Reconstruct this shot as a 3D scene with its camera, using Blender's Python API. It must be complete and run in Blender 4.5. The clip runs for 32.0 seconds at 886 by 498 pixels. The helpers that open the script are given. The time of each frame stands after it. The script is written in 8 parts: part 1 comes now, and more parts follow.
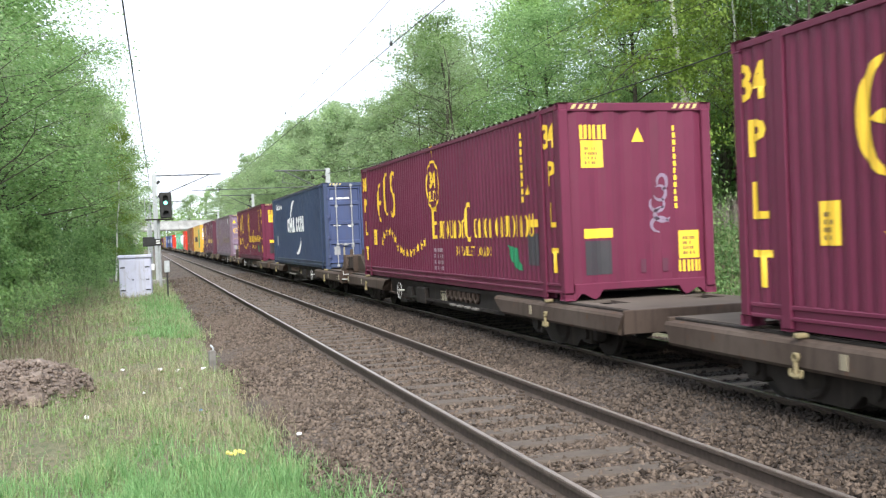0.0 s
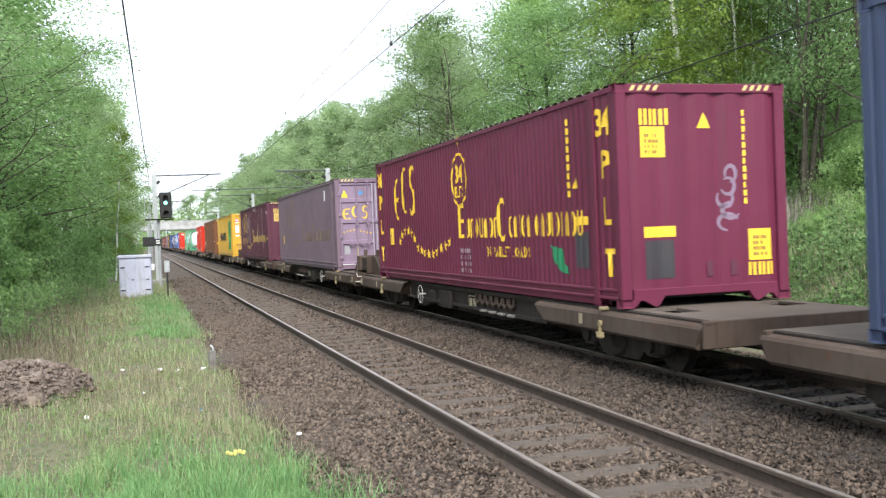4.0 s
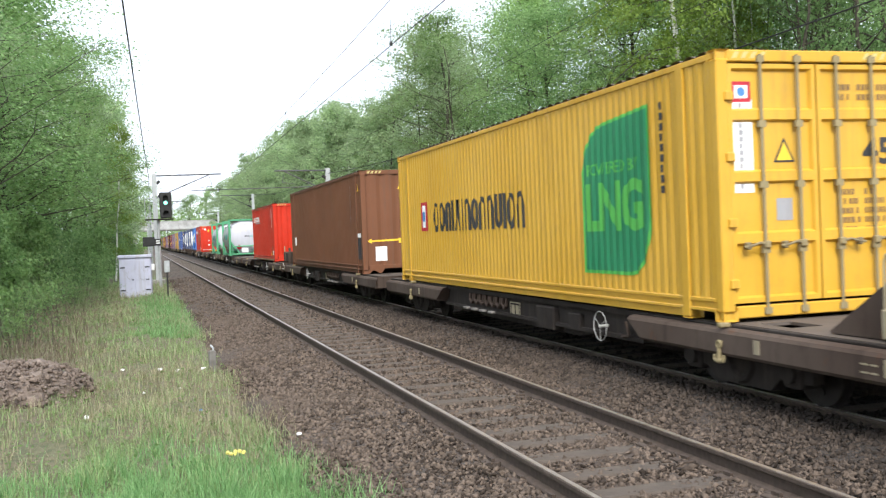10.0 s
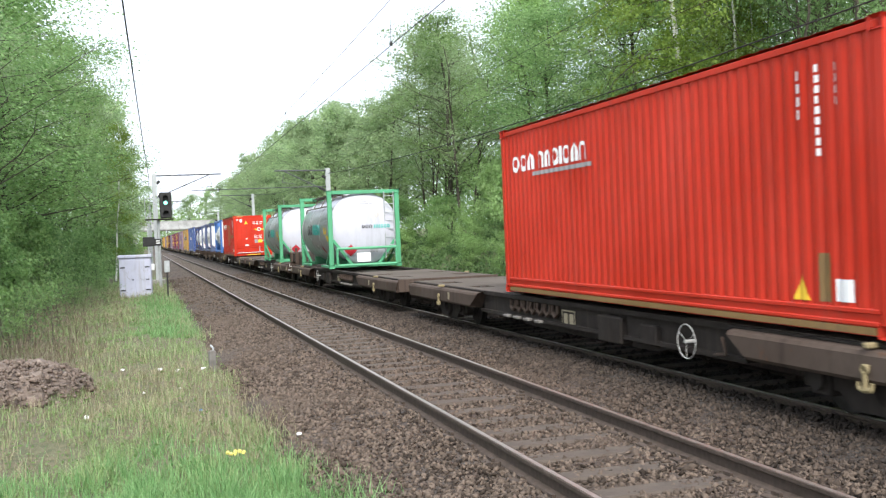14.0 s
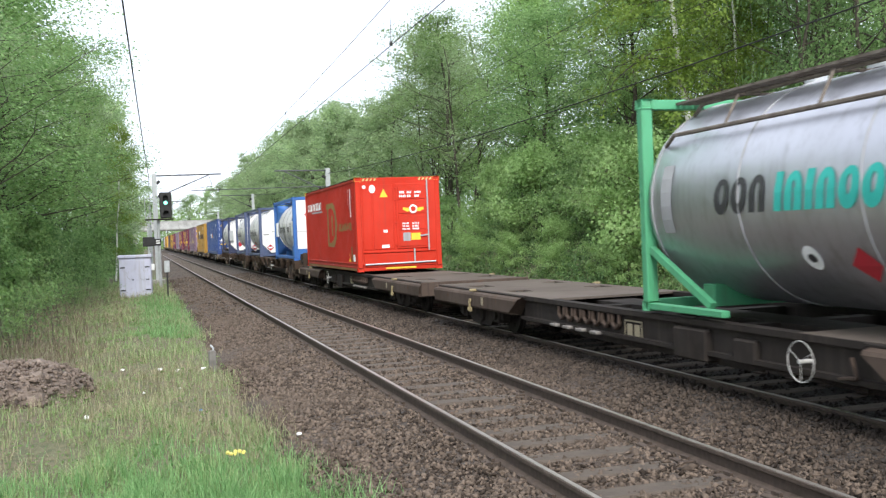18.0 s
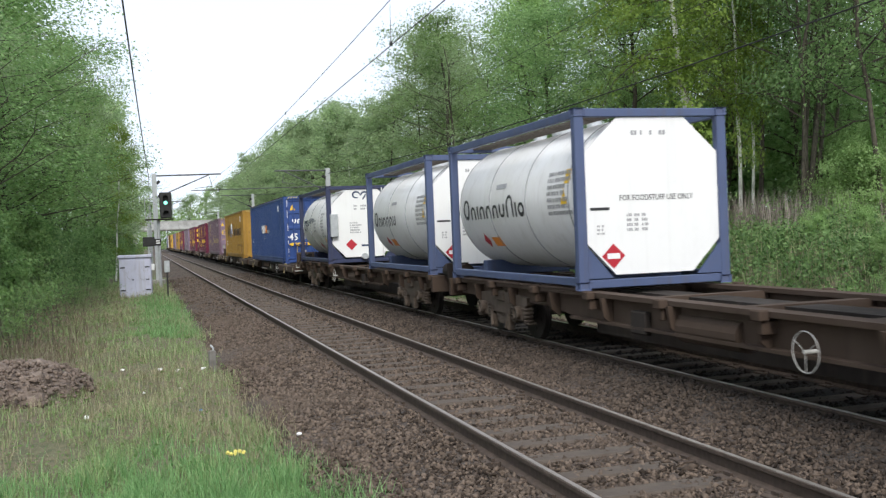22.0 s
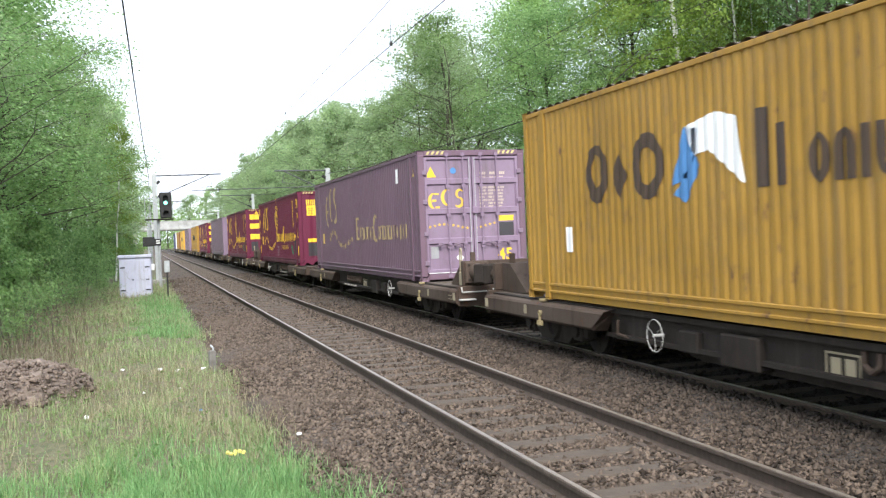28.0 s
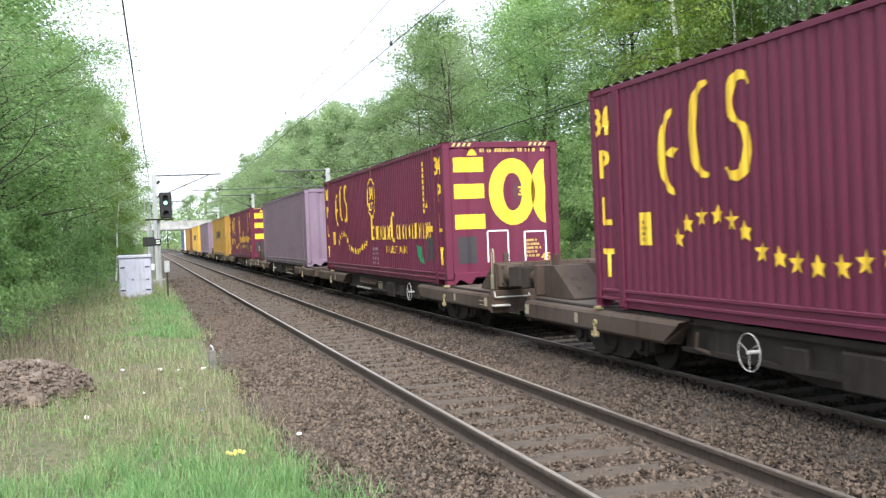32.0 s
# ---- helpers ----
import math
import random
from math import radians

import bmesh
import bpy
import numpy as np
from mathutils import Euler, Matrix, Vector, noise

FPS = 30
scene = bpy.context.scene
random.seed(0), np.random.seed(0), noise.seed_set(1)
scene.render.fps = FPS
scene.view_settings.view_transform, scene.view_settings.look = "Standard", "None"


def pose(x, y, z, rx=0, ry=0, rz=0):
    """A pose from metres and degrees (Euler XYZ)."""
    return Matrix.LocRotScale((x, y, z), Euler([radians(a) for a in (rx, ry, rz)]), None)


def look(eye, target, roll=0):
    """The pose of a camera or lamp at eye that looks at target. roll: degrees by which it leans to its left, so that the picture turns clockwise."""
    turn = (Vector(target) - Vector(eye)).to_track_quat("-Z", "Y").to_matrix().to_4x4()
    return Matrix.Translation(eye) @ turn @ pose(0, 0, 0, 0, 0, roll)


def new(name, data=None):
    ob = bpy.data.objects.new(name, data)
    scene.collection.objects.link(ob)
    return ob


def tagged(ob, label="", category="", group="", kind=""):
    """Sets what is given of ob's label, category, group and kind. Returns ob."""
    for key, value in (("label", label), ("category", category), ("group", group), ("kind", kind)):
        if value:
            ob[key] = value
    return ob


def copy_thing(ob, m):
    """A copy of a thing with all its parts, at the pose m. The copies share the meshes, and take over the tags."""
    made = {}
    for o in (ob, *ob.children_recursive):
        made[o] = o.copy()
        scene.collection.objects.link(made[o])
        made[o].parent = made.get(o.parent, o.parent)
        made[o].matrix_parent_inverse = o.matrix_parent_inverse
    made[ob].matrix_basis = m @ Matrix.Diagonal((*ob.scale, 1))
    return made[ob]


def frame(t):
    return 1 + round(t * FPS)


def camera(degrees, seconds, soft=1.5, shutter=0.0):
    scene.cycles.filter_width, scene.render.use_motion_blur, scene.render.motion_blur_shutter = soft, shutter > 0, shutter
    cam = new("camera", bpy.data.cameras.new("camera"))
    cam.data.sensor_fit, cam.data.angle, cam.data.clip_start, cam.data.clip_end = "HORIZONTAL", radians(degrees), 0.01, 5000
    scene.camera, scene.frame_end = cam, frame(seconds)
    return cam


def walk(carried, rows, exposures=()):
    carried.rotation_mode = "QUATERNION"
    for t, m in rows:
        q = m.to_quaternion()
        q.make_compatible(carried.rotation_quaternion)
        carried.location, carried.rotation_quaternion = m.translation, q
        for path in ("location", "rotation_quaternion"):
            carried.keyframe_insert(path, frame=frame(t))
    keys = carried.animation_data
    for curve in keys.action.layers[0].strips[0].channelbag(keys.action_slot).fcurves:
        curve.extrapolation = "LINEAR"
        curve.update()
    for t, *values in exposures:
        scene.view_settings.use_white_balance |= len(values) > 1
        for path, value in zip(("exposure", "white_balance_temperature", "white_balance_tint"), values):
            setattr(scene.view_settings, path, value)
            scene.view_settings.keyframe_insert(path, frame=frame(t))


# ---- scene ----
# ---- camera ----
cam = camera(47.72, 32.0, soft=1.3, shutter=0.15)
EYE = (0.0, 0.0, 1.866)
VIEW = look(EYE, (5.7318, 19.1581, 1.5299), -2.327)
walk(cam, [(0.0, VIEW), (32.0, VIEW)], exposures=[(0.0, 0.85), (3.0, 0.78), (6.0, 0.85), (7.0, 0.88), (9.0, 0.68), (10.0, 0.62), (12.0, 0.76), (14.0, 0.72), (17.0, 0.45), (18.0, 0.52), (19.0, 0.62), (20.0, 0.6), (21.0, 0.2), (22.0, 0.06), (23.0, 0.12), (25.0, 0.45), (28.0, 0.8), (32.0, 0.85)])

# ---- world and sun: bright overcast ----
world = bpy.data.worlds.new("sky")
scene.world = world
world.use_nodes = True
wn, wl = world.node_tree.nodes, world.node_tree.links
wn.clear()
sky = wn.new("ShaderNodeTexSky")
sky.sky_type, sky.sun_disc = "NISHITA", False
sky.sun_elevation, sky.sun_rotation = radians(41), radians(190)
cloud = wn.new("ShaderNodeMix")
cloud.data_type = "RGBA"
cloud.inputs[0].default_value = 0.86
cloud.inputs[7].default_value = (10.7, 11.6, 13.2, 1)
wl.new(sky.outputs[0], cloud.inputs[6])
back = wn.new("ShaderNodeBackground")
back.inputs[1].default_value = 0.1
wl.new(cloud.outputs[2], back.inputs[0])
wout = wn.new("ShaderNodeOutputWorld")
wl.new(back.outputs[0], wout.inputs[0])

sun = new("sun", bpy.data.lights.new("sun", "SUN"))
sun.data.energy, sun.data.angle, sun.data.color = 3.0, radians(22), (1.0, 0.97, 0.92)
sun.matrix_world = look((-1.6, -9.0, 8.0), (0, 0, 0))


# ---- materials ----
def nodes_of(name):
    m = bpy.data.materials.new(name)
    m.use_nodes = True
    n, l = m.node_tree.nodes, m.node_tree.links
    return m, n, l, n["Principled BSDF"]


def mixed(n, l, fac, a, b):
    x = n.new("ShaderNodeMix")
    x.data_type = "RGBA"
    for k, v in ((0, fac), (6, a), (7, b)):
        if isinstance(v, (int, float)):
            x.inputs[k].default_value = v
        elif isinstance(v, tuple):
            x.inputs[k].default_value = (*v, 1)
        else:
            l.new(v, x.inputs[k])
    return x.outputs[2]


def grain(n, l, scale, detail=5.0, stretch=(1, 1, 1), coords="Object", rough=0.6):
    tc, mp, nz = n.new("ShaderNodeTexCoord"), n.new("ShaderNodeMapping"), n.new("ShaderNodeTexNoise")
    mp.inputs["Scale"].default_value = stretch
    nz.inputs["Scale"].default_value, nz.inputs["Detail"].default_value, nz.inputs["Roughness"].default_value = scale, detail, rough
    l.new(tc.outputs[coords], mp.inputs[0])
    l.new(mp.outputs[0], nz.inputs[0])
    return nz.outputs[0]


def steps(n, l, value, lo, hi):
    r = n.new("ShaderNodeMapRange")
    r.inputs[1].default_value, r.inputs[2].default_value = lo, hi
    l.new(value, r.inputs[0])
    return r.outputs[0]


def bumped(n, l, bsdf, height, strength, distance):
    b = n.new("ShaderNodeBump")
    b.inputs["Strength"].default_value, b.inputs["Distance"].default_value = strength, distance
    l.new(height, b.inputs["Height"])
    l.new(b.outputs[0], bsdf.inputs["Normal"])


def paint(name, base, dirt=(0.09, 0.07, 0.055), wear=0.5, rough=0.5, rust=0.0, fade=None):
    """Weathered paint on steel: broad fading, streaks that run down, fine grain."""
    m, n, l, p = nodes_of(name)
    fade = fade or tuple(min(1, c * 1.25 + 0.015) for c in base)
    c = mixed(n, l, steps(n, l, grain(n, l, 0.5, 3), 0.35, 0.7), base, fade)
    streak = steps(n, l, grain(n, l, 2.2, 6, (3.0, 3.0, 0.14)), 0.54, 0.8)
    s = n.new("ShaderNodeMath")
    s.operation, s.inputs[1].default_value = "MULTIPLY", wear
    l.new(streak, s.inputs[0])
    c = mixed(n, l, s.outputs[0], c, dirt)
    fine = n.new("ShaderNodeMath")
    fine.operation, fine.inputs[1].default_value = "MULTIPLY", 0.55 * wear
    l.new(steps(n, l, grain(n, l, 7.0, 9, (1, 1, 0.5), rough=0.75), 0.5, 0.75), fine.inputs[0])
    c = mixed(n, l, fine.outputs[0], c, dirt)
    if rust:
        spots = steps(n, l, grain(n, l, 5.0, 8, (1, 1, 0.6)), 0.66 - 0.1 * rust, 0.74)
        c = mixed(n, l, spots, c, (0.11, 0.05, 0.025))
    l.new(c, p.inputs["Base Color"])
    g = grain(n, l, 40, 4)
    r = n.new("ShaderNodeMapRange")
    r.inputs[3].default_value, r.inputs[4].default_value = rough - 0.12, rough + 0.18
    l.new(grain(n, l, 3.0, 4), r.inputs[0])
    l.new(r.outputs[0], p.inputs["Roughness"])
    bumped(n, l, p, g, 0.12, 0.004)
    return m


def rough_stuff(name, a, b, scale, bump=0.5, dist=0.02, rough=0.9, c=None, big=0.6, metal=0.0):
    m, n, l, p = nodes_of(name)
    g = grain(n, l, scale, 8)
    col = mixed(n, l, steps(n, l, g, 0.35, 0.68), a, b)
    if c:
        col = mixed(n, l, steps(n, l, grain(n, l, big, 4), 0.45, 0.7), col, c)
    l.new(col, p.inputs["Base Color"])
    p.inputs["Roughness"].default_value, p.inputs["Metallic"].default_value = rough, metal
    bumped(n, l, p, g, bump, dist)
    return m


def random_tone(n, l, a, b, source="Random Per Island"):
    g = n.new("ShaderNodeNewGeometry")
    return mixed(n, l, g.outputs[source], a, b)


def leafy(name, a, b, through_light=0.35, patch=None):
    m, n, l, p = nodes_of(name)
    col = random_tone(n, l, a, b)
    if patch:
        col = mixed(n, l, steps(n, l, grain(n, l, 0.35, 3, coords="Object"), 0.4, 0.65), col, patch)
    oi = n.new("ShaderNodeObjectInfo")
    hs = n.new("ShaderNodeHueSaturation")
    rg = n.new("ShaderNodeMapRange")
    rg.inputs[3].default_value, rg.inputs[4].default_value = 0.8, 1.22
    l.new(oi.outputs["Random"], rg.inputs[0])
    l.new(rg.outputs[0], hs.inputs["Value"])
    l.new(col, hs.inputs["Color"])
    l.new(hs.outputs[0], p.inputs["Base Color"])
    p.inputs["Roughness"].default_value = 0.55
    p.inputs["Specular IOR Level"].default_value = 0.3
    tr, ms = n.new("ShaderNodeBsdfTranslucent"), n.new("ShaderNodeMixShader")
    l.new(hs.outputs[0], tr.inputs[0])
    ms.inputs[0].default_value = through_light
    l.new(p.outputs[0], ms.inputs[1])
    l.new(tr.outputs[0], ms.inputs[2])
    l.new(ms.outputs[0], n["Material Output"].inputs[0])
    return m


MAROON = paint("maroon_paint", (0.118, 0.016, 0.042), wear=0.4, rough=0.5, dirt=(0.055, 0.022, 0.03), fade=(0.145, 0.024, 0.055))
CHARCOAL = paint("charcoal_smudge", (0.03, 0.028, 0.032), wear=0.6, rough=0.6, dirt=(0.07, 0.02, 0.035))
MAROON_DULL = paint("dull_maroon_paint", (0.095, 0.03, 0.05), wear=0.55, rough=0.5, fade=(0.12, 0.043, 0.067))
PURPLE = paint("faded_purple_paint", (0.155, 0.104, 0.142), wear=0.6, rough=0.45, fade=(0.19, 0.125, 0.163))
PURPLE_RED = paint("faded_plum_paint", (0.142, 0.084, 0.12), wear=0.55, rough=0.5, fade=(0.166, 0.1, 0.138))
LILAC = paint("lilac_paint", (0.205, 0.142, 0.205), wear=0.6, rough=0.5, fade=(0.26, 0.19, 0.265))
SLATE = paint("slate_blue_paint", (0.029, 0.045, 0.1), wear=0.5, rough=0.5, dirt=(0.05, 0.048, 0.05), fade=(0.04, 0.062, 0.128))
NAVY = paint("navy_blue_paint", (0.034, 0.052, 0.132), wear=0.45, rough=0.5)
ROYAL = paint("royal_blue_paint", (0.021, 0.057, 0.205), wear=0.2, rough=0.4)
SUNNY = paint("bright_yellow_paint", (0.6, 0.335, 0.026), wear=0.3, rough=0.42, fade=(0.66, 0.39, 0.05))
OCHRE = paint("ochre_yellow_paint", (0.33, 0.18, 0.02), wear=0.75, rough=0.55, rust=0.5)
BROWN = paint("red_brown_paint", (0.152, 0.064, 0.033), wear=0.45, rough=0.6, fade=(0.19, 0.08, 0.042))
RED = paint("bright_red_paint", (0.49, 0.027, 0.01), wear=0.3, rough=0.42)
RED_DULL = paint("weathered_red_paint", (0.38, 0.02, 0.01), wear=0.3, rough=0.5)
ROOF_GRIME = paint("grimy_roof", (0.085, 0.066, 0.052), wear=0.6, rough=0.85, rust=0.4, fade=(0.14, 0.11, 0.085))
GREEN_FRAME = paint("mint_green_paint", (0.07, 0.31, 0.155), wear=0.35, rough=0.45)
BLUE_FRAME = paint("bright_blue_paint", (0.03, 0.125, 0.38), wear=0.3, rough=0.45)
GREY_BLUE = paint("grey_blue_paint", (0.058, 0.082, 0.165), wear=0.4, rough=0.5)
DEEP_BLUE = paint("dark_blue_paint", (0.02, 0.028, 0.075), wear=0.35, rough=0.5)
WHITE = paint("white_paint", (0.8, 0.8, 0.79), wear=0.1, rough=0.4, dirt=(0.3, 0.27, 0.22), fade=(0.82, 0.82, 0.8))
CREAM = paint("grimy_white_paint", (0.8, 0.8, 0.8), wear=0.28, rough=0.45, dirt=(0.3, 0.26, 0.2), fade=(0.72, 0.71, 0.68))
SILVER = paint("grey_cladding", (0.5, 0.5, 0.54), wear=0.4, rough=0.36, fade=(0.58, 0.58, 0.62))
SILVER.node_tree.nodes["Principled BSDF"].inputs["Metallic"].default_value = 0.88
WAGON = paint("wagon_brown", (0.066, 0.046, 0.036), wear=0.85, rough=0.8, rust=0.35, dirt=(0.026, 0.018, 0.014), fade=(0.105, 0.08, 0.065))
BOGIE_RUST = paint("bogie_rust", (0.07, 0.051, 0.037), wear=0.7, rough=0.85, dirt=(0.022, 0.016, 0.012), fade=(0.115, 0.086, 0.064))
# grime, taken near black to carry the shade beneath the wagons
WAGON_DARK = paint("shaded_wagon_grime", (0.022, 0.0175, 0.015), wear=0.5, rough=0.85)
WAGON_RUST = paint("wagon_rust", (0.06, 0.041, 0.03), wear=0.5, rough=0.8, dirt=(0.05, 0.035, 0.028))
WOOD_DECK = paint("deck_dirt", (0.095, 0.077, 0.064), wear=0.5, rough=0.85)
GRATING = rough_stuff("rusty_grating", (0.09, 0.07, 0.055), (0.2, 0.17, 0.14), 9, 0.3, 0.004, 0.8)
RAIL_HEAD = rough_stuff("dull_rail_head", (0.27, 0.24, 0.21), (0.38, 0.34, 0.3), 10, 0.05, 0.002, 0.4, metal=0.6)
MAROON.node_tree.nodes["Principled BSDF"].inputs["Specular IOR Level"].default_value = 0.3
for gloss in (RED, RED_DULL, MAROON_DULL, BROWN):
    gloss.node_tree.nodes["Principled BSDF"].inputs["Specular IOR Level"].default_value = 0.2
for grime in (WAGON, WAGON_DARK, WAGON_RUST, WOOD_DECK):
    grime.node_tree.nodes["Principled BSDF"].inputs["Specular IOR Level"].default_value = 0.15
STEEL = rough_stuff("worn_steel", (0.5, 0.48, 0.46), (0.62, 0.6, 0.57), 12, 0.03, 0.002, 0.3, metal=0.7)
STEP_GREY = rough_stuff("worn_step", (0.1, 0.09, 0.08), (0.24, 0.22, 0.2), 12, 0.2, 0.003, 0.7)
STAIN = paint("grey_stain", (0.5, 0.48, 0.46), wear=0.8, rough=0.6, dirt=(0.32, 0.3, 0.28))
RUST = rough_stuff("rusty_rail", (0.045, 0.031, 0.023), (0.085, 0.06, 0.045), 14, 0.3, 0.004, 0.85)
GALV = rough_stuff("galvanised_steel", (0.4, 0.42, 0.43), (0.52, 0.54, 0.55), 9, 0.1, 0.003, 0.5, metal=0.4)
DARK = rough_stuff("black_rubber", (0.015, 0.015, 0.015), (0.03, 0.03, 0.03), 10, 0.2, 0.004, 0.7)
MARK_YELLOW = paint("marking_yellow", (0.8, 0.5, 0.03), wear=0.25, rough=0.5)
MARK_PALE = paint("marking_pale_gold", (0.55, 0.38, 0.1), wear=0.5, rough=0.6, dirt=(0.16, 0.09, 0.12))
STRIPE = paint("faded_stripe_yellow", (0.5, 0.42, 0.16), wear=0.6, rough=0.6, dirt=(0.12, 0.09, 0.05))
MARK_FAINT = paint("marking_faded_gold", (0.2, 0.145, 0.1), wear=0.9, rough=0.6, dirt=(0.15, 0.1, 0.125))
MARK_DIM = paint("marking_dim_gold", (0.36, 0.27, 0.13), wear=0.8, rough=0.6, dirt=(0.15, 0.1, 0.125))
GOLD = paint("worn_gold", (0.62, 0.4, 0.05), wear=0.5, rough=0.6, dirt=(0.3, 0.2, 0.2))
MARK_WHITE = paint("marking_white", (0.78, 0.78, 0.78), wear=0.2, rough=0.5)
MARK_BLACK = paint("marking_black", (0.022, 0.022, 0.024), wear=0.15, rough=0.5)
MARK_BROWN = paint("marking_dark_brown", (0.05, 0.03, 0.02), wear=0.5, rough=0.6, dirt=(0.12, 0.07, 0.02))
MARK_GREY = paint("marking_grey", (0.3, 0.3, 0.31), wear=0.3, rough=0.5)
MARK_RED = paint("marking_red", (0.42, 0.014, 0.028), wear=0.15, rough=0.5)
MARK_GREEN = paint("marking_green", (0.006, 0.185, 0.072), wear=0.2, rough=0.5)
MARK_LIME = paint("marking_light_green", (0.07, 0.38, 0.06), wear=0.2, rough=0.5)
MARK_TEAL = paint("marking_teal", (0.02, 0.42, 0.36), wear=0.2, rough=0.5)
DOOR_TEXT = paint("pale_door_writing", (0.46, 0.38, 0.3), wear=0.6, rough=0.6, dirt=(0.25, 0.18, 0.24))
DOME = paint("soiled_silver_white", (0.5, 0.5, 0.56), wear=0.5, rough=0.4, dirt=(0.33, 0.33, 0.37), fade=(0.58, 0.58, 0.64))
MARK_BLUE = paint("marking_blue", (0.06, 0.2, 0.45), wear=0.2, rough=0.5)
WRAPPER = paint("pale_yellow_wrapper", (0.72, 0.62, 0.16), wear=0.3, rough=0.4)
MARK_ORANGE = paint("marking_orange", (0.75, 0.25, 0.02), wear=0.2, rough=0.5)
MARK_OLIVE = paint("marking_olive", (0.2, 0.115, 0.035), wear=0.4, rough=0.6)
SCRAPE = paint("scraped_primer", (0.3, 0.22, 0.25), wear=0.3, rough=0.7, fade=(0.38, 0.3, 0.33))
CONCRETE = rough_stuff("weathered_concrete", (0.3, 0.29, 0.27), (0.42, 0.41, 0.38), 6, 0.3, 0.01, 0.9, (0.24, 0.23, 0.2))
DULL_CONCRETE = rough_stuff("dull_concrete", (0.13, 0.12, 0.11), (0.22, 0.21, 0.19), 8, 0.3, 0.01, 0.9)
PALE_CONCRETE = rough_stuff("pale_concrete", (0.36, 0.36, 0.35), (0.46, 0.46, 0.45), 2, 0.2, 0.01, 0.85, (0.28, 0.28, 0.27))
SLEEPER = rough_stuff("sleeper_concrete", (0.065, 0.052, 0.042), (0.11, 0.089, 0.072), 9, 0.4, 0.01, 0.95, (0.09, 0.07, 0.055), 1.3)
BALLAST = rough_stuff("ballast_fines", (0.03, 0.022, 0.017), (0.135, 0.103, 0.082), 26, 1.0, 0.06, 0.95, (0.115, 0.08, 0.06), 0.35)
GRASSY = rough_stuff("grassy_earth", (0.075, 0.09, 0.042), (0.19, 0.165, 0.1), 11.0, 0.9, 0.05, 0.95, (0.15, 0.115, 0.082), 0.9)
SOIL = rough_stuff("bare_soil", (0.12, 0.09, 0.072), (0.27, 0.21, 0.17), 8, 1.0, 0.05, 0.95)
BARK = rough_stuff("brown_bark", (0.045, 0.037, 0.028), (0.1, 0.085, 0.065), 9, 0.8, 0.03, 0.95)
GREY_BARK = rough_stuff("grey_brown_bark", (0.05, 0.044, 0.032), (0.125, 0.11, 0.082), 9, 0.8, 0.03, 0.95)
BIRCH = rough_stuff("birch_bark", (0.7, 0.69, 0.66), (0.82, 0.81, 0.78), 5, 0.4, 0.01, 0.8, (0.3, 0.28, 0.25), 2.2)
CABINET = paint("pale_lilac_grey_paint", (0.43, 0.44, 0.55), wear=0.6, rough=0.5, dirt=(0.3, 0.27, 0.24), fade=(0.5, 0.51, 0.62))


def line_band(n, l, col, dark, span=(5.0, 6.9, 8.5, 9.3), most=1.0):
    """A ragged band of another colour along the line: oil, brake dust and painted shade, or paler stones."""
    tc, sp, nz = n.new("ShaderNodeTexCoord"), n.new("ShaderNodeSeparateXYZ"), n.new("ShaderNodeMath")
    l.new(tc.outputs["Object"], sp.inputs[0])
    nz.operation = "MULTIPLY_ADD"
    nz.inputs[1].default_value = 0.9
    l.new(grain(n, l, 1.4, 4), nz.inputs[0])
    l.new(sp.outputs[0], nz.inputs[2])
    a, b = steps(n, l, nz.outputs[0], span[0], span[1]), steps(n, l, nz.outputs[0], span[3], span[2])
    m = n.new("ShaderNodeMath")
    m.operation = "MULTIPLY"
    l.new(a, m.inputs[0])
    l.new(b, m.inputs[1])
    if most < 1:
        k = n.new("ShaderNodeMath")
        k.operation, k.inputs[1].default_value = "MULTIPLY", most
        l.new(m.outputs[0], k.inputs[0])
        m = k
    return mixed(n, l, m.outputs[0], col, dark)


def stones_material():
    m, n, l, p = nodes_of("ballast_stone")
    col = random_tone(n, l, (0.022, 0.0165, 0.013), (0.182, 0.139, 0.109))
    col = mixed(n, l, steps(n, l, grain(n, l, 0.45, 3), 0.5, 0.8), col, (0.12, 0.093, 0.074))
    # a faint paler band along the left shoulder
    col = line_band(n, l, col, (0.19, 0.148, 0.118), (0.2, 1.2, 2.2, 3.0), 0.16)
    # far track: oil, plus the shade by the train painted into the stones
    col = line_band(n, l, col, (0.028, 0.023, 0.02))
    l.new(col, p.inputs["Base Color"])
    p.inputs["Roughness"].default_value = 0.9
    p.inputs["Specular IOR Level"].default_value = 0.15
    bumped(n, l, p, grain(n, l, 40, 4), 0.5, 0.01)
    return m


STONE = stones_material()
bed_nodes, bed_links = BALLAST.node_tree.nodes, BALLAST.node_tree.links
bed_link = bed_nodes["Principled BSDF"].inputs["Base Color"].links[0]
# the bed gets the same dark band, oil and the train's shade in one colour
bed_links.new(line_band(bed_nodes, bed_links, bed_link.from_socket, (0.025, 0.021, 0.018)), bed_nodes["Principled BSDF"].inputs["Base Color"])
LEAF_A = leafy("fresh_leaf", (0.16, 0.28, 0.08), (0.35, 0.5, 0.205), 0.55)
LEAF_B = leafy("mid_green_leaf", (0.126, 0.24, 0.078), (0.295, 0.445, 0.18), 0.55)
LEAF_C = leafy("yellow_green_leaf", (0.115, 0.19, 0.028), (0.25, 0.35, 0.07), 0.55)
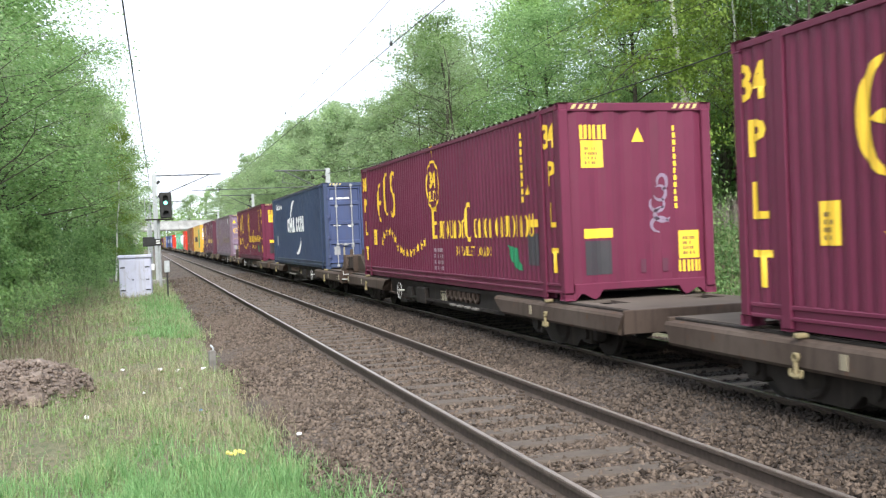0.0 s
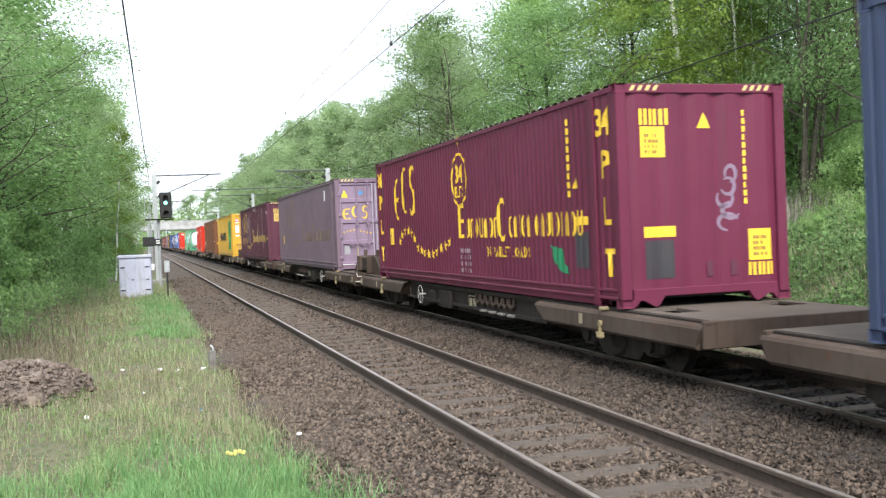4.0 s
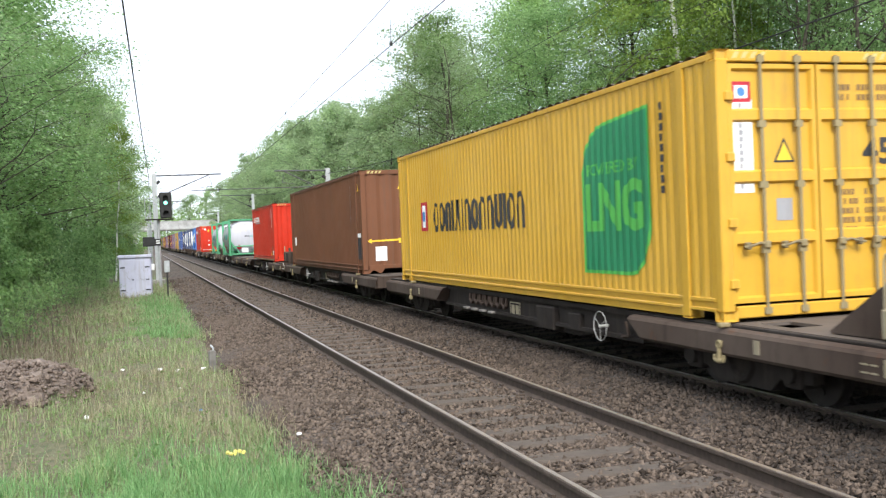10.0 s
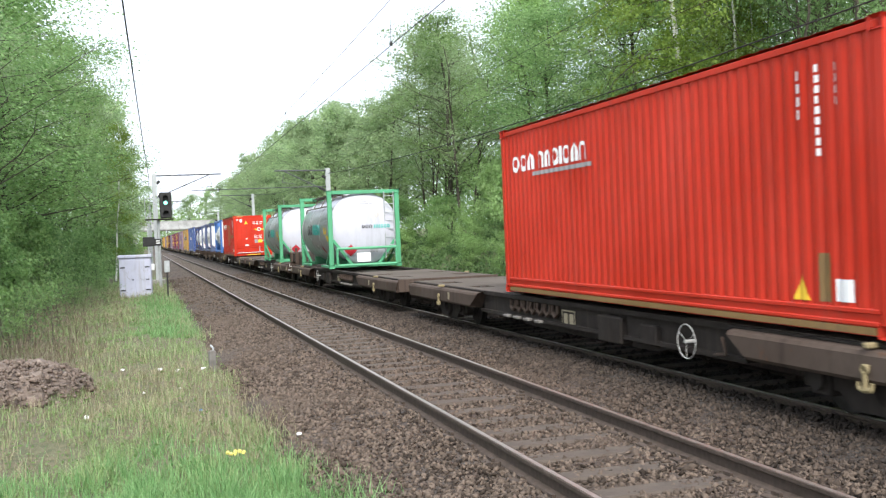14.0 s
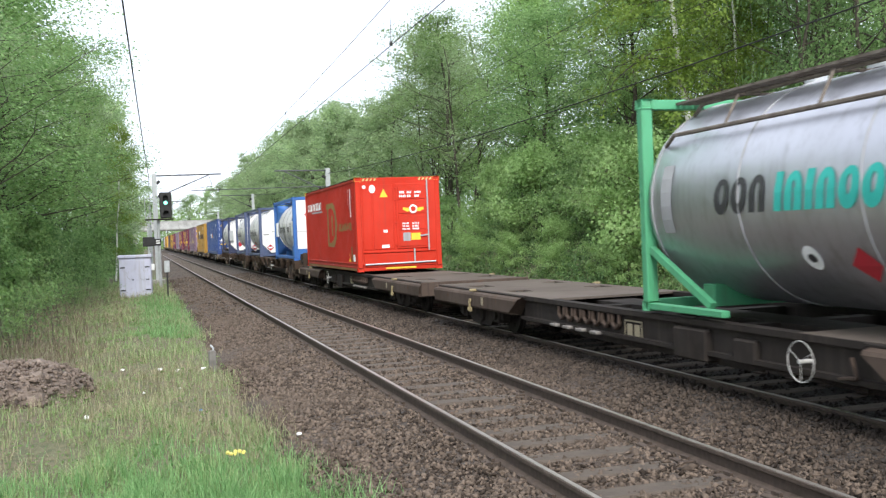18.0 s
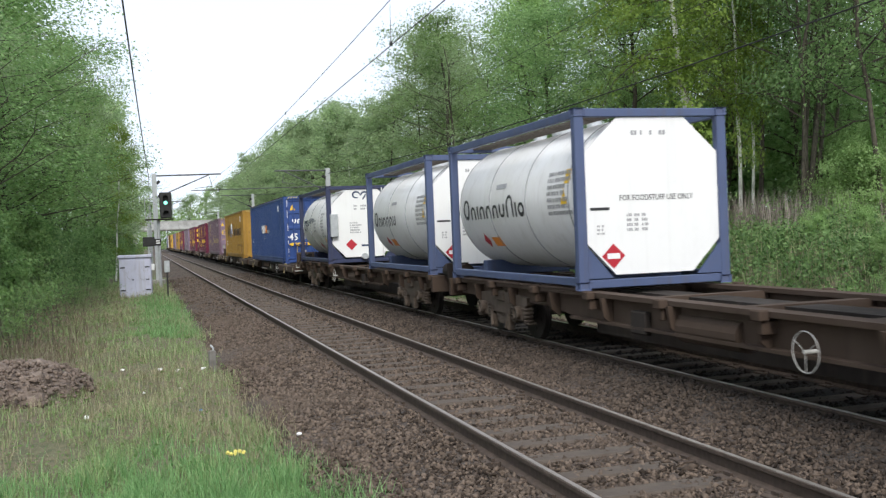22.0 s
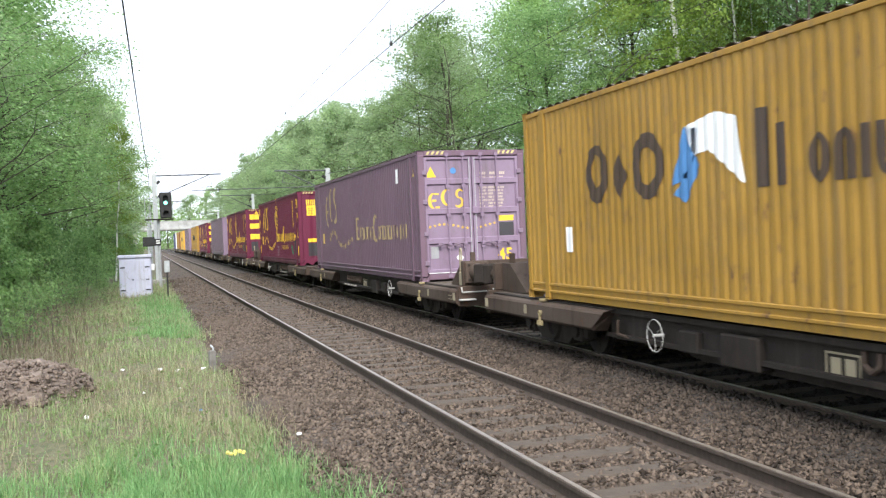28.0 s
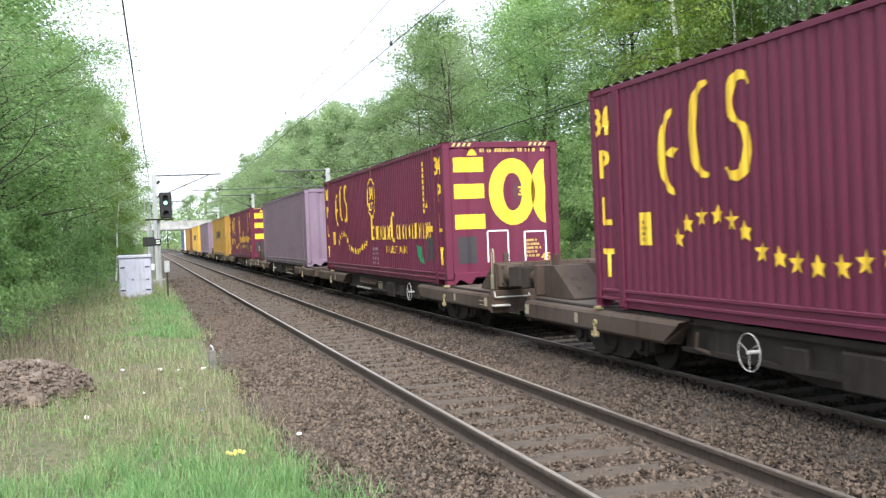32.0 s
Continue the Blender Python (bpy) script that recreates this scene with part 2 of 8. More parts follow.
# grey-green, lightened and greyed to put distance haze into the leaf colour
LEAF_D = leafy("hazed_grey_green_leaf", (0.215, 0.32, 0.15), (0.41, 0.53, 0.275), 0.55)
HERB = leafy("dark_weed_leaf", (0.06, 0.125, 0.04), (0.2, 0.32, 0.115), 0.45)
BLADE = leafy("grass_blade", (0.145, 0.22, 0.085), (0.36, 0.45, 0.21), 0.4)
LUSH = leafy("lush_grass_blade", (0.12, 0.275, 0.09), (0.33, 0.53, 0.23), 0.45)
STRAW = leafy("dry_grass", (0.2, 0.185, 0.105), (0.47, 0.43, 0.27), 0.25)
STALK = leafy("dead_stalks", (0.2, 0.17, 0.145), (0.4, 0.35, 0.31), 0.1)


BRUSH = leafy("brown_dead_brush", (0.1, 0.078, 0.05), (0.26, 0.21, 0.145), 0.1)
BANK_BLADE = leafy("bank_grass_blade", (0.075, 0.14, 0.045), (0.21, 0.32, 0.12), 0.4)


def lamp_glow(name, colour, power):
    m, n, l, p = nodes_of(name)
    p.inputs["Base Color"].default_value = (*colour, 1)
    p.inputs["Emission Color"].default_value = (*colour, 1)
    p.inputs["Emission Strength"].default_value = power
    return m


GREEN_LIGHT = lamp_glow("green_signal_light", (0.3, 1.0, 0.8), 2.0)
DARK_STEEL = rough_stuff("dark_grey_steel", (0.06, 0.065, 0.07), (0.1, 0.105, 0.11), 6, 0.2, 0.004, 0.7)
GRIMY_CREAM = paint("grimy_cream_paint", (0.32, 0.27, 0.18), wear=0.7, rough=0.75)
GRIMY_WHITE = paint("soiled_white_paint", (0.4, 0.385, 0.36), wear=0.6, rough=0.6, dirt=(0.12, 0.1, 0.085))


# ---- mesh helpers ----
def mesh_of(name, bm, material, smooth=False):
    me = bpy.data.meshes.new(name)
    bm.to_mesh(me)
    bm.free()
    if smooth:
        me.shade_smooth()
    me.materials.append(material)
    return me


def part(name, bm, material, parent, label="", m=None, smooth=False):
    """One mesh object under a thing or a part. bm may be a mesh that is shared."""
    me = bm if isinstance(bm, bpy.types.Mesh) else mesh_of(name, bm, material, smooth)
    ob = new(name, me)
    ob.parent = parent
    if m is not None:
        ob.matrix_basis = m
    return tagged(ob, label)


def empty(name, label, category, m=None, group="", kind=""):
    ob = new(name)
    if m is not None:
        ob.matrix_basis = m
    return tagged(ob, label, category, group, kind)


def bx(bm, x0, x1, y0, y1, z0, z1, bevel=0.0):
    vs = [bm.verts.new(c) for c in ((x0, y0, z0), (x1, y0, z0), (x1, y1, z0), (x0, y1, z0), (x0, y0, z1), (x1, y0, z1), (x1, y1, z1), (x0, y1, z1))]
    fs = [bm.faces.new([vs[i] for i in f]) for f in ((0, 3, 2, 1), (4, 5, 6, 7), (0, 1, 5, 4), (1, 2, 6, 5), (2, 3, 7, 6), (3, 0, 4, 7))]
    if bevel:
        es = list({e for f in fs for e in f.edges})
        bmesh.ops.bevel(bm, geom=es, offset=bevel, segments=1, affect="EDGES")
    return bm


def box(x0, x1, y0, y1, z0, z1, bevel=0.0):
    return bx(bmesh.new(), x0, x1, y0, y1, z0, z1, bevel)


def rod(bm, a, b, r, n=8, r2=None, cap=True):
    a, b = Vector(a), Vector(b)
    d = b - a
    m = Matrix.Translation((a + b) / 2) @ d.to_track_quat("Z", "Y").to_matrix().to_4x4()
    bmesh.ops.create_cone(bm, cap_ends=cap, segments=n, radius1=r, radius2=r if r2 is None else r2, depth=d.length, matrix=m)
    return bm


def rods(points, r, n=6):
    bm = bmesh.new()
    for a, b in zip(points, points[1:]):
        rod(bm, a, b, r, n)
    return bm


def prism(bm, pts, axis, a, b):
    """A polygon of two-dimensional points drawn out along an axis from a to b."""
    def at(p, t):
        c = list(p)
        c.insert(axis, t)
        return c
    lo, hi = [bm.verts.new(at(p, a)) for p in pts], [bm.verts.new(at(p, b)) for p in pts]
    bm.faces.new(lo)
    bm.faces.new(hi[::-1])
    for i in range(len(pts)):
        j = (i + 1) % len(pts)
        bm.faces.new((lo[i], lo[j], hi[j], hi[i]))
    bmesh.ops.recalc_face_normals(bm, faces=bm.faces)
    return bm


def ring(bm, centre, axis, r, thick, n=20, k=6):
    """A torus about an axis."""
    turn = Vector(axis).to_track_quat("Z", "Y").to_matrix()
    rows = []
    for i in range(n):
        t = 2 * math.pi * i / n
        row = []
        for j in range(k):
            s = 2 * math.pi * j / k
            p = Vector(((r + thick * math.cos(s)) * math.cos(t), (r + thick * math.cos(s)) * math.sin(t), thick * math.sin(s)))
            row.append(bm.verts.new(turn @ p + Vector(centre)))
        rows.append(row)
    for i in range(n):
        for j in range(k):
            bm.faces.new((rows[i][j], rows[(i + 1) % n][j], rows[(i + 1) % n][(j + 1) % k], rows[i][(j + 1) % k]))
    return bm


# ---- flat marks, laid on flat or ribbed panels ----
TEXTS = {}
FINE = ("wordmark", "logo_mark", "scuff", "number_strip", "writing_block", "notice_text", "hazard_striping")


def letters(text, size, bold=0.0, wide=1.0):
    """Flat letters in the built-in font, from the origin to the right, as a bmesh in x and y."""
    key = (text, bold)
    if key not in TEXTS:
        cu = bpy.data.curves.new("letters", "FONT")
        cu.body, cu.size, cu.offset, cu.resolution_u = text, 1.0, bold, 2
        ob = bpy.data.objects.new("letters", cu)
        scene.collection.objects.link(ob)
        TEXTS[key] = bpy.data.meshes.new_from_object(ob.evaluated_get(bpy.context.evaluated_depsgraph_get()))
        bpy.data.objects.remove(ob)
        bpy.data.curves.remove(cu)
    bm = bmesh.new()
    bm.from_mesh(TEXTS[key])
    bmesh.ops.scale(bm, vec=(size * wide, size, 1), verts=bm.verts)
    return bm


def quad(bm, x0, y0, x1, y1, lean=0.0):
    bm.faces.new([bm.verts.new(c) for c in ((x0, y0, 0), (x1, y0, 0), (x1 + lean, y1, 0), (x0 + lean, y1, 0))])
    return bm


def poly(bm, pts):
    bm.faces.new([bm.verts.new((*p, 0)) for p in pts])
    return bm


def arc_band(bm, cx, cy, rx, ry, a0, a1, w0, w1, n=14, taper=True):
    """A curved stroke about an ellipse; its width runs from w0 through w1 at the middle."""
    prev = None
    for i in range(n + 1):
        f = i / n
        t = radians(a0 + (a1 - a0) * f)
        w = w0 + (w1 - w0) * (math.sin(math.pi * f) if taper else f)
        cur = [bm.verts.new((cx + (rx + s * w / 2) * math.cos(t), cy + (ry + s * w / 2) * math.sin(t), 0)) for s in (-1, 1)]
        if prev:
            bm.faces.new((prev[0], prev[1], cur[1], cur[0]))
        prev = cur
    return bm


def disc(bm, cx, cy, r, n=16, ry=None):
    return poly(bm, [(cx + r * math.cos(2 * math.pi * i / n), cy + (ry or r) * math.sin(2 * math.pi * i / n)) for i in range(n)])


def star(bm, cx, cy, r):
    pts = [(cx + (r if i % 2 == 0 else 0.42 * r) * math.sin(math.pi * i / 5), cy + (r if i % 2 == 0 else 0.42 * r) * math.cos(math.pi * i / 5)) for i in range(10)]
    f = poly(bm, pts).faces
    return bm


def strokes(bm, kinds, x, y, w, h, gap, s, tall=1.0):
    """A wordmark as plain shapes: l one bar, n and u two bars with a bow, o a ring, v leaning bars."""
    for k in kinds:
        up = h * (tall if k.isupper() else 1.0)
        ww = w * (1.25 if k.isupper() else 1.0)
        c = k.lower()
        if c == "l":
            quad(bm, x, y, x + s, y + up)
            x += s + gap
            continue
        if c == " ":
            x += w * 0.6
            continue
        if c == "v":
            quad(bm, x, y, x + s, y + up, (ww - s) / 2)
            quad(bm, x + ww - s, y, x + ww, y + up, -(ww - s) / 2)
        elif c == "o":
            arc_band(bm, x + ww / 2, y + up / 2, ww / 2 - s * 0.4, up / 2 - s * 0.4, 90, 450, s * 0.6, s * 1.05, 18)
        else:
            bow = min(up * 0.45, ww * 0.6)
            edge = y + up - bow if c == "n" else y + bow
            for x0 in (x, x + ww - s):
                quad(bm, x0, y if c == "n" else edge, x0 + s, edge if c == "n" else y + up)
            arc_band(bm, x + ww / 2, edge, ww / 2 - s * 0.5, bow - s * 0.4, *((0, 180) if c == "n" else (180, 360)), s * 0.9, s * 0.75, 8)
        x += ww + gap
    return bm


def bars(bm, x, y, w, h, rows, seed=1, cols=1, fill=0.6):
    """Writing too small to read: rows of plain bars, one to a character."""
    rnd = random.Random(seed)
    tall = h / rows * min(fill, 0.72)
    for r in range(rows):
        z = y + (rows - 1 - r) * h / rows
        for c in range(cols):
            x0 = x + c * w / cols
            end = x0 + (w / cols) * (0.9 if cols > 1 else 1) * rnd.uniform(0.6, 1.0)
            while x0 < end - tall * 0.3:
                wide = tall * rnd.uniform(0.4, 0.75)
                quad(bm, x0, z, min(x0 + wide, end), z + tall)
                x0 += wide + tall * (0.22 if rnd.random() < 0.8 else 0.7)
    return bm


def lay(name, bm, material, parent, place, breaks=(), label=""):
    """Lays a flat mark on a surface: it is cut at the breaks along x, and place(u, v) gives each point in space."""
    if breaks and bm.verts:
        us = [v.co.x for v in bm.verts]
        lo, hi = min(us), max(us)
        for b in breaks:
            if lo < b < hi:
                bmesh.ops.bisect_plane(bm, geom=bm.verts[:] + bm.edges[:] + bm.faces[:], plane_co=(b, 0, 0), plane_no=(1, 0, 0))
    for v in bm.verts:
        v.co = Vector(place(v.co.x, v.co.y))
    ob = part(name, bm, material, parent, label)
    return tagged(ob, kind="stuff") if name in FINE else ob


# ---- containers ----
RIB, DEEP = 0.186, 0.022


def rib_profile(a, b, pitch=RIB, deep=DEEP):
    """Points (place, depth) of trapezoid ribs from a to b."""
    n = max(1, round((b - a) / pitch))
    p = (b - a) / n
    pts = [(a, deep)]
    for i in range(n):
        o = a + i * p
        pts += [(o + 0.07 * p, deep), (o + 0.32 * p, 0.0), (o + 0.68 * p, 0.0), (o + 0.93 * p, deep)]
    return pts + [(b, deep)]


def depth_at(profile, u):
    for (a, da), (b, db) in zip(profile, profile[1:]):
        if a <= u <= b:
            return da + (db - da) * (u - a) / max(1e-6, b - a)
    return 0.0


def ribbed_wall(profile, z0, z1, to_point):
    bm = bmesh.new()
    lo = [bm.verts.new(to_point(u, d, z0)) for u, d in profile]
    hi = [bm.verts.new(to_point(u, d, z1)) for u, d in profile]
    for i in range(len(profile) - 1):
        bm.faces.new((lo[i], lo[i + 1], hi[i + 1], hi[i]))
    bmesh.ops.recalc_face_normals(bm, faces=bm.faces)
    bmesh.ops.solidify(bm, geom=bm.faces[:], thickness=0.004)
    return bm


CACHE = {}



def cached(key, build):
    """A mesh that alike parts share."""
    if key not in CACHE:
        CACHE[key] = build()
    return CACHE[key]


def casting(mat):
    def build():
        bm = box(-0.089, 0.089, -0.081, 0.081, -0.059, 0.059)
        bm.normal_update()
        for f in [f for f in bm.faces if abs(f.normal.z) < 0.5]:
            r = bmesh.ops.inset_region(bm, faces=[f], thickness=0.028)
            bmesh.ops.translate(bm, verts=f.verts, vec=-f.normal * 0.03)
        return mesh_of("corner_casting", bm, mat)
    return cached(("casting", mat.name), build)


class Box45:
    """A steel container on the local axes: near end at y = 0, floor at z = 0, middle at x = 0."""

    def __init__(self, name, label, side, end=None, L=13.716, H=2.896, W=2.5, doors=False, group="containers on the train", hat=True):
        self.L, self.H, self.W = L, H, W
        end = end or side
        self.side_mat, self.end_mat = side, end
        self.ob = empty(name, label, "shipping container", group=group)
        ob, w = self.ob, W / 2
        self.inset = 0.762 if L > 13 else 0.0
        marks = [0.1]
        if self.inset:
            marks += [self.inset - 0.06, self.inset + 0.06, L - self.inset - 0.06, L - self.inset + 0.06]
        marks.append(L - 0.1)
        prof = []
        for a, b in zip(marks, marks[1:]):
            if b - a < 0.2:
                prof += [(a, 0.0), (b, 0.0)]
            else:
                prof += rib_profile(a, b)
        self.prof = prof
        key = (round(L, 2), round(H, 2), side.name)
        for s, nm in ((-1, "side_panel"), (1, "side_panel")):
            me = cached((nm, s) + key, lambda: mesh_of(nm, ribbed_wall(prof, 0.235, H - 0.07, lambda u, d, z: (s * (w - 0.012 - d), u, z)), side))
            part(nm, me, side, ob)
            me = cached(("bottom_rail", s) + key, lambda: mesh_of("bottom_rail", self.rail(s, w), side))
            part("bottom_rail", me, side, ob)
            me = cached(("top_rail", s) + key, lambda: mesh_of("top_rail", box(s * w - 0.035, s * w + 0.035, 0.1, L - 0.1, H - 0.1, H - 0.03, 0.008), side))
            part("top_rail", me, side, ob, m=pose(-s * 0.035, 0, 0))
        part("roof", cached(("roof",) + key, lambda: mesh_of("roof", self.roof(), side if side is RED else ROOF_GRIME)), side, ob, "grimy ribbed roof")
        part("floor", cached(("floor",) + key, lambda: mesh_of("floor", box(-w + 0.08, w - 0.08, 0.1, L - 0.1, 0.1, 0.16), WAGON_DARK)), side, ob)
        frame_mat = side if doors else end
        post = cached(("post",) + key + (frame_mat.name,), lambda: mesh_of("corner_post", box(-0.075, 0.075, -0.07, 0.07, 0.1, H - 0.1, 0.015), frame_mat))
        for x in (-1, 1):
            for y in (0.07, L - 0.07):
                part("corner_post", post, end, ob, m=pose(x * (w - 0.075), y, 0))
                for z in (0.059, H - 0.059):
                    part("corner_casting", casting(frame_mat), frame_mat, ob, m=pose(x * (w - 0.085), y + (0.012 if y < 1 else -0.012), z))
            if self.inset:
                mid = cached(("mid_post",) + key, lambda: mesh_of("intermediate_post", box(-0.03, 0.03, -0.08, 0.08, 0.02, H - 0.03, 0.01), side))
                for y in (self.inset, L - self.inset):
                    part("intermediate_post", mid, side, ob, m=pose(x * (w - 0.024), y, 0))
                    part("corner_casting", casting(side), side, ob, m=pose(x * (w - 0.083), y, 0.06))
        for y, s in ((0.0, 1), (L, -1)):
            if y == 0 and doors:
                continue
            ep = self.end_prof = rib_profile(-w + 0.15, w - 0.15, 0.44 if L > 13 else 0.27, 0.036)
            me = cached(("end", s) + key + (end.name,), lambda: mesh_of("end_panel", ribbed_wall(ep, 0.2, H - 0.1, lambda u, d, z: (u, y + s * (0.03 + d), z)), end))
            part("end_panel", me, end, ob)
            sill = cached(("sill", s) + key + (end.name,), lambda: mesh_of("end_sill", self.sill(y, s), end))
            part("end_sill", sill, end, ob)
            head = cached(("head", s) + key + (end.name,), lambda: mesh_of("end_header", bx(bmesh.new(), -w + 0.15, w - 0.15, *sorted((y + s * 0.01, y + s * 0.09)), H - 0.13, H - 0.005, 0.01), end))
            part("end_header", head, end, ob)
        if doors:
            self.doors(end)
        if hat:
            for x in (-1, 1):
                bm = bmesh.new()
                for i in range(4):
                    quad(bm, -0.22 + i * 0.11, 0, -0.165 + i * 0.11, 0.07, 0.04)
                lay("hazard_striping", bm, STRIPE, ob, lambda u, v: (x * (w - 0.42) + u, 0.004, H - 0.095 + v), label="yellow and black warning stripes")

    def rail(self, s, w):
        L, bm = self.L, bmesh.new()
        a = 0.16 if not self.inset else self.inset + 0.08
        x0, x1 = sorted((s * (w - 0.09), s * (w - 0.004)))
        bx(bm, x0, x1, 0.16, L - 0.16, 0.205, 0.25, 0.008)
        bx(bm, x0, x1, 0.16, L - 0.16, 0.1, 0.14, 0.008)
        bx(bm, x0 + (0.022 if s < 0 else 0.0), x1 - (0.022 if s > 0 else 0.0), 0.16, L - 0.16, 0.14, 0.205)
        bx(bm, min(x0, x1) + (0.03 if s < 0 else 0.0), max(x0, x1) - (0.03 if s > 0 else 0.0), a, L - a, 0.015, 0.1)
        return bm

    def sill(self, y, s):
        w, bm = self.W / 2, bmesh.new()
        y0, y1 = sorted((y + s * 0.012, y + s * 0.1))
        bx(bm, -w + 0.17, w - 0.17, y0, y1, 0.13 if self.L > 13 else 0.01, 0.24, 0.01)
        for x in (-1, 1) if self.L > 13 else ():
            prism(bm, [(x * (w - 0.17), 0.0), (x * (w - 0.17), 0.14), (x * (w - 0.62), 0.14), (x * (w - 0.55), 0.04), (x * (w - 0.5), 0.0), (x * (w - 0.44), 0.02), (x * (w - 0.32), 0.09), (x * (w - 0.26), 0.09), (x * (w - 0.2), 0.02)], 1, y0, y1)
        return bm

    def roof(self):
        L, H, w = self.L, self.H, self.W / 2
        prof = rib_profile(0.12, L - 0.12, 0.2786, 0.008 if L < 13 else 0.03)
        bm = bmesh.new()
        a = [bm.verts.new((-w + 0.004, u, H + 0.004 - d)) for u, d in prof]
        b = [bm.verts.new((w - 0.004, u, H + 0.004 - d)) for u, d in prof]
        for i in range(len(prof) - 1):
            bm.faces.new((a[i], b[i], b[i + 1], a[i + 1]))
        return bm

    def doors(self, mat):
        H, w, ob = self.H, self.W / 2, self.ob
        key = (round(H, 2), mat.name)
        rim = self.side_mat
        part("door_header", cached(("dh",) + key + (rim.name,), lambda: mesh_of("door_header", box(-w + 0.15, w - 0.15, 0.005, 0.1, H - 0.13, H - 0.005, 0.01), rim)), rim, ob)
        part("door_sill", cached(("ds",) + key + (rim.name,), lambda: mesh_of("door_sill", box(-w + 0.17, w - 0.17, 0.005, 0.1, 0.03, 0.16, 0.01), rim)), rim, ob)

        def leaf():
            wd, bm = w - 0.16, bmesh.new()
            levels = (0.19, 0.88, 1.54, 2.2, H - 0.15)
            for z0, z1 in zip(levels, levels[1:]):
                loops = []
                for d, y in ((0.0, 0.02), (0.05, 0.02), (0.075, 0.062)):
                    loops.append([bm.verts.new(c) for c in ((d, y, z0 + d), (wd - d, y, z0 + d), (wd - d, y, z1 - d), (d, y, z1 - d))])
                for p, q in zip(loops, loops[1:]):
                    for i in range(4):
                        bm.faces.new((p[i], p[(i + 1) % 4], q[(i + 1) % 4], q[i]))
                bm.faces.new(loops[-1])
            bmesh.ops.remove_doubles(bm, verts=bm.verts, dist=0.001)
            bmesh.ops.recalc_face_normals(bm, faces=bm.faces)
            edge = [e for e in bm.edges if e.is_boundary]
            ext = bmesh.ops.extrude_edge_only(bm, edges=edge)
            bmesh.ops.translate(bm, verts=[v for v in ext["geom"] if isinstance(v, bmesh.types.BMVert)], vec=(0, 0.07, 0))
            return mesh_of("door", bm, mat)
        me = cached(("leaf",) + key, leaf)
        self.leaves = []
        rod_mat = OLD_YELLOW if mat is SUNNY else MARK_GREY if mat is NAVY else mat
        for side in (-1, 1):
            d = part("door", me, mat, ob, "closed steel door leaf", m=pose(0.01, 0, 0) if side > 0 else Matrix.Diagonal((-1, 1, 1, 1)) @ pose(0.01, 0, 0))
            self.leaves.append(d)
            rods_at = (0.2, 0.57) if mat is LILAC else (0.24, 0.7) if mat is SUNNY else (0.3, 0.82)
            for x in rods_at:
                def bar():
                    bm = rod(bmesh.new(), (0, -0.012, 0.06), (0, -0.012, H - 0.05), 0.019, 8)
                    for z in (0.1, 0.75, 1.45, 2.1, H - 0.1):
                        bx(bm, -0.045, 0.045, -0.03, 0.02, z - 0.035, z + 0.035)
                    return mesh_of("lock_rod", bm, rod_mat, False)
                part("lock_rod", cached(("bar", round(H, 2), mat.name), bar), rod_mat, d, "painted locking rod", m=pose(x, 0.01, 0))

            def handle():
                bm = bx(bmesh.new(), -0.04, 0.04, -0.05, 0.02, 0.77, 0.85, 0.01)
                pts = [(0, -0.03, 0.81), (0.1, -0.045, 0.83), (0.2, -0.045, 0.8), (0.29, -0.04, 0.79)]
                for p, q in zip(pts, pts[1:]):
                    rod(bm, p, q, 0.014, 6)
                return mesh_of("door_handle", bx(bm, 0.2, 0.26, -0.05, 0.02, 0.76, 0.84, 0.01), rod_mat)
            for x in rods_at:
                part("door_handle", cached(("handle", mat.name), handle), rod_mat, d, m=pose(x, 0, 0) if x < 0.75 else pose(x, 0, 0) @ Matrix.Diagonal((-1, 1, 1, 1)))
            for z in (0.4, 1.05, 1.75, 2.4):
                part("hinge", cached(("hinge", mat.name), lambda: mesh_of("hinge", box(-0.05, 0.05, -0.03, 0.04, -0.05, 0.05, 0.01), mat)), mat, d, m=pose(w - 0.15, 0, z))

    # marks: u runs to the reader's right
    def on_side(self, name, bm, mat, y, z, label="", skin=0.008):
        """Lays a mark on the flank that faces the near track; its left end stands at y."""
        w, L = self.W / 2, self.L
        br = [y - u for u, d in self.prof]
        return lay(name, bm, mat, self.ob, lambda u, v: (-(w - 0.012 - depth_at(self.prof, y - u)) - skin, y - u, z + v), br, label)

    def on_end(self, name, bm, mat, x, z, label="", skin=0.009, flat=None):
        if flat is not None:
            return lay(name, bm, mat, self.ob, lambda u, v: (x + u, flat - 0.004, z + v), (), label)
        br = [u - x for u, d in self.end_prof]
        return lay(name, bm, mat, self.ob, lambda u, v: (x + u, 0.03 + depth_at(self.end_prof, x + u) - skin, z + v), br, label)


# ---- the loads: marks shared by several boxes ----
def script_mark(bm):
    """Three tall leaning crescents, 2.3 m wide."""
    arc_band(bm, 0.62, 0.5, 0.34, 0.5, 100, 262, 0.03, 0.17)
    poly(bm, [(0.36, 0.48), (0.52, 0.42), (0.66, 0.52), (0.5, 0.56)])
    arc_band(bm, 1.25, 0.68, 0.3, 0.5, 75, 280, 0.03, 0.17)
    arc_band(bm, 1.9, 0.92, 0.2, 0.24, 30, 265, 0.03, 0.14)
    arc_band(bm, 1.78, 0.42, 0.24, 0.28, 85, -140, 0.03, 0.16)
    return bm


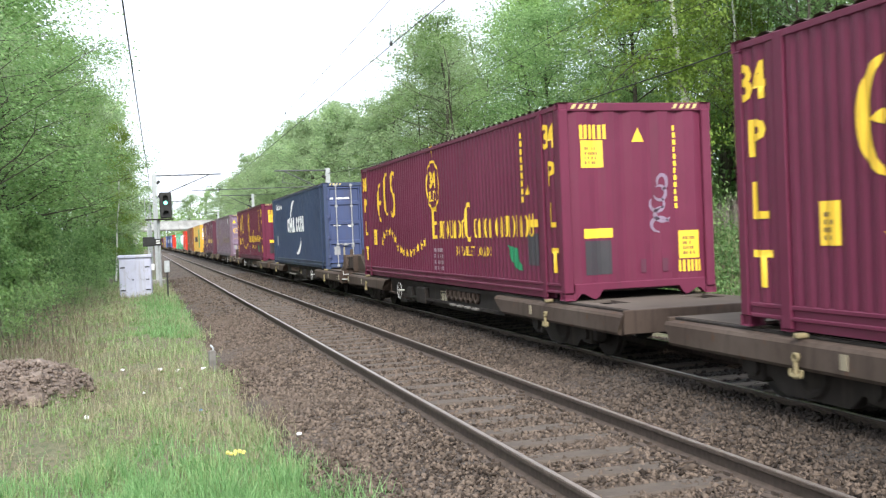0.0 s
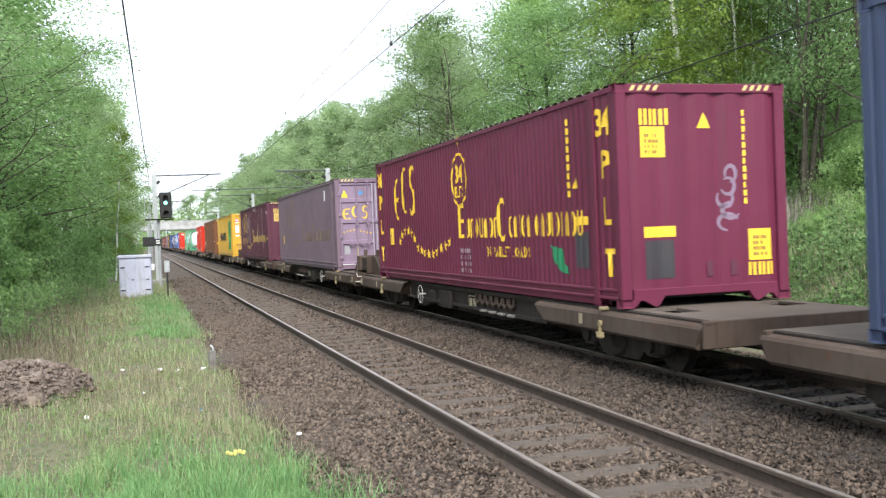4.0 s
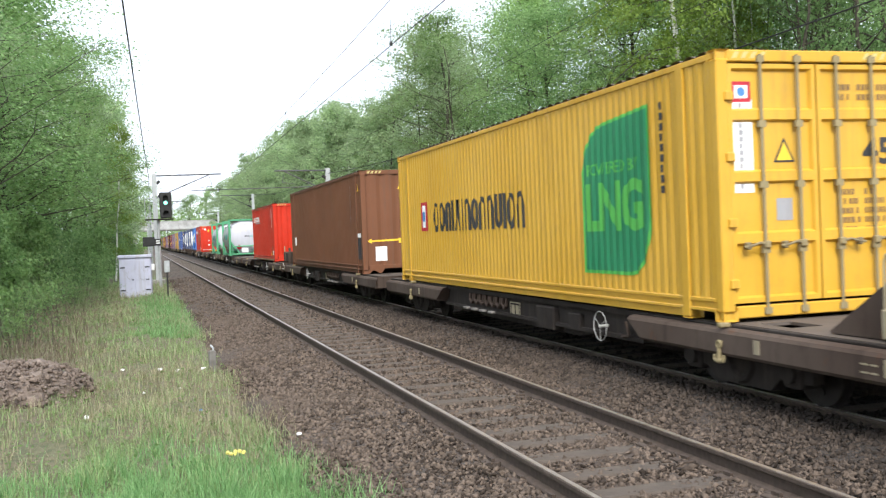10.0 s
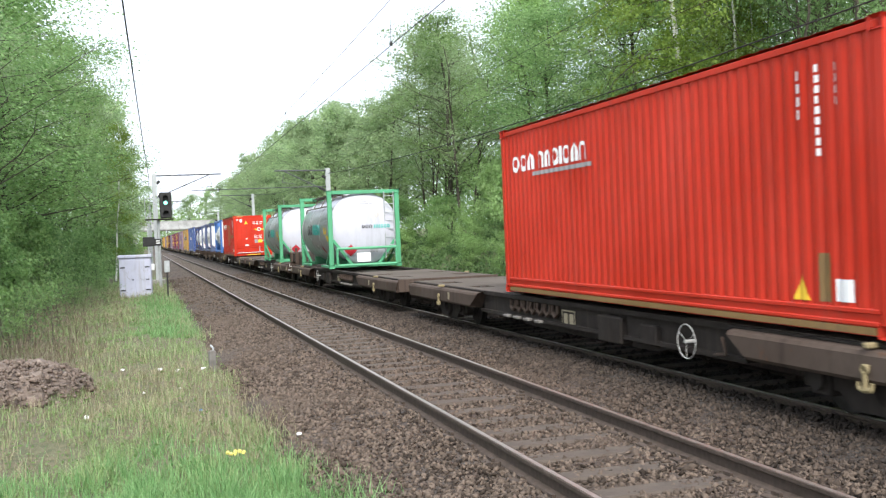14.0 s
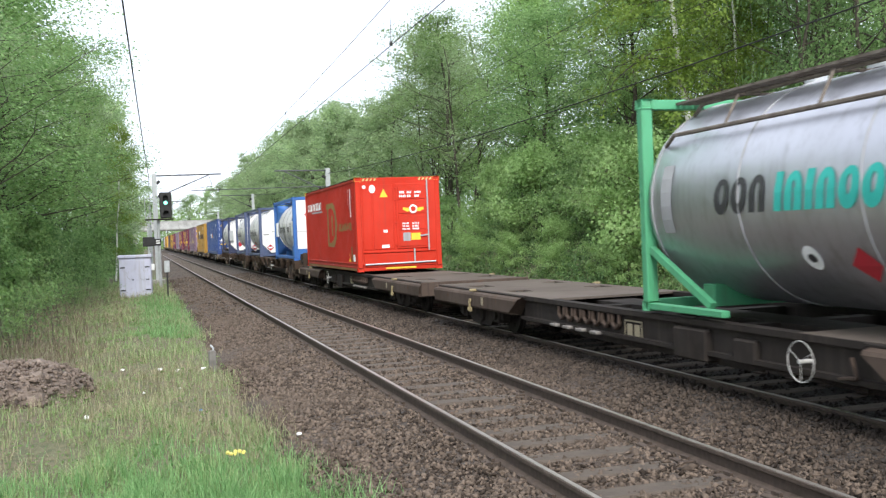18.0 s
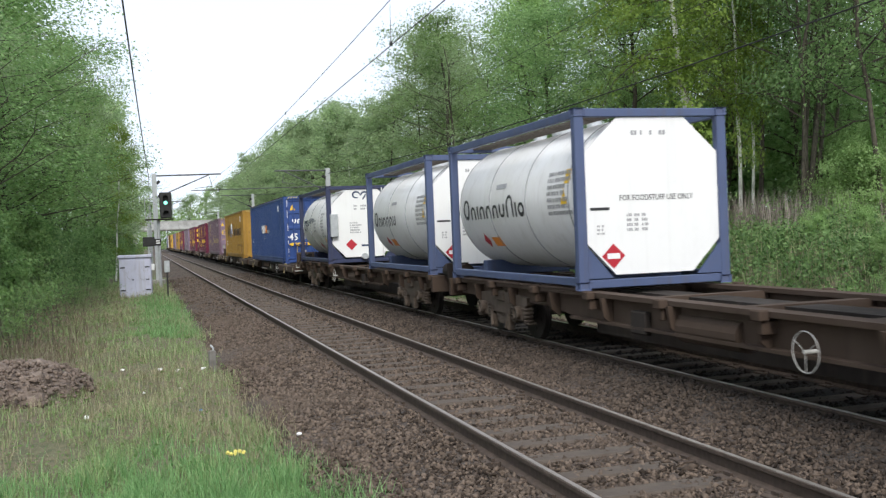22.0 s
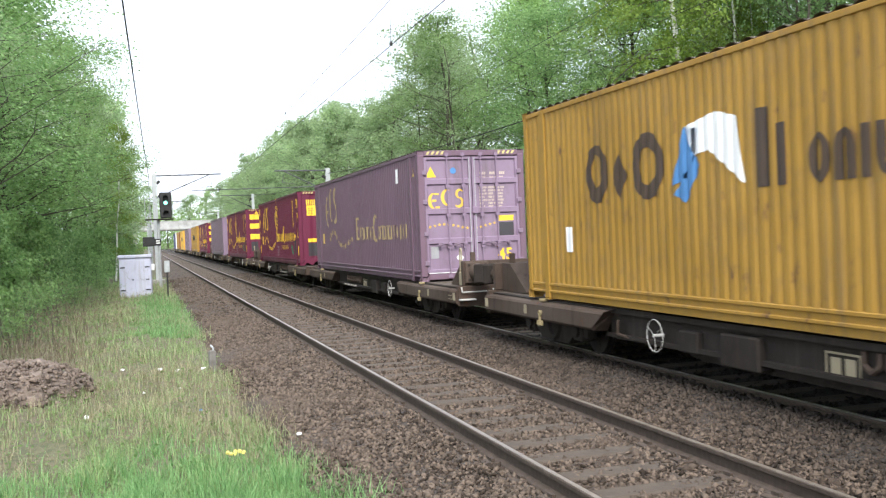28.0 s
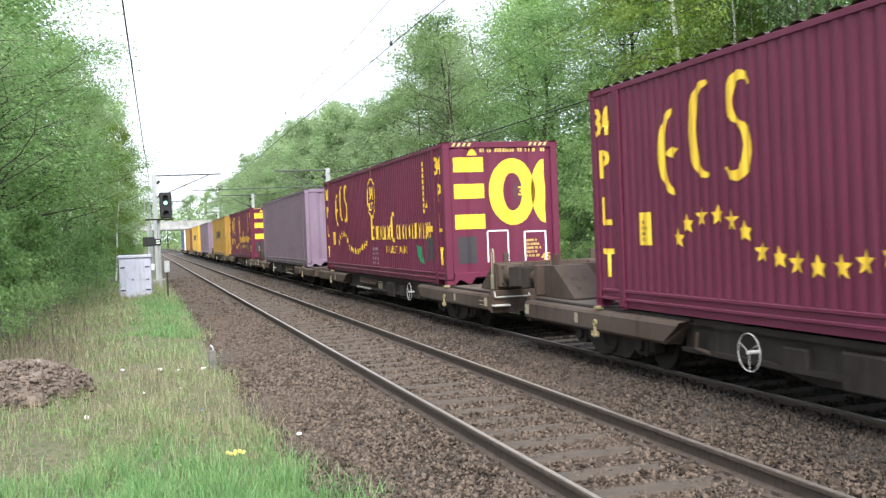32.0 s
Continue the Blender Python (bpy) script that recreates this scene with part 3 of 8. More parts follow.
def star_wave(b, mat, y0, z0, k=1.0):
    for x, y in ((0, 0.02), (0.2, 0.18), (0.5, 0.26), (0.82, 0.26), (1.08, 0.2), (1.32, 0.08), (1.6, -0.12), (1.88, -0.18), (2.15, -0.22), (2.45, -0.26), (2.78, -0.25), (3.08, -0.2), (3.4, -0.14), (3.7, -0.08), (4.0, 0.0)):
        b.on_side("star", star(bmesh.new(), k * x, k * y, k * 0.125), mat, y0, z0)


def firm_name(bm):
    """The long wordmark of the flank as plain upright shapes, 5.4 m long."""
    quad(bm, 0.0, 0.0, 0.11, 0.64)
    for z in (0.0, 0.29, 0.57):
        quad(bm, 0.11, z, 0.36 if z != 0.29 else 0.28, z + 0.07)
    strokes(bm, "unounon", 0.47, 0.0, 0.17, 0.36, 0.09, 0.055)
    arc_band(bm, 2.45, 0.3, 0.2, 0.33, 50, 310, 0.06, 0.12)
    strokes(bm, "onlonlonulolnou", 2.78, 0.0, 0.15, 0.36, 0.075, 0.05)
    return bm


def initials_small(bm, x=0.0, y=0.0, s=1.0):
    for i in range(3):
        quad(bm, x + i * 0.16 * s, y, x + (i * 0.16 + 0.05) * s, y + 0.22 * s)
        quad(bm, x + (i * 0.16 + 0.075) * s, y, x + (i * 0.16 + 0.125) * s, y + 0.22 * s)
    return bm


def triangle(bm, s=0.22):
    return poly(bm, [(0, 0), (s, 0), (s / 2, s)])


def patch(w, h):
    return quad(bmesh.new(), 0, 0, w, h)


def upright_code(bm, n, h, w=0.07):
    """A number that runs down the panel, as plain bars."""
    for i in range(n):
        quad(bm, 0, -i * h / n - h / n * 0.72, w * (0.66 if i % 3 else 0.5), -i * h / n)
    return bm


def maroon_box(letter_mat=MARK_YELLOW, paint_mat=None, label="", pallets=True, scraped=False, big_end=False):
    paint_mat = paint_mat or MAROON
    b = Box45("shipping_container", label or "maroon ribbed steel container with yellow stars and letters, on wagon", paint_mat)
    L = b.L
    b.on_side("logo_mark", script_mark(bmesh.new()), letter_mat, 12.1, 1.4, "three curved yellow shapes")
    star_wave(b, letter_mat, 11.5, 0.88)
    b.on_side("wordmark", firm_name(bmesh.new()), letter_mat, 6.85, 0.95, "yellow wordmark")
    b.on_side("placard", patch(0.26, 0.4), letter_mat, 12.42, 0.82)
    b.on_side("notice_text", bars(bmesh.new(), 0.05, 0.05, 0.16, 0.28, 4, 3, 2), MARK_OLIVE, 12.42, 0.82, skin=0.012)
    if pallets:
        for y in (0.64, L - 0.12):
            for text, z, dx in (("34", 2.28, -0.02), ("P", 1.72, 0.1), ("L", 1.1, 0.12), ("T", 0.42, 0.14)):
                b.on_side("lettering", letters(text, 0.5, 0.03, 0.85 if text == "34" else 1.05), letter_mat, y - dx, z, "yellow painted letters")
        b.on_side("lettering", letters("34 PALLET LOADS", 0.25, 0.012, 1.05), letter_mat, 5.25, 0.62, "yellow painted words")
        bm = bmesh.new()
        arc_band(bm, 0, 0, 0.46, 0.5, 0, 360, 0.05, 0.05, 28, False)
        poly(bm, [(0, 0.54), (0.09, 0.8), (0.0, 0.86), (-0.09, 0.8)])
        b.on_side("emblem", bm, letter_mat, 6.74, 2.07, "round yellow emblem")
        b.on_side("lettering", letters("34", 0.5, 0.03), letter_mat, 7.0, 2.02)
        b.on_side("lettering", letters("PLTS", 0.3, 0.02, 0.85), letter_mat, 7.02, 1.74)
        bm = poly(bmesh.new(), [(0, 0.42), (0.5, 0.36), (0.55, 0.15), (0.72, 0.0), (0.42, 0.02), (0.2, 0.14)])
        b.on_side("sticker", bm, MARK_GREEN, 2.36, 0.4, "torn dark green sticker")
        b.on_side("scuff", bars(bmesh.new(), 0, 0, 0.7, 0.5, 4, 5, 3), SCRAPE, 6.8, 0.3, "pale scuffed patch")
        b.on_side("plate", patch(0.42, 0.5), CHARCOAL, 1.42, 0.5)
        b.on_side("sticker", patch(0.42, 0.12), letter_mat, 1.42, 1.1)
        b.on_side("warning_mark", triangle(bmesh.new(), 0.2), letter_mat, 1.45, 1.62)
        b.on_side("number_strip", upright_code(bmesh.new(), 9, 1.15, 0.08), letter_mat, 1.62, 2.62)
    else:
        b.on_side("warning_mark", triangle(bmesh.new(), 0.2), MARK_WHITE, 0.5, 2.35)
        b.on_side("sticker", patch(0.42, 0.12), letter_mat, 0.62, 1.06)
        b.on_side("plate", patch(0.4, 0.5), CHARCOAL, 0.62, 0.5)
    if scraped:
        rnd = random.Random(4)
        for y, z, h in ((12.5, 0.9, 1.1), (12.62, 1.9, 0.4), (9.0, 0.3, 2.35), (8.5, 0.85, 1.4), (8.45, 0.3, 0.4), (9.75, 1.05, 0.6), (9.62, 0.95, 1.2), (9.3, 1.7, 0.6), (9.45, 2.2, 0.15), (8.1, 2.3, 0.15), (7.85, 2.35, 0.15), (10.5, 0.45, 0.4), (7.2, 1.5, 0.2), (6.5, 2.66, 0.18), (6.3, 2.66, 0.13), (6.1, 2.62, 0.18), (5.6, 2.6, 0.22), (5.4, 2.58, 0.18), (5.1, 2.5, 0.25), (4.3, 0.35, 1.7), (4.5, 1.2, 0.7), (2.36, 1.25, 1.4), (2.2, 0.7, 0.3), (3.6, 2.2, 0.3)):
            b.on_side("scrape", patch(rnd.uniform(0.07, 0.12), h), SCRAPE, y, z, "scraped streak of bare primer", skin=0.007)
    if big_end:
        bm = bmesh.new()
        for z in (1.12, 1.74, 2.28):
            quad(bm, -1.02, z, -0.38, z + 0.3)
        poly(bm, [(-0.72, 2.62), (-0.5, 2.62), (-0.61, 2.8)])
        arc_band(bm, 0.24, 1.86, 0.36, 0.54, 0, 360, 0.3, 0.3, 26, False)
        arc_band(bm, 0.95, 1.86, 0.14, 0.56, 90, 270, 0.2, 0.3, 14)
        b.on_end("logo_mark", bm, MARK_YELLOW, 0, 0, "huge yellow bars and ring")
        bm = disc(bmesh.new(), 0.5, 1.86, 0.24)
        b.on_end("emblem", bm, MAROON_DULL, 0, 0, skin=0.008)
        b.on_end("lettering", letters("34", 0.26, 0.02), MARK_YELLOW, 0.35, 1.78, skin=0.011)
        for x, z, w, h in ((-0.36, 0.42, 0.48, 0.66), (0.45, 0.42, 0.5, 0.62)):
            bm = bmesh.new()
            for q in ((x, z, x + 0.035, z + h), (x + w - 0.035, z, x + w, z + h), (x, z + h - 0.03, x + w, z + h)):
                quad(bm, *q)
            b.on_end("label_frame", bm, MARK_WHITE, 0, 0)
        b.on_end("notice_text", bars(bmesh.new(), 0.5, 0.5, 0.36, 0.4, 5, 3), MARK_PALE, 0, 0)
        b.on_end("plate", patch(0.4, 0.55), CHARCOAL, -0.98, 0.42)
        b.on_end("lettering", letters("45", 0.22, 0.02), MARK_PALE, 0.82, 0.42)
        b.on_end("number_strip", bars(bmesh.new(), -0.45, 2.68, 1.5, 0.1, 1, 1, 9, 1.0), MARK_PALE, 0, 0)
    else:
        y = MARK_YELLOW if not scraped else MARK_PALE
        b.on_end("logo_mark", initials_small(bmesh.new(), 0, 0, 0.95), y, -0.92, 2.36, "small yellow initials")
        b.on_end("placard", patch(0.36, 0.4), y, -0.91, 1.94)
        b.on_end("placard", patch(0.33, 0.42), y, 0.67, 0.54)
        b.on_end("notice_text", bars(bmesh.new(), 0.06, 0.05, 0.24, 0.28, 4, 3, 2), MARK_OLIVE, -0.91, 1.94, skin=0.013)
        b.on_end("notice_text", bars(bmesh.new(), 0.06, 0.06, 0.2, 0.3, 4, 5, 2), MARK_OLIVE, 0.67, 0.54, skin=0.013)
        b.on_end("logo_mark", initials_small(bmesh.new(), 0, 0, 0.8), y, 0.66, 0.34)
        b.on_end("warning_mark", triangle(bmesh.new(), 0.21), y, -0.08, 2.31, "yellow warning triangle")
        b.on_end("number_strip", upright_code(bmesh.new(), 12, 1.28, 0.075), y, 0.62, 2.55)
        if not scraped:
            bm = bmesh.new()
            for i in range(5):
                arc_band(bm, 0.36 + 0.05 * math.sin(i * 2.1), 1.06 + i * 0.16, 0.14 - 0.015 * i, 0.11, 20 + 60 * i, 260 + 75 * i, 0.02, 0.06, 10)
            b.on_end("scuff", bm, LILAC, 0, 0, "lilac scribbled paint marks")
            b.on_end("sticker", patch(0.46, 0.14), y, -0.9, 0.9)
            b.on_end("plate", patch(0.42, 0.5), CHARCOAL, -0.89, 0.36)
    for x in (0.0, 0.36):
        b.on_end("vent_cover", patch(0.09, 0.2), MAROON_DULL, x, 0.36, skin=0.02)
    return b.ob


def purple_box(second=False):
    b = Box45("shipping_container", "faded purple ribbed container with gold stars and lilac doors", PURPLE_RED if second else PURPLE, LILAC, doors=True)
    gold, side = MARK_PALE, MARK_DIM if second else MARK_FAINT
    b.on_side("logo_mark", script_mark(bmesh.new()), side, 11.9 if second else 11.2, 1.4, "faded gold initials")
    star_wave(b, side, 11.1, 0.99, 0.88)
    b.on_side("wordmark", firm_name(bmesh.new()), MARK_DIM if second else side, 6.9, 0.95, "faded gold wordmark")
    b.on_side("placard", patch(0.22, 0.34), MARK_PALE, 12.4, 0.85)
    b.on_side("sticker", patch(0.24, 0.34), MARK_WHITE, 2.05, 2.28, "white sticker")
    b.on_side("warning_mark", triangle(bmesh.new(), 0.2), gold, 0.55, 2.35)
    fl = 0.06
    b.on_end("warning_mark", triangle(bmesh.new(), 0.24), MARK_YELLOW, -1.06, 2.3, "yellow warning triangle", flat=fl)
    b.on_end("sticker", disc(bmesh.new(), 0, 0, 0.07), MARK_BLUE, -0.42, 2.44, flat=fl)
    bm = bmesh.new()
    arc_band(bm, 0.22, 0.16, 0.13, 0.17, 100, 262, 0.02, 0.08)
    quad(bm, 0.145, 0.14, 0.25, 0.19)
    quad(bm, 0.2, 0.29, 0.31, 0.33)
    quad(bm, 0.22, -0.01, 0.33, 0.035)
    arc_band(bm, 0.52, 0.23, 0.13, 0.17, 75, 280, 0.02, 0.08)
    arc_band(bm, 0.8, 0.3, 0.08, 0.09, 30, 265, 0.02, 0.06)
    arc_band(bm, 0.76, 0.12, 0.1, 0.1, 85, -140, 0.02, 0.07)
    b.on_end("logo_mark", bm, GOLD, -1.08, 1.62, "three curved gold shapes on the doors", flat=fl)
    for i in range(15):
        b.on_end("star", star(bmesh.new(), -1.0 + i * 0.108, 1.2 + 0.055 * math.sin(i * 0.52), 0.042), GOLD, 0, 0, flat=fl)
    b.on_end("writing_block", bars(bmesh.new(), -1.08, 0.83, 0.75, 0.07, 1, 2, 5, 1.0), DOOR_TEXT, 0, 0, flat=fl)
    b.on_end("number_strip", bars(bmesh.new(), 0.2, 2.24, 0.7, 0.2, 2, 8, 3), DOOR_TEXT, 0, 0, flat=fl)
    b.on_end("writing_block", bars(bmesh.new(), 0.18, 1.6, 0.62, 0.5, 7, 6, 3), DOOR_TEXT, 0, 0, flat=fl)
    b.on_end("sticker", patch(0.37, 0.12), MARK_YELLOW, 0.6, 1.29, flat=fl)
    b.on_end("plate", patch(0.37, 0.32), CHARCOAL if second else MAROON, 0.6, 0.94, flat=fl)
    b.on_end("lettering", letters("45", 0.36, 0.02), MARK_YELLOW, 0.57, 0.42, "yellow figures", flat=fl)
    b.on_end("plate", patch(0.18, 0.26), MARK_GREY, -1.0, 0.5, flat=fl)
    b.on_end("sticker", disc(bmesh.new(), -0.33, 0.5, 0.08, ry=0.06) if second else patch(0.3, 0.04), MARK_WHITE, 0 if second else -1.05, 0 if second else 1.5, flat=fl)
    b.on_end("seal_strip", quad(bmesh.new(), -1.08, 0.172, 1.08, 0.187), MARK_WHITE, 0, 0, "worn pale edge", flat=0.004)
    part("lock_box", box(-0.02, 0.14, -0.03, 0.03, 1.47, 1.62, 0.012), LILAC, b.ob, "lock cover over the door joint")
    for q in ((-1.13, -1.11), (-0.07, -0.05), (0.06, 0.08), (1.1, 1.12)):
        b.on_end("seal_strip", quad(bmesh.new(), q[0], 0.2, q[1], 2.72), MARK_GREY, 0, 0, flat=0.022)
    return b.ob


def slate_box():
    b = Box45("shipping_container", "slate-blue ribbed container with white block wordmark and blue doors", SLATE, NAVY, doors=True, hat=True)
    bm = bmesh.new()
    x = 0.0
    for w, k in ((0.54, "o"), (0.76, "n"), (0.66, "v"), (0.2, ""), (0.54, "o"), (0.56, "o"), (0.78, "n")):
        if k == "o":
            arc_band(bm, x + w / 2, 0.3, w / 2 - 0.09, 0.21, 35, 325, 0.17, 0.17, 20, False)
        elif k == "v":
            poly(bm, [(x, 0), (x + w, 0), (x + w * 0.62, 0.6), (x + w * 0.38, 0.6)])
        elif k:
            quad(bm, x, 0, x + w * 0.28, 0.6)
            quad(bm, x + w * 0.72, 0, x + w, 0.6)
            poly(bm, [(x + w * 0.3, 0.6), (x + w * 0.5, 0.12), (x + w * 0.7, 0.6), (x + w * 0.7, 0.36), (x + w * 0.5, -0.02), (x + w * 0.3, 0.36)])
        x += w + 0.06
    b.on_side("wordmark", bm, MARK_WHITE, 9.0, 1.32, "large white block wordmark")
    bm = bmesh.new()
    arc_band(bm, 1.3, 0.0, 1.25, 0.9, 178, 92, 0.02, 0.22, 14)
    b.on_side("swoosh", bm, MARK_WHITE, 8.1, 1.68, "white curved stroke")
    bm = bmesh.new()
    arc_band(bm, 0.0, 0.6, 1.35, 0.75, -92, -8, 0.02, 0.22, 14)
    b.on_side("swoosh", bm, MARK_WHITE, 6.7, 0.62)
    b.on_side("wordmark", strokes(bmesh.new(), "NonVnulnn", 0, 0, 0.16, 0.19, 0.05, 0.06, 1.4), MARK_WHITE, 12.5, 2.36, "small white wordmark")
    b.on_side("placard", patch(0.28, 0.42), MARK_GREY, 12.4, 0.78)
    b.on_side("streak", patch(0.05, 2.2), OCHRE, 0.86, 0.4, "thin rust streak")
    fl = 0.06
    b.on_end("wordmark", bars(bmesh.new(), -1.06, 2.33, 0.75, 0.09, 1, 3, 3, 1.0), MARK_WHITE, 0, 0, flat=fl)
    b.on_end("number_strip", bars(bmesh.new(), 0.28, 2.28, 0.85, 0.24, 2, 9, 3), MARK_WHITE, 0, 0, flat=fl)
    b.on_end("writing_block", bars(bmesh.new(), 0.2, 1.08, 0.75, 0.56, 6, 4, 3), MARK_WHITE, 0, 0, flat=fl)
    b.on_end("sticker", patch(0.24, 0.11), MARK_WHITE, -0.93, 1.44, flat=fl)
    b.on_end("sticker", disc(bmesh.new(), 0, 0, 0.1), MARK_WHITE, -0.36, 1.48, "round white sticker", flat=fl)
    b.on_end("plate", patch(0.2, 0.28), MARK_GREY, -0.94, 0.46, flat=fl)
    return b.ob


def yellow_lng_box():
    b = Box45("shipping_container", "bright yellow ribbed container with black wordmark and green leaf panel", SUNNY, doors=True)
    b.on_side("logo", patch(0.44, 0.62), MARK_RED, 11.86, 1.12, "square flag logo")
    b.on_side("logo", patch(0.32, 0.48), MARK_WHITE, 11.8, 1.19, skin=0.012)
    b.on_side("logo", disc(bmesh.new(), 0, 0, 0.11), MARK_BLUE, 11.64, 1.43, skin=0.016)
    bm = bmesh.new()
    strokes(bm, "oonlvlnonnulon", 0, 0, 0.36, 0.6, 0.07, 0.115)
    b.on_side("wordmark", bm, MARK_BLACK, 10.9, 1.1, "black block wordmark")
    def leaf_shape(g):
        pts = [(g, g), (1.4, g)]
        pts += [(1.4 + (0.53 - g) * math.sin(a), 0.72 - (0.72 - g) * math.cos(a)) for a in (0.25, 0.5, 0.8, 1.1, 1.35, 1.57)]
        pts += [(1.93 - g, 2.08 - g)]
        pts += [(0.75 - (0.75 - g) * math.sin(a), 1.3 + (0.7 - g) * math.cos(a)) for a in (0.0, 0.3, 0.6, 0.9, 1.2, 1.45)]
        return poly(bmesh.new(), pts)
    b.on_side("leaf_rim", leaf_shape(0.0), MARK_LIME, 3.47, 0.44, "light green rim")
    b.on_side("leaf_panel", leaf_shape(0.045), MARK_GREEN, 3.47, 0.44, "dark green panel with a cut leaf outline", skin=0.0105)
    b.on_side("lettering", letters("POWERED BY", 0.22, 0.01, 1.1), MARK_LIME, 3.3, 1.76, "light green words", skin=0.013)
    b.on_side("lettering", letters("LNG", 0.85, 0.04, 0.98), MARK_LIME, 3.36, 1.04, "light green letters", skin=0.013)
    b.on_side("number_strip", upright_code(bmesh.new(), 9, 1.1, 0.07), MARK_BLACK, 1.25, 2.5)
    fl = 0.06
    b.on_end("plate", patch(0.26, 1.0), MARK_WHITE, -1.05, 1.37, "white strip with upright writing", flat=fl)
    b.on_end("logo", patch(0.24, 0.22), MARK_RED, -1.04, 2.34, flat=fl - 0.002)
    b.on_end("logo", patch(0.16, 0.14), MARK_WHITE, -1.0, 2.38, flat=fl - 0.004)
    b.on_end("logo", disc(bmesh.new(), 0, 0, 0.05), MARK_BLUE, -0.92, 2.45, flat=fl - 0.006)
    b.on_end("writing_block", upright_code(bmesh.new(), 13, 0.94, 0.08), MARK_GREY, -0.96, 2.33, flat=fl - 0.004)
    b.on_end("warning_mark", triangle(bmesh.new(), 0.27), MARK_BLACK, -0.54, 1.69, flat=fl)
    b.on_end("warning_mark", triangle(bmesh.new(), 0.2), MARK_YELLOW, -0.505, 1.71, flat=fl - 0.003)
    b.on_end("plate", patch(0.2, 0.24), MARK_GREY, -0.52, 1.06, flat=fl)
    b.on_end("lettering", letters("45", 0.4, 0.03), MARK_BLACK, 0.62, 1.66, "black figures", flat=fl)
    b.on_end("number_strip", bars(bmesh.new(), 0.3, 2.36, 0.78, 0.22, 2, 5, 3), MARK_OLIVE, 0, 0, flat=fl)
    b.on_end("writing_block", bars(bmesh.new(), 0.27, 0.9, 0.7, 0.52, 5, 7, 2), MARK_OLIVE, 0, 0, flat=fl)
    b.on_end("sticker", patch(0.42, 0.1), MARK_WHITE, -0.72, 0.84, flat=fl)
    for q in ((-1.13, -1.11), (1.09, 1.11)):
        b.on_end("seal_strip", quad(bmesh.new(), q[0], 0.2, q[1], 2.72), MARK_GREY, 0, 0, flat=0.022)
    return b.ob


def brown_box():
    b = Box45("shipping_container", "plain red-brown ribbed container with yellow arrow on its end", BROWN)
    b.on_side("number_strip", upright_code(bmesh.new(), 10, 1.1, 0.06), MARK_GREY, 1.52, 2.53)
    b.on_side("warning_mark", triangle(bmesh.new(), 0.22), MARK_YELLOW, 0.55, 2.33)
    b.on_side("sticker", patch(0.46, 0.32), MARK_WHITE, 12.98, 0.78, "white sticker")
    b.on_side("sticker", patch(0.36, 0.12), MARK_WHITE, 0.66, 1.02)
    b.on_side("plate", patch(0.36, 0.6), CHARCOAL, 0.66, 0.4)
    bm = poly(bmesh.new(), [(-1.1, 0.91), (-0.98, 0.84), (-0.98, 0.88), (0.98, 0.93), (0.98, 0.89), (1.08, 0.95), (0.98, 1.02), (0.98, 0.98), (-0.98, 0.93), (-0.98, 0.98)])
    b.on_end("width_arrow", bm, MARK_YELLOW, 0, 0, "yellow double arrow")
    b.on_end("sticker", patch(0.32, 0.14), MARK_YELLOW, -0.19, 0.83, skin=0.008)
    for x, z in ((-0.88, 0.35), (0.51, 0.37)):
        b.on_end("sticker", patch(0.33, 0.4), MARK_WHITE, x, z, "white notice with red lines")
        b.on_end("notice_text", bars(bmesh.new(), x + 0.06, z + 0.05, 0.2, 0.3, 5, 3), MARK_RED, 0, 0, skin=0.008)
    b.on_end("warning_mark", triangle(bmesh.new(), 0.2), MARK_YELLOW, -0.18, 2.35)
    b.on_end("number_strip", upright_code(bmesh.new(), 11, 1.27, 0.08), MARK_WHITE, 0.55, 2.57)
    return b.ob


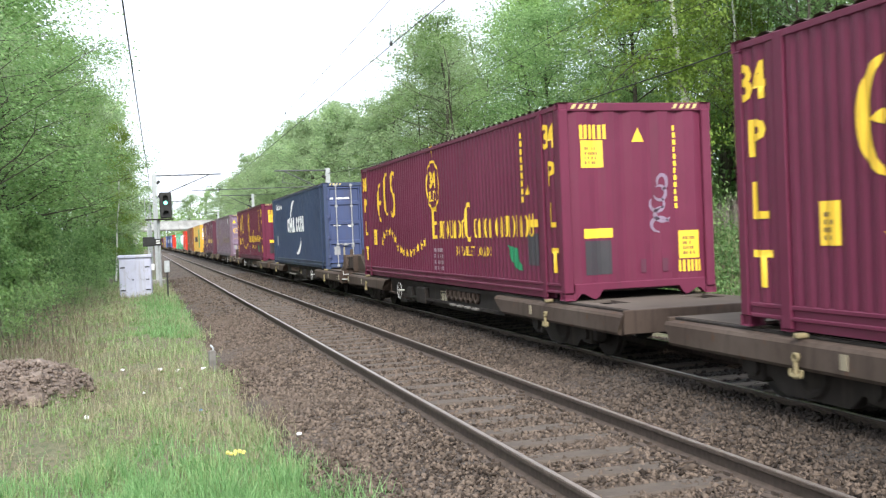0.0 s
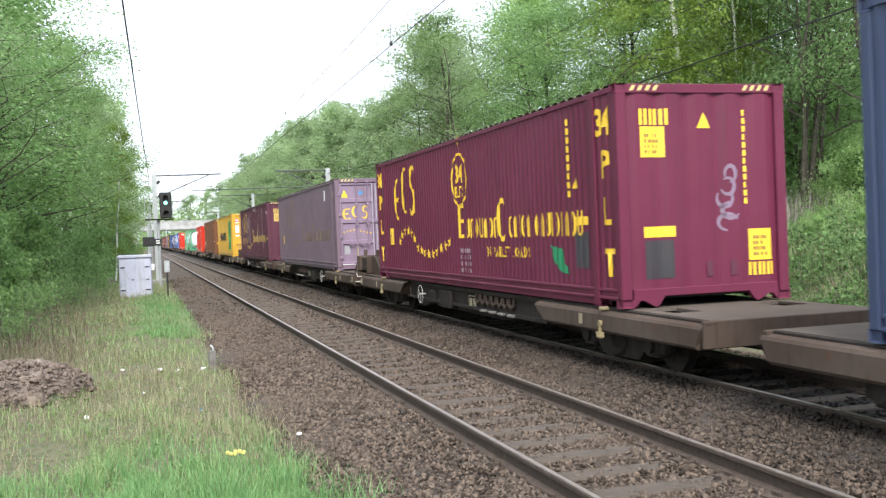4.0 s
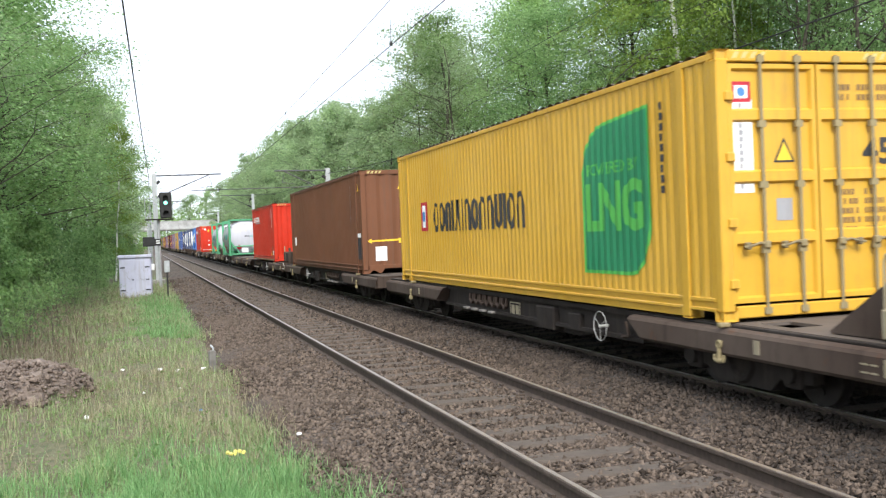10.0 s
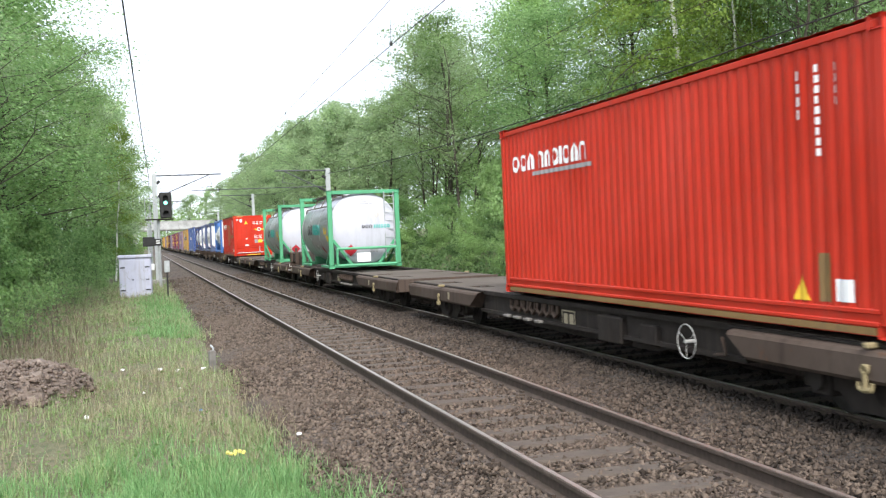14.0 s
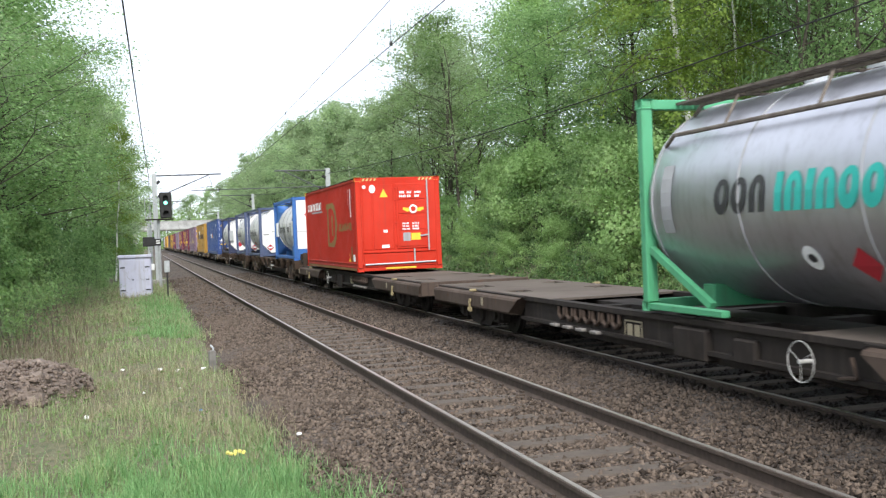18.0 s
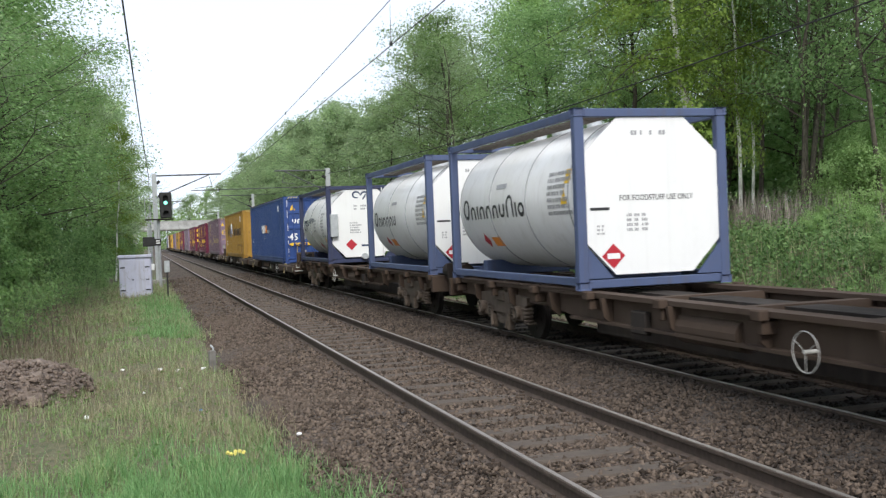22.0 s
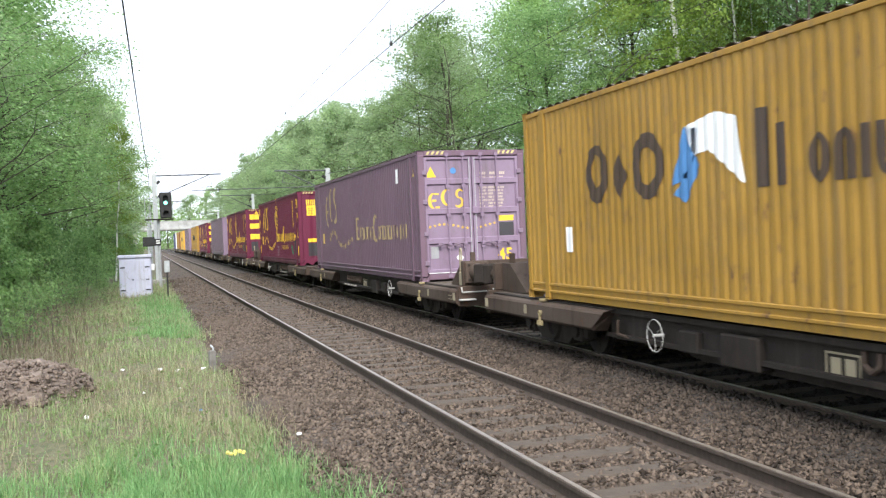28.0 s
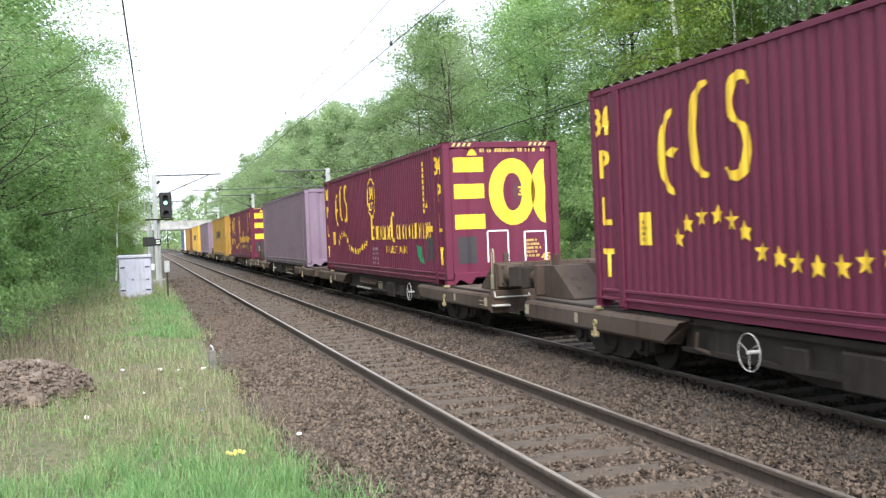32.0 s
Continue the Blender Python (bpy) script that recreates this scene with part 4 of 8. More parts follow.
def red_bulk_box(doors):
    b = Box45("bulk_container", "bright red ribbed short bulk container with white wordmark, on wagon", RED_DULL if doors else RED, RED, L=9.125, H=2.69, doors=False)
    ob, H, w = b.ob, 2.69, 1.25
    for x in (-1, 1):
        for y in (0.09, b.L - 0.09):
            part("top_casting", casting(GOLD if doors else RED_DULL), RED, ob, m=pose(x * (w - 0.083), y, H - 0.05) @ Matrix.Diagonal((1.06, 1.06, 1.06, 1)))
    bm = bmesh.new()
    x = 0.0
    strokes(bm, "Oon", 0, 0, 0.24, 0.26, 0.06, 0.075)
    strokes(bm, "nnolonn", 1.08, 0, 0.22, 0.26, 0.06, 0.07)
    b.on_side("wordmark", bm, MARK_WHITE, 8.62, 1.97, "white wordmark")
    b.on_side("wordmark_shadow", quad(bmesh.new(), 0.85, -0.1, 3.0, -0.04), MARK_GREY, 8.62, 1.97)
    b.on_side("number_strip", upright_code(bmesh.new(), 9, 0.85, 0.06), MARK_WHITE, 0.9, 2.42)
    b.on_side("number_strip", upright_code(bmesh.new(), 4, 0.48, 0.06), MARK_WHITE, 1.16, 2.4)
    b.on_side("number_strip", upright_code(bmesh.new(), 4, 0.4, 0.05), MARK_WHITE, 0.65, 2.4)
    b.on_side("warning_mark", triangle(bmesh.new(), 0.24), MARK_YELLOW, 1.3, 0.28)
    b.on_side("stripe", patch(0.16, 0.44), MARK_OLIVE, 0.92, 0.28)
    b.on_side("sticker", patch(0.22, 0.2), MARK_WHITE, 0.7, 0.29)
    part("base_rail", box(-w - 0.004, -w + 0.03, 0.2, b.L - 0.2, 0.03, 0.09), MARK_OLIVE, ob)
    if doors:
        bm = bmesh.new()
        quad(bm, 0, 1.22, 0.75, 1.4)
        quad(bm, 0.22, 0, 0.5, 1.22)
        arc_band(bm, 1.05, 0.7, 0.68, 0.62, 95, -95, 0.2, 0.26, 20)
        quad(bm, 0.75, 1.26, 0.94, 1.4)
        quad(bm, 0.5, 0.0, 0.94, 0.13)
        quad(bm, 0.95, 0.35, 1.15, 1.0)
        b.on_side("logo", bm, MARK_OLIVE, 4.95, 0.72, "large dull gold logo")
        b.on_side("wordmark", strokes(bmesh.new(), "Nonvnonu", 0, 0, 0.2, 0.24, 0.05, 0.07), MARK_OLIVE, 2.75, 1.2, "dull gold wordmark")
        fl = 0.0
        part("end_plate", box(-w + 0.15, w - 0.15, 0.012, 0.03, 0.2, H - 0.1), RED, ob, "flat red end wall")
        hatch = part("loading_door", box(-0.08, 0.88, -0.02, 0.012, 0.62, 2.5, 0.012), RED, ob, "red loading door with frame")
        part("discharge_flap", box(-1.06, 1.06, -0.015, 0.012, 0.12, 0.5, 0.012), RED, ob)
        part("lock_rod", rod(bmesh.new(), (0.86, -0.05, 0.55), (0.86, -0.05, 2.6), 0.022, 8), GALV, hatch, "grey locking rod")
        part("lock_bar", rod(bmesh.new(), (-1.05, -0.04, 0.2), (1.05, -0.04, 0.22), 0.025, 8), GALV, ob, "grey locking bar")
        part("lock_lever", rod(bmesh.new(), (0.42, -0.05, 0.25), (0.42, -0.05, 0.62), 0.025, 8), GALV, ob)
        for z in (0.75, 1.4, 2.05, 2.4):
            part("hinge", box(-0.12, 0.02, -0.03, 0.0, z - 0.03, z + 0.03), RED, hatch)
            part("hinge", box(-1.1, -1.0, -0.005, 0.012, z - 0.03, z + 0.03), RED, ob)
        for z0, z1 in ((0.68, 1.12), (1.17, 1.58), (1.63, 2.0), (2.05, 2.44)):
            part("door_panel", box(-0.02, 0.79, -0.036, -0.02, z0, z1, 0.012), RED, hatch, m=Matrix.Identity(4))
        for x0, x1 in ((-1.06, -0.8), (-0.75, -0.16)):
            part("wall_panel", box(x0, x1, -0.004, 0.012, 0.62, 2.5, 0.012), RED, ob)
        part("sill_strip", box(-1.08, 1.08, -0.03, 0.012, 0.52, 0.58, 0.012), RED, ob)
        part("lock_handle", rods([(0.86, -0.06, 1.0), (0.66, -0.07, 0.98), (0.6, -0.06, 0.98)], 0.02), GALV, hatch)
        f2 = -0.036
        bm = bmesh.new()
        arc_band(bm, 0.0, 0.0, 0.1, 0.1, 0, 360, 0.05, 0.05, 18, False)
        b.on_end("emblem_ring", bm, MARK_WHITE, 0.43, 1.76, flat=f2)
        bm = bmesh.new()
        for s in (-1, 1):
            poly(bm, [(s * 0.1, 0.02), (s * 0.3, 0.05), (s * 0.32, -0.01), (s * 0.18, -0.08), (s * 0.09, -0.06)][::s])
        b.on_end("wing_emblem", bm, MARK_YELLOW, 0.43, 1.76, "yellow winged emblem", flat=f2)
        b.on_end("number_strip", bars(bmesh.new(), 0.03, 2.1, 0.68, 0.22, 2, 9, 3), MARK_WHITE, 0, 0, flat=f2)
        b.on_end("writing_block", bars(bmesh.new(), 0.09, 1.16, 0.6, 0.24, 3, 4, 2), MARK_WHITE, 0, 0, flat=f2)
        b.on_end("plate", patch(0.22, 0.24), MARK_GREY, 0.1, 0.84, flat=f2)
        b.on_end("sticker", patch(0.28, 0.2), MARK_YELLOW, 0.34, 0.86, flat=f2)
        b.on_end("warning_mark", triangle(bmesh.new(), 0.24), MARK_YELLOW, -0.55, 2.12, "yellow hazard triangle", flat=-0.006)
        b.on_end("sticker", disc(bmesh.new(), 0, 0, 0.09, ry=0.12), MARK_WHITE, -0.76, 2.36, flat=-0.006)
        b.on_end("sticker", disc(bmesh.new(), 0, 0, 0.05), MARK_WHITE, -1.0, 2.42, flat=-0.006)
        b.on_end("sticker", patch(0.22, 0.09), MARK_WHITE, -0.53, 0.66, flat=-0.006)
        b.on_end("sticker", patch(0.12, 0.08), MARK_WHITE, -0.47, 1.1, flat=-0.006)
        b.on_end("stripe", patch(0.9, 0.05), MARK_YELLOW, -0.44, 0.05, flat=-0.018)
    else:
        b.on_end("number_strip", upright_code(bmesh.new(), 10, 1.27, 0.08), MARK_WHITE, 0.38, 2.5)
        b.on_end("number_strip", upright_code(bmesh.new(), 4, 0.42, 0.08), MARK_WHITE, 0.62, 2.53)
    return b.ob


def ferry_box():
    b = Box45("shipping_container", "rusting ochre-yellow ribbed container with dark wordmark and painted flag", OCHRE)
    bm = bmesh.new()
    strokes(bm, "O", 0.0, 0.0, 0.5, 0.78, 0.1, 0.2)
    poly(bm, [(0.78, 0.3), (0.98, 0.0), (1.18, 0.3), (0.98, 0.62)])
    arc_band(bm, 1.72, 0.38, 0.3, 0.32, 0, 360, 0.18, 0.18, 20, False)
    b.on_side("wordmark", bm, MARK_BROWN, 11.45, 1.4, "large dark wordmark")
    bm = bmesh.new()
    quad(bm, 0.0, 0.0, 0.24, 0.78)
    quad(bm, 0.34, 0.0, 0.5, 0.6)
    strokes(bm, "onlulnonunonnon", 0.85, 0.0, 0.26, 0.46, 0.085, 0.1)
    b.on_side("wordmark", bm, MARK_BROWN, 7.5, 1.4)
    for pts, mat in ((((0, 0.1), (0.3, 0.75), (0.62, 0.7), (0.42, 0.2)), MARK_BLUE), (((0.3, 0.75), (0.95, 0.85), (0.8, 0.45), (0.5, 0.42)), MARK_WHITE), (((0.8, 0.45), (0.95, 0.85), (1.35, 0.75), (1.45, 0.05)), MARK_WHITE), (((0.05, 0.0), (0.5, 0.42), (0.62, 0.3), (0.3, -0.1)), MARK_BLUE)):
        b.on_side("flag", poly(bmesh.new(), list(pts)), mat, 9.15, 1.4, "painted flag in blue and white")
    b.on_side("writing_block", bars(bmesh.new(), 0, 0, 3.1, 0.17, 1, 11, 12, 1.0), MARK_OLIVE, 4.15, 0.72, "worn dark words")
    b.on_side("sticker", patch(0.3, 0.32), MARK_WHITE, 2.04, 2.26, "white notice")
    b.on_side("sticker", patch(0.1, 0.3), MARK_GREY, 1.94, 2.27, skin=0.008)
    b.on_side("sticker", patch(0.2, 0.36), MARK_WHITE, 12.2, 0.72)
    b.on_side("rust_patch", bars(bmesh.new(), 0, 0, 0.5, 0.5, 4, 5, 2), BROWN, 1.7, 0.3, "rust stain")
    b.on_end("wordmark", strokes(bmesh.new(), "Oun", 0, 0, 0.3, 0.26, 0.06, 0.1), MARK_BLACK, -0.75, 2.3)
    b.on_end("sticker", patch(0.36, 0.5), MARK_WHITE, -0.7, 0.5)
    b.on_end("plate", patch(0.36, 0.3), SLATE, -0.7, 1.05)
    return b.ob


def royal_box():
    b = Box45("shipping_container", "royal-blue ribbed container with white and orange wordmark, on wagon", ROYAL, doors=True)
    b.on_side("wordmark", strokes(bmesh.new(), "unln", 0, 0, 0.4, 0.4, 0.1, 0.15), MARK_WHITE, 8.5, 1.38, "white wordmark")
    b.on_side("wordmark", strokes(bmesh.new(), "no", 0, 0, 0.4, 0.4, 0.1, 0.15), MARK_ORANGE, 7.2, 1.38, "orange figures")
    b.on_side("wordmark", strokes(bmesh.new(), "oon", 0, 0, 0.16, 0.16, 0.06, 0.06), MARK_WHITE, 6.1, 1.38)
    b.on_side("writing_block", bars(bmesh.new(), 0, 0, 0.7, 0.2, 2, 4, 2), MARK_GREY, 7.6, 1.1)
    b.on_side("sticker", patch(0.24, 0.26), MARK_WHITE, 2.0, 2.3)
    b.on_side("number_strip", upright_code(bmesh.new(), 9, 1.2, 0.05), MARK_GREY, 1.36, 2.45)
    b.on_side("sticker", patch(0.18, 0.2), MARK_WHITE, 12.75, 0.9)
    fl = 0.06
    b.on_end("warning_mark", triangle(bmesh.new(), 0.24), MARK_YELLOW, -0.98, 2.29, "yellow warning triangle", flat=fl)
    b.on_end("wordmark", strokes(bmesh.new(), "unln", 0, 0, 0.17, 0.19, 0.04, 0.06), MARK_WHITE, -0.88, 1.72, flat=fl)
    b.on_end("wordmark", strokes(bmesh.new(), "no", 0, 0, 0.14, 0.19, 0.04, 0.06), MARK_ORANGE, -0.18, 1.72, flat=fl)
    b.on_end("wordmark", strokes(bmesh.new(), "oon", 0, 0, 0.09, 0.1, 0.03, 0.035), MARK_WHITE, 0.22, 1.72, flat=fl)
    b.on_end("lettering", letters("45", 0.4, 0.02), MARK_WHITE, -1.05, 1.0, "white figures", flat=fl)
    b.on_end("plate", patch(0.2, 0.28), MARK_GREY, -0.48, 1.01, flat=fl)
    bm = poly(bmesh.new(), [(-1.07, 0.82), (-0.97, 0.76), (0.97, 0.76), (1.05, 0.82), (0.97, 0.88), (-0.97, 0.88)])
    b.on_end("width_arrow", bm, MARK_YELLOW, 0, 0, "yellow double arrow", flat=0.018)
    b.on_end("number_strip", bars(bmesh.new(), 0.26, 2.28, 0.78, 0.23, 2, 6, 3), MARK_WHITE, 0, 0, flat=fl)
    b.on_end("writing_block", bars(bmesh.new(), 0.23, 0.95, 0.7, 0.44, 4, 8, 2), MARK_WHITE, 0, 0, flat=fl)
    b.on_end("sticker", patch(0.2, 0.12), MARK_GREY, -0.52, 0.44, flat=fl)
    for x in (-1.11, 1.09):
        for z in (0.3, 0.85, 1.4, 1.95, 2.4):
            b.on_end("reflector_strip", patch(0.03, 0.34), MARK_WHITE, x, z, flat=0.022)
    return b.ob


def far_box(label, side, end, marked=False):
    b = Box45("shipping_container", label, side, end, hat=False)
    if marked:
        b.on_side("wordmark", strokes(bmesh.new(), "Nunonunon", 0, 0, 0.4, 0.6, 0.1, 0.14), MARK_BLACK, 9.5, 1.3)
    return b.ob


# ---- tank containers ----
def beam(bm, a, b, w=0.1):
    """A square bar between two points."""
    a, b = Vector(a), Vector(b)
    d = b - a
    m = Matrix.Translation((a + b) / 2) @ d.to_track_quat("Z", "Y").to_matrix().to_4x4() @ Matrix.Diagonal((w, w, d.length, 1))
    bmesh.ops.create_cube(bm, size=1.0, matrix=m)
    return bm


def barrel(r, y0, y1, zc, dome=0.35, n=40, squash=1.0):
    bm = bmesh.new()
    rows = []
    ys = [(y0 - dome + dome * (1 - math.cos(t)), math.sin(t)) for t in (0.12, 0.45, 0.8, 1.15, 1.4)]
    ys += [(y0, 1.0), (y1, 1.0)] + [(y1 + dome - dome * (1 - math.cos(t)), math.sin(t)) for t in (1.4, 1.15, 0.8, 0.45, 0.12)]
    for y, f in ys:
        rows.append([bm.verts.new((r * f * math.cos(2 * math.pi * i / n), y, zc + r * f * math.sin(2 * math.pi * i / n))) for i in range(n)])
    for a, b in zip(rows, rows[1:]):
        for i in range(n):
            bm.faces.new((a[i], a[(i + 1) % n], b[(i + 1) % n], b[i]))
    bm.faces.new(rows[0])
    bm.faces.new(rows[-1][::-1])
    bmesh.ops.recalc_face_normals(bm, faces=bm.faces)
    return bm


class Tank:
    """A twenty foot tank container on the same local axes as the boxes."""

    def __init__(self, name, label, steel, skin, dome_mat=None, r=1.17, H=2.59, braces=True, dome=0.32, body=(0.5, 5.55), bands=True, upper=True):
        L, W = 6.058, 2.438
        w = W / 2
        self.w, self.r, self.zc, self.L = w, r, 1.36 if upper else 1.31, L
        self.ob = ob = empty(name, label, "tank container", group="containers on the train")
        for y in (0.075, L - 0.075):
            for x in (-1, 1):
                part("corner_post", cached(("tpost", steel.name), lambda: mesh_of("corner_post", box(-0.075, 0.075, -0.065, 0.065, 0.1, H - 0.1, 0.012), steel)), steel, ob, m=pose(x * (w - 0.075), y, 0))
                for z in (0.059, H - 0.059):
                    part("corner_casting", casting(steel), steel, ob, m=pose(x * (w - 0.085), y, z))
            part("end_beam", cached(("tbeam", steel.name), lambda: mesh_of("end_beam", box(-w + 0.16, w - 0.16, -0.06, 0.06, 0.02, 0.14, 0.01), steel)), steel, ob, m=pose(0, y, 0))
            part("end_beam", cached(("tbeam", steel.name), None), steel, ob, m=pose(0, y, H - 0.15))
            if braces:
                for x in (-1, 1):
                    part("end_brace", beam(bmesh.new(), (x * (w - 0.14), y, 0.95), (x * 0.45, y, 0.1), 0.09), steel, ob)
                    if upper:
                        part("end_brace", beam(bmesh.new(), (x * (w - 0.14), y, H - 0.5), (x * 0.7, y, H - 0.1), 0.09), steel, ob)
        for x in (-1, 1):
            if upper:
                part("bottom_rail", cached(("trail", steel.name), lambda: mesh_of("bottom_rail", box(-0.05, 0.05, 0.15, L - 0.15, 0.04, 0.16, 0.01), steel)), steel, ob, m=pose(x * (w - 0.06), 0, 0.02))
            for y in () if upper else (0.15, L - 1.75):
                part("foot_rail", cached(("foot", steel.name), lambda: mesh_of("foot_rail", box(-0.05, 0.05, 0.0, 1.6, 0.02, 0.1, 0.01), steel)), steel, ob, m=pose(x * (w - 0.06), y, 0.0))
            if not braces:
                part("top_rail", cached(("ttop", steel.name), lambda: mesh_of("top_rail", box(-0.045, 0.045, 0.15, L - 0.15, -0.06, 0.06, 0.01), steel)), steel, ob, m=pose(x * (w - 0.06), 0, H - 0.08))
            else:
                part("side_brace", beam(bmesh.new(), (x * (w - 0.08), 0.14, 0.75), (x * (w - 0.15), 1.35, 0.12), 0.08), steel, ob)
                part("side_brace", beam(bmesh.new(), (x * (w - 0.08), L - 0.14, 0.75), (x * (w - 0.15), L - 1.35, 0.12), 0.08), steel, ob)
        shell = part("tank_shell", barrel(r, body[0], body[1], self.zc, dome), skin, ob, smooth=True)
        self.body = body
        if dome_mat:
            n = 40
            bm = bmesh.new()
            rows = []
            for t in (0.02, 0.3, 0.6, 0.9, 1.2, 1.45):
                y, f = body[0] - dome - 0.006 + dome * (1 - math.cos(t)), math.sin(t) * (r + 0.006)
                rows.append([bm.verts.new((f * math.cos(2 * math.pi * i / n), y, self.zc + f * math.sin(2 * math.pi * i / n))) for i in range(n)])
            for a, b in zip(rows, rows[1:]):
                for i in range(n):
                    bm.faces.new((a[i], b[i], b[(i + 1) % n], a[(i + 1) % n]))
            bm.faces.new(rows[0])
            bmesh.ops.recalc_face_normals(bm, faces=bm.faces)
            part("tank_dome", bm, dome_mat, ob, "white domed tank end", smooth=True)
        if bands:
            for y in (body[0] + 0.05, (body[0] * 2 + body[1]) / 3, (body[0] + body[1] * 2) / 3, body[1] - 0.05):
                part("band", cached(("band", round(r, 2)), lambda: mesh_of("band", ring(bmesh.new(), (0, 0, 0), (0, 1, 0), r, 0.012, 48, 5), MARK_GREY, True)), MARK_GREY, ob, m=pose(0, y, self.zc))
        for x in (-0.36, 0.36):
            part("walkway", cached(("walkway",), lambda: mesh_of("walkway", self.plank(L), GRATING)), GRATING, ob, "brown walkway grating along the top", m=pose(x * 1.5, 0, H - 0.08))
        for y in (1.9, 3.0, 4.2):
            part("hatch" if y == 3.0 else "valve_cover", cached(("hatch", y == 3.0), lambda: mesh_of("hatch", rod(bmesh.new(), (0, 0, 0), (0, 0, 0.16), 0.26 if y == 3.0 else 0.12, 16), GALV)), GALV, ob, m=pose(0, y, self.zc + r - 0.02))
        for y in (0.9, L - 0.9):
            part("saddle", cached(("saddle", steel.name), lambda: mesh_of("saddle", box(-w + 0.38, w - 0.38, -0.12, 0.12, 0.08, 0.34, 0.01), steel)), steel, ob, m=pose(0, y, 0))
        self.H, self.steel = H, steel

    @staticmethod
    def plank(L):
        bm = bmesh.new()
        for i in range(5):
            bx(bm, -0.2 + i * 0.082, -0.2 + i * 0.082 + 0.055, 0.1, L - 0.1, 0.0, 0.03)
        return bm

    def octagon_end(self, mat=None):
        """The white eight-cornered end plate."""
        w, y = 1.12, 0.05
        pts = [(-w, 0.72), (-w, 1.9), (-0.52, 2.47), (0.52, 2.47), (w, 1.9), (w, 0.72), (0.62, 0.2), (-0.62, 0.2)]
        part("end_shield", prism(bmesh.new(), pts, 1, y, y + 0.05), mat or WHITE, self.ob, "white eight-cornered end shield")

    def on_shell(self, name, bm, mat, y, z, label="", skin=0.006):
        """Wraps a mark on the flank; z is the height above the container's floor at the mark's base."""
        a0 = math.asin(max(-0.99, min(0.99, (z - self.zc) / self.r)))
        r = self.r + skin
        vs = [v.co.y for v in bm.verts]
        lo, hi = min(vs), max(vs)
        k = max(1, int((hi - lo) / 0.15))
        for i in range(1, k):
            bmesh.ops.bisect_plane(bm, geom=bm.verts[:] + bm.edges[:] + bm.faces[:], plane_co=(0, lo + (hi - lo) * i / k, 0), plane_no=(0, 1, 0))
        return lay(name, bm, mat, self.ob, lambda u, v: (-r * math.cos(a0 + v / r), y - u, self.zc + r * math.sin(a0 + v / r)), (), label)

    def on_front(self, name, bm, mat, x, z, y, label=""):
        return lay(name, bm, mat, self.ob, lambda u, v: (x + u, y, z + v), (), label)

    def on_dome(self, name, bm, mat, x, z, dome=0.36, label=""):
        r = self.r + 0.014

        def place(u, v):
            px, pz = x + u, z + v - self.zc
            f = min(1.0, math.hypot(px, pz) / r)
            return (px, self.body[0] - dome - 0.014 + dome * (1 - math.sqrt(1 - f * f)), z + v)
        bmesh.ops.subdivide_edges(bm, edges=bm.edges[:], cuts=2, use_grid_fill=True)
        return lay(name, bm, mat, self.ob, place, (), label)


def diamond(s):
    return poly(bmesh.new(), [(0, -s), (s, 0), (0, s), (-s, 0)])


def ladder(parent, x, y, z0, z1, mat, w=0.32, n=8):
    bm = bmesh.new()
    for s in (-1, 1):
        rod(bm, (x + s * w / 2, y, z0), (x + s * w / 2, y, z1), 0.018, 6)
    for i in range(n):
        z = z0 + (i + 0.5) * (z1 - z0) / n
        rod(bm, (x - w / 2, y, z), (x + w / 2, y, z), 0.013, 6)
    part("ladder", bm, mat, parent, "thin metal ladder")


def slanted(bm, k=0.2):
    for v in bm.verts:
        v.co.x += k * v.co.y
    return bm


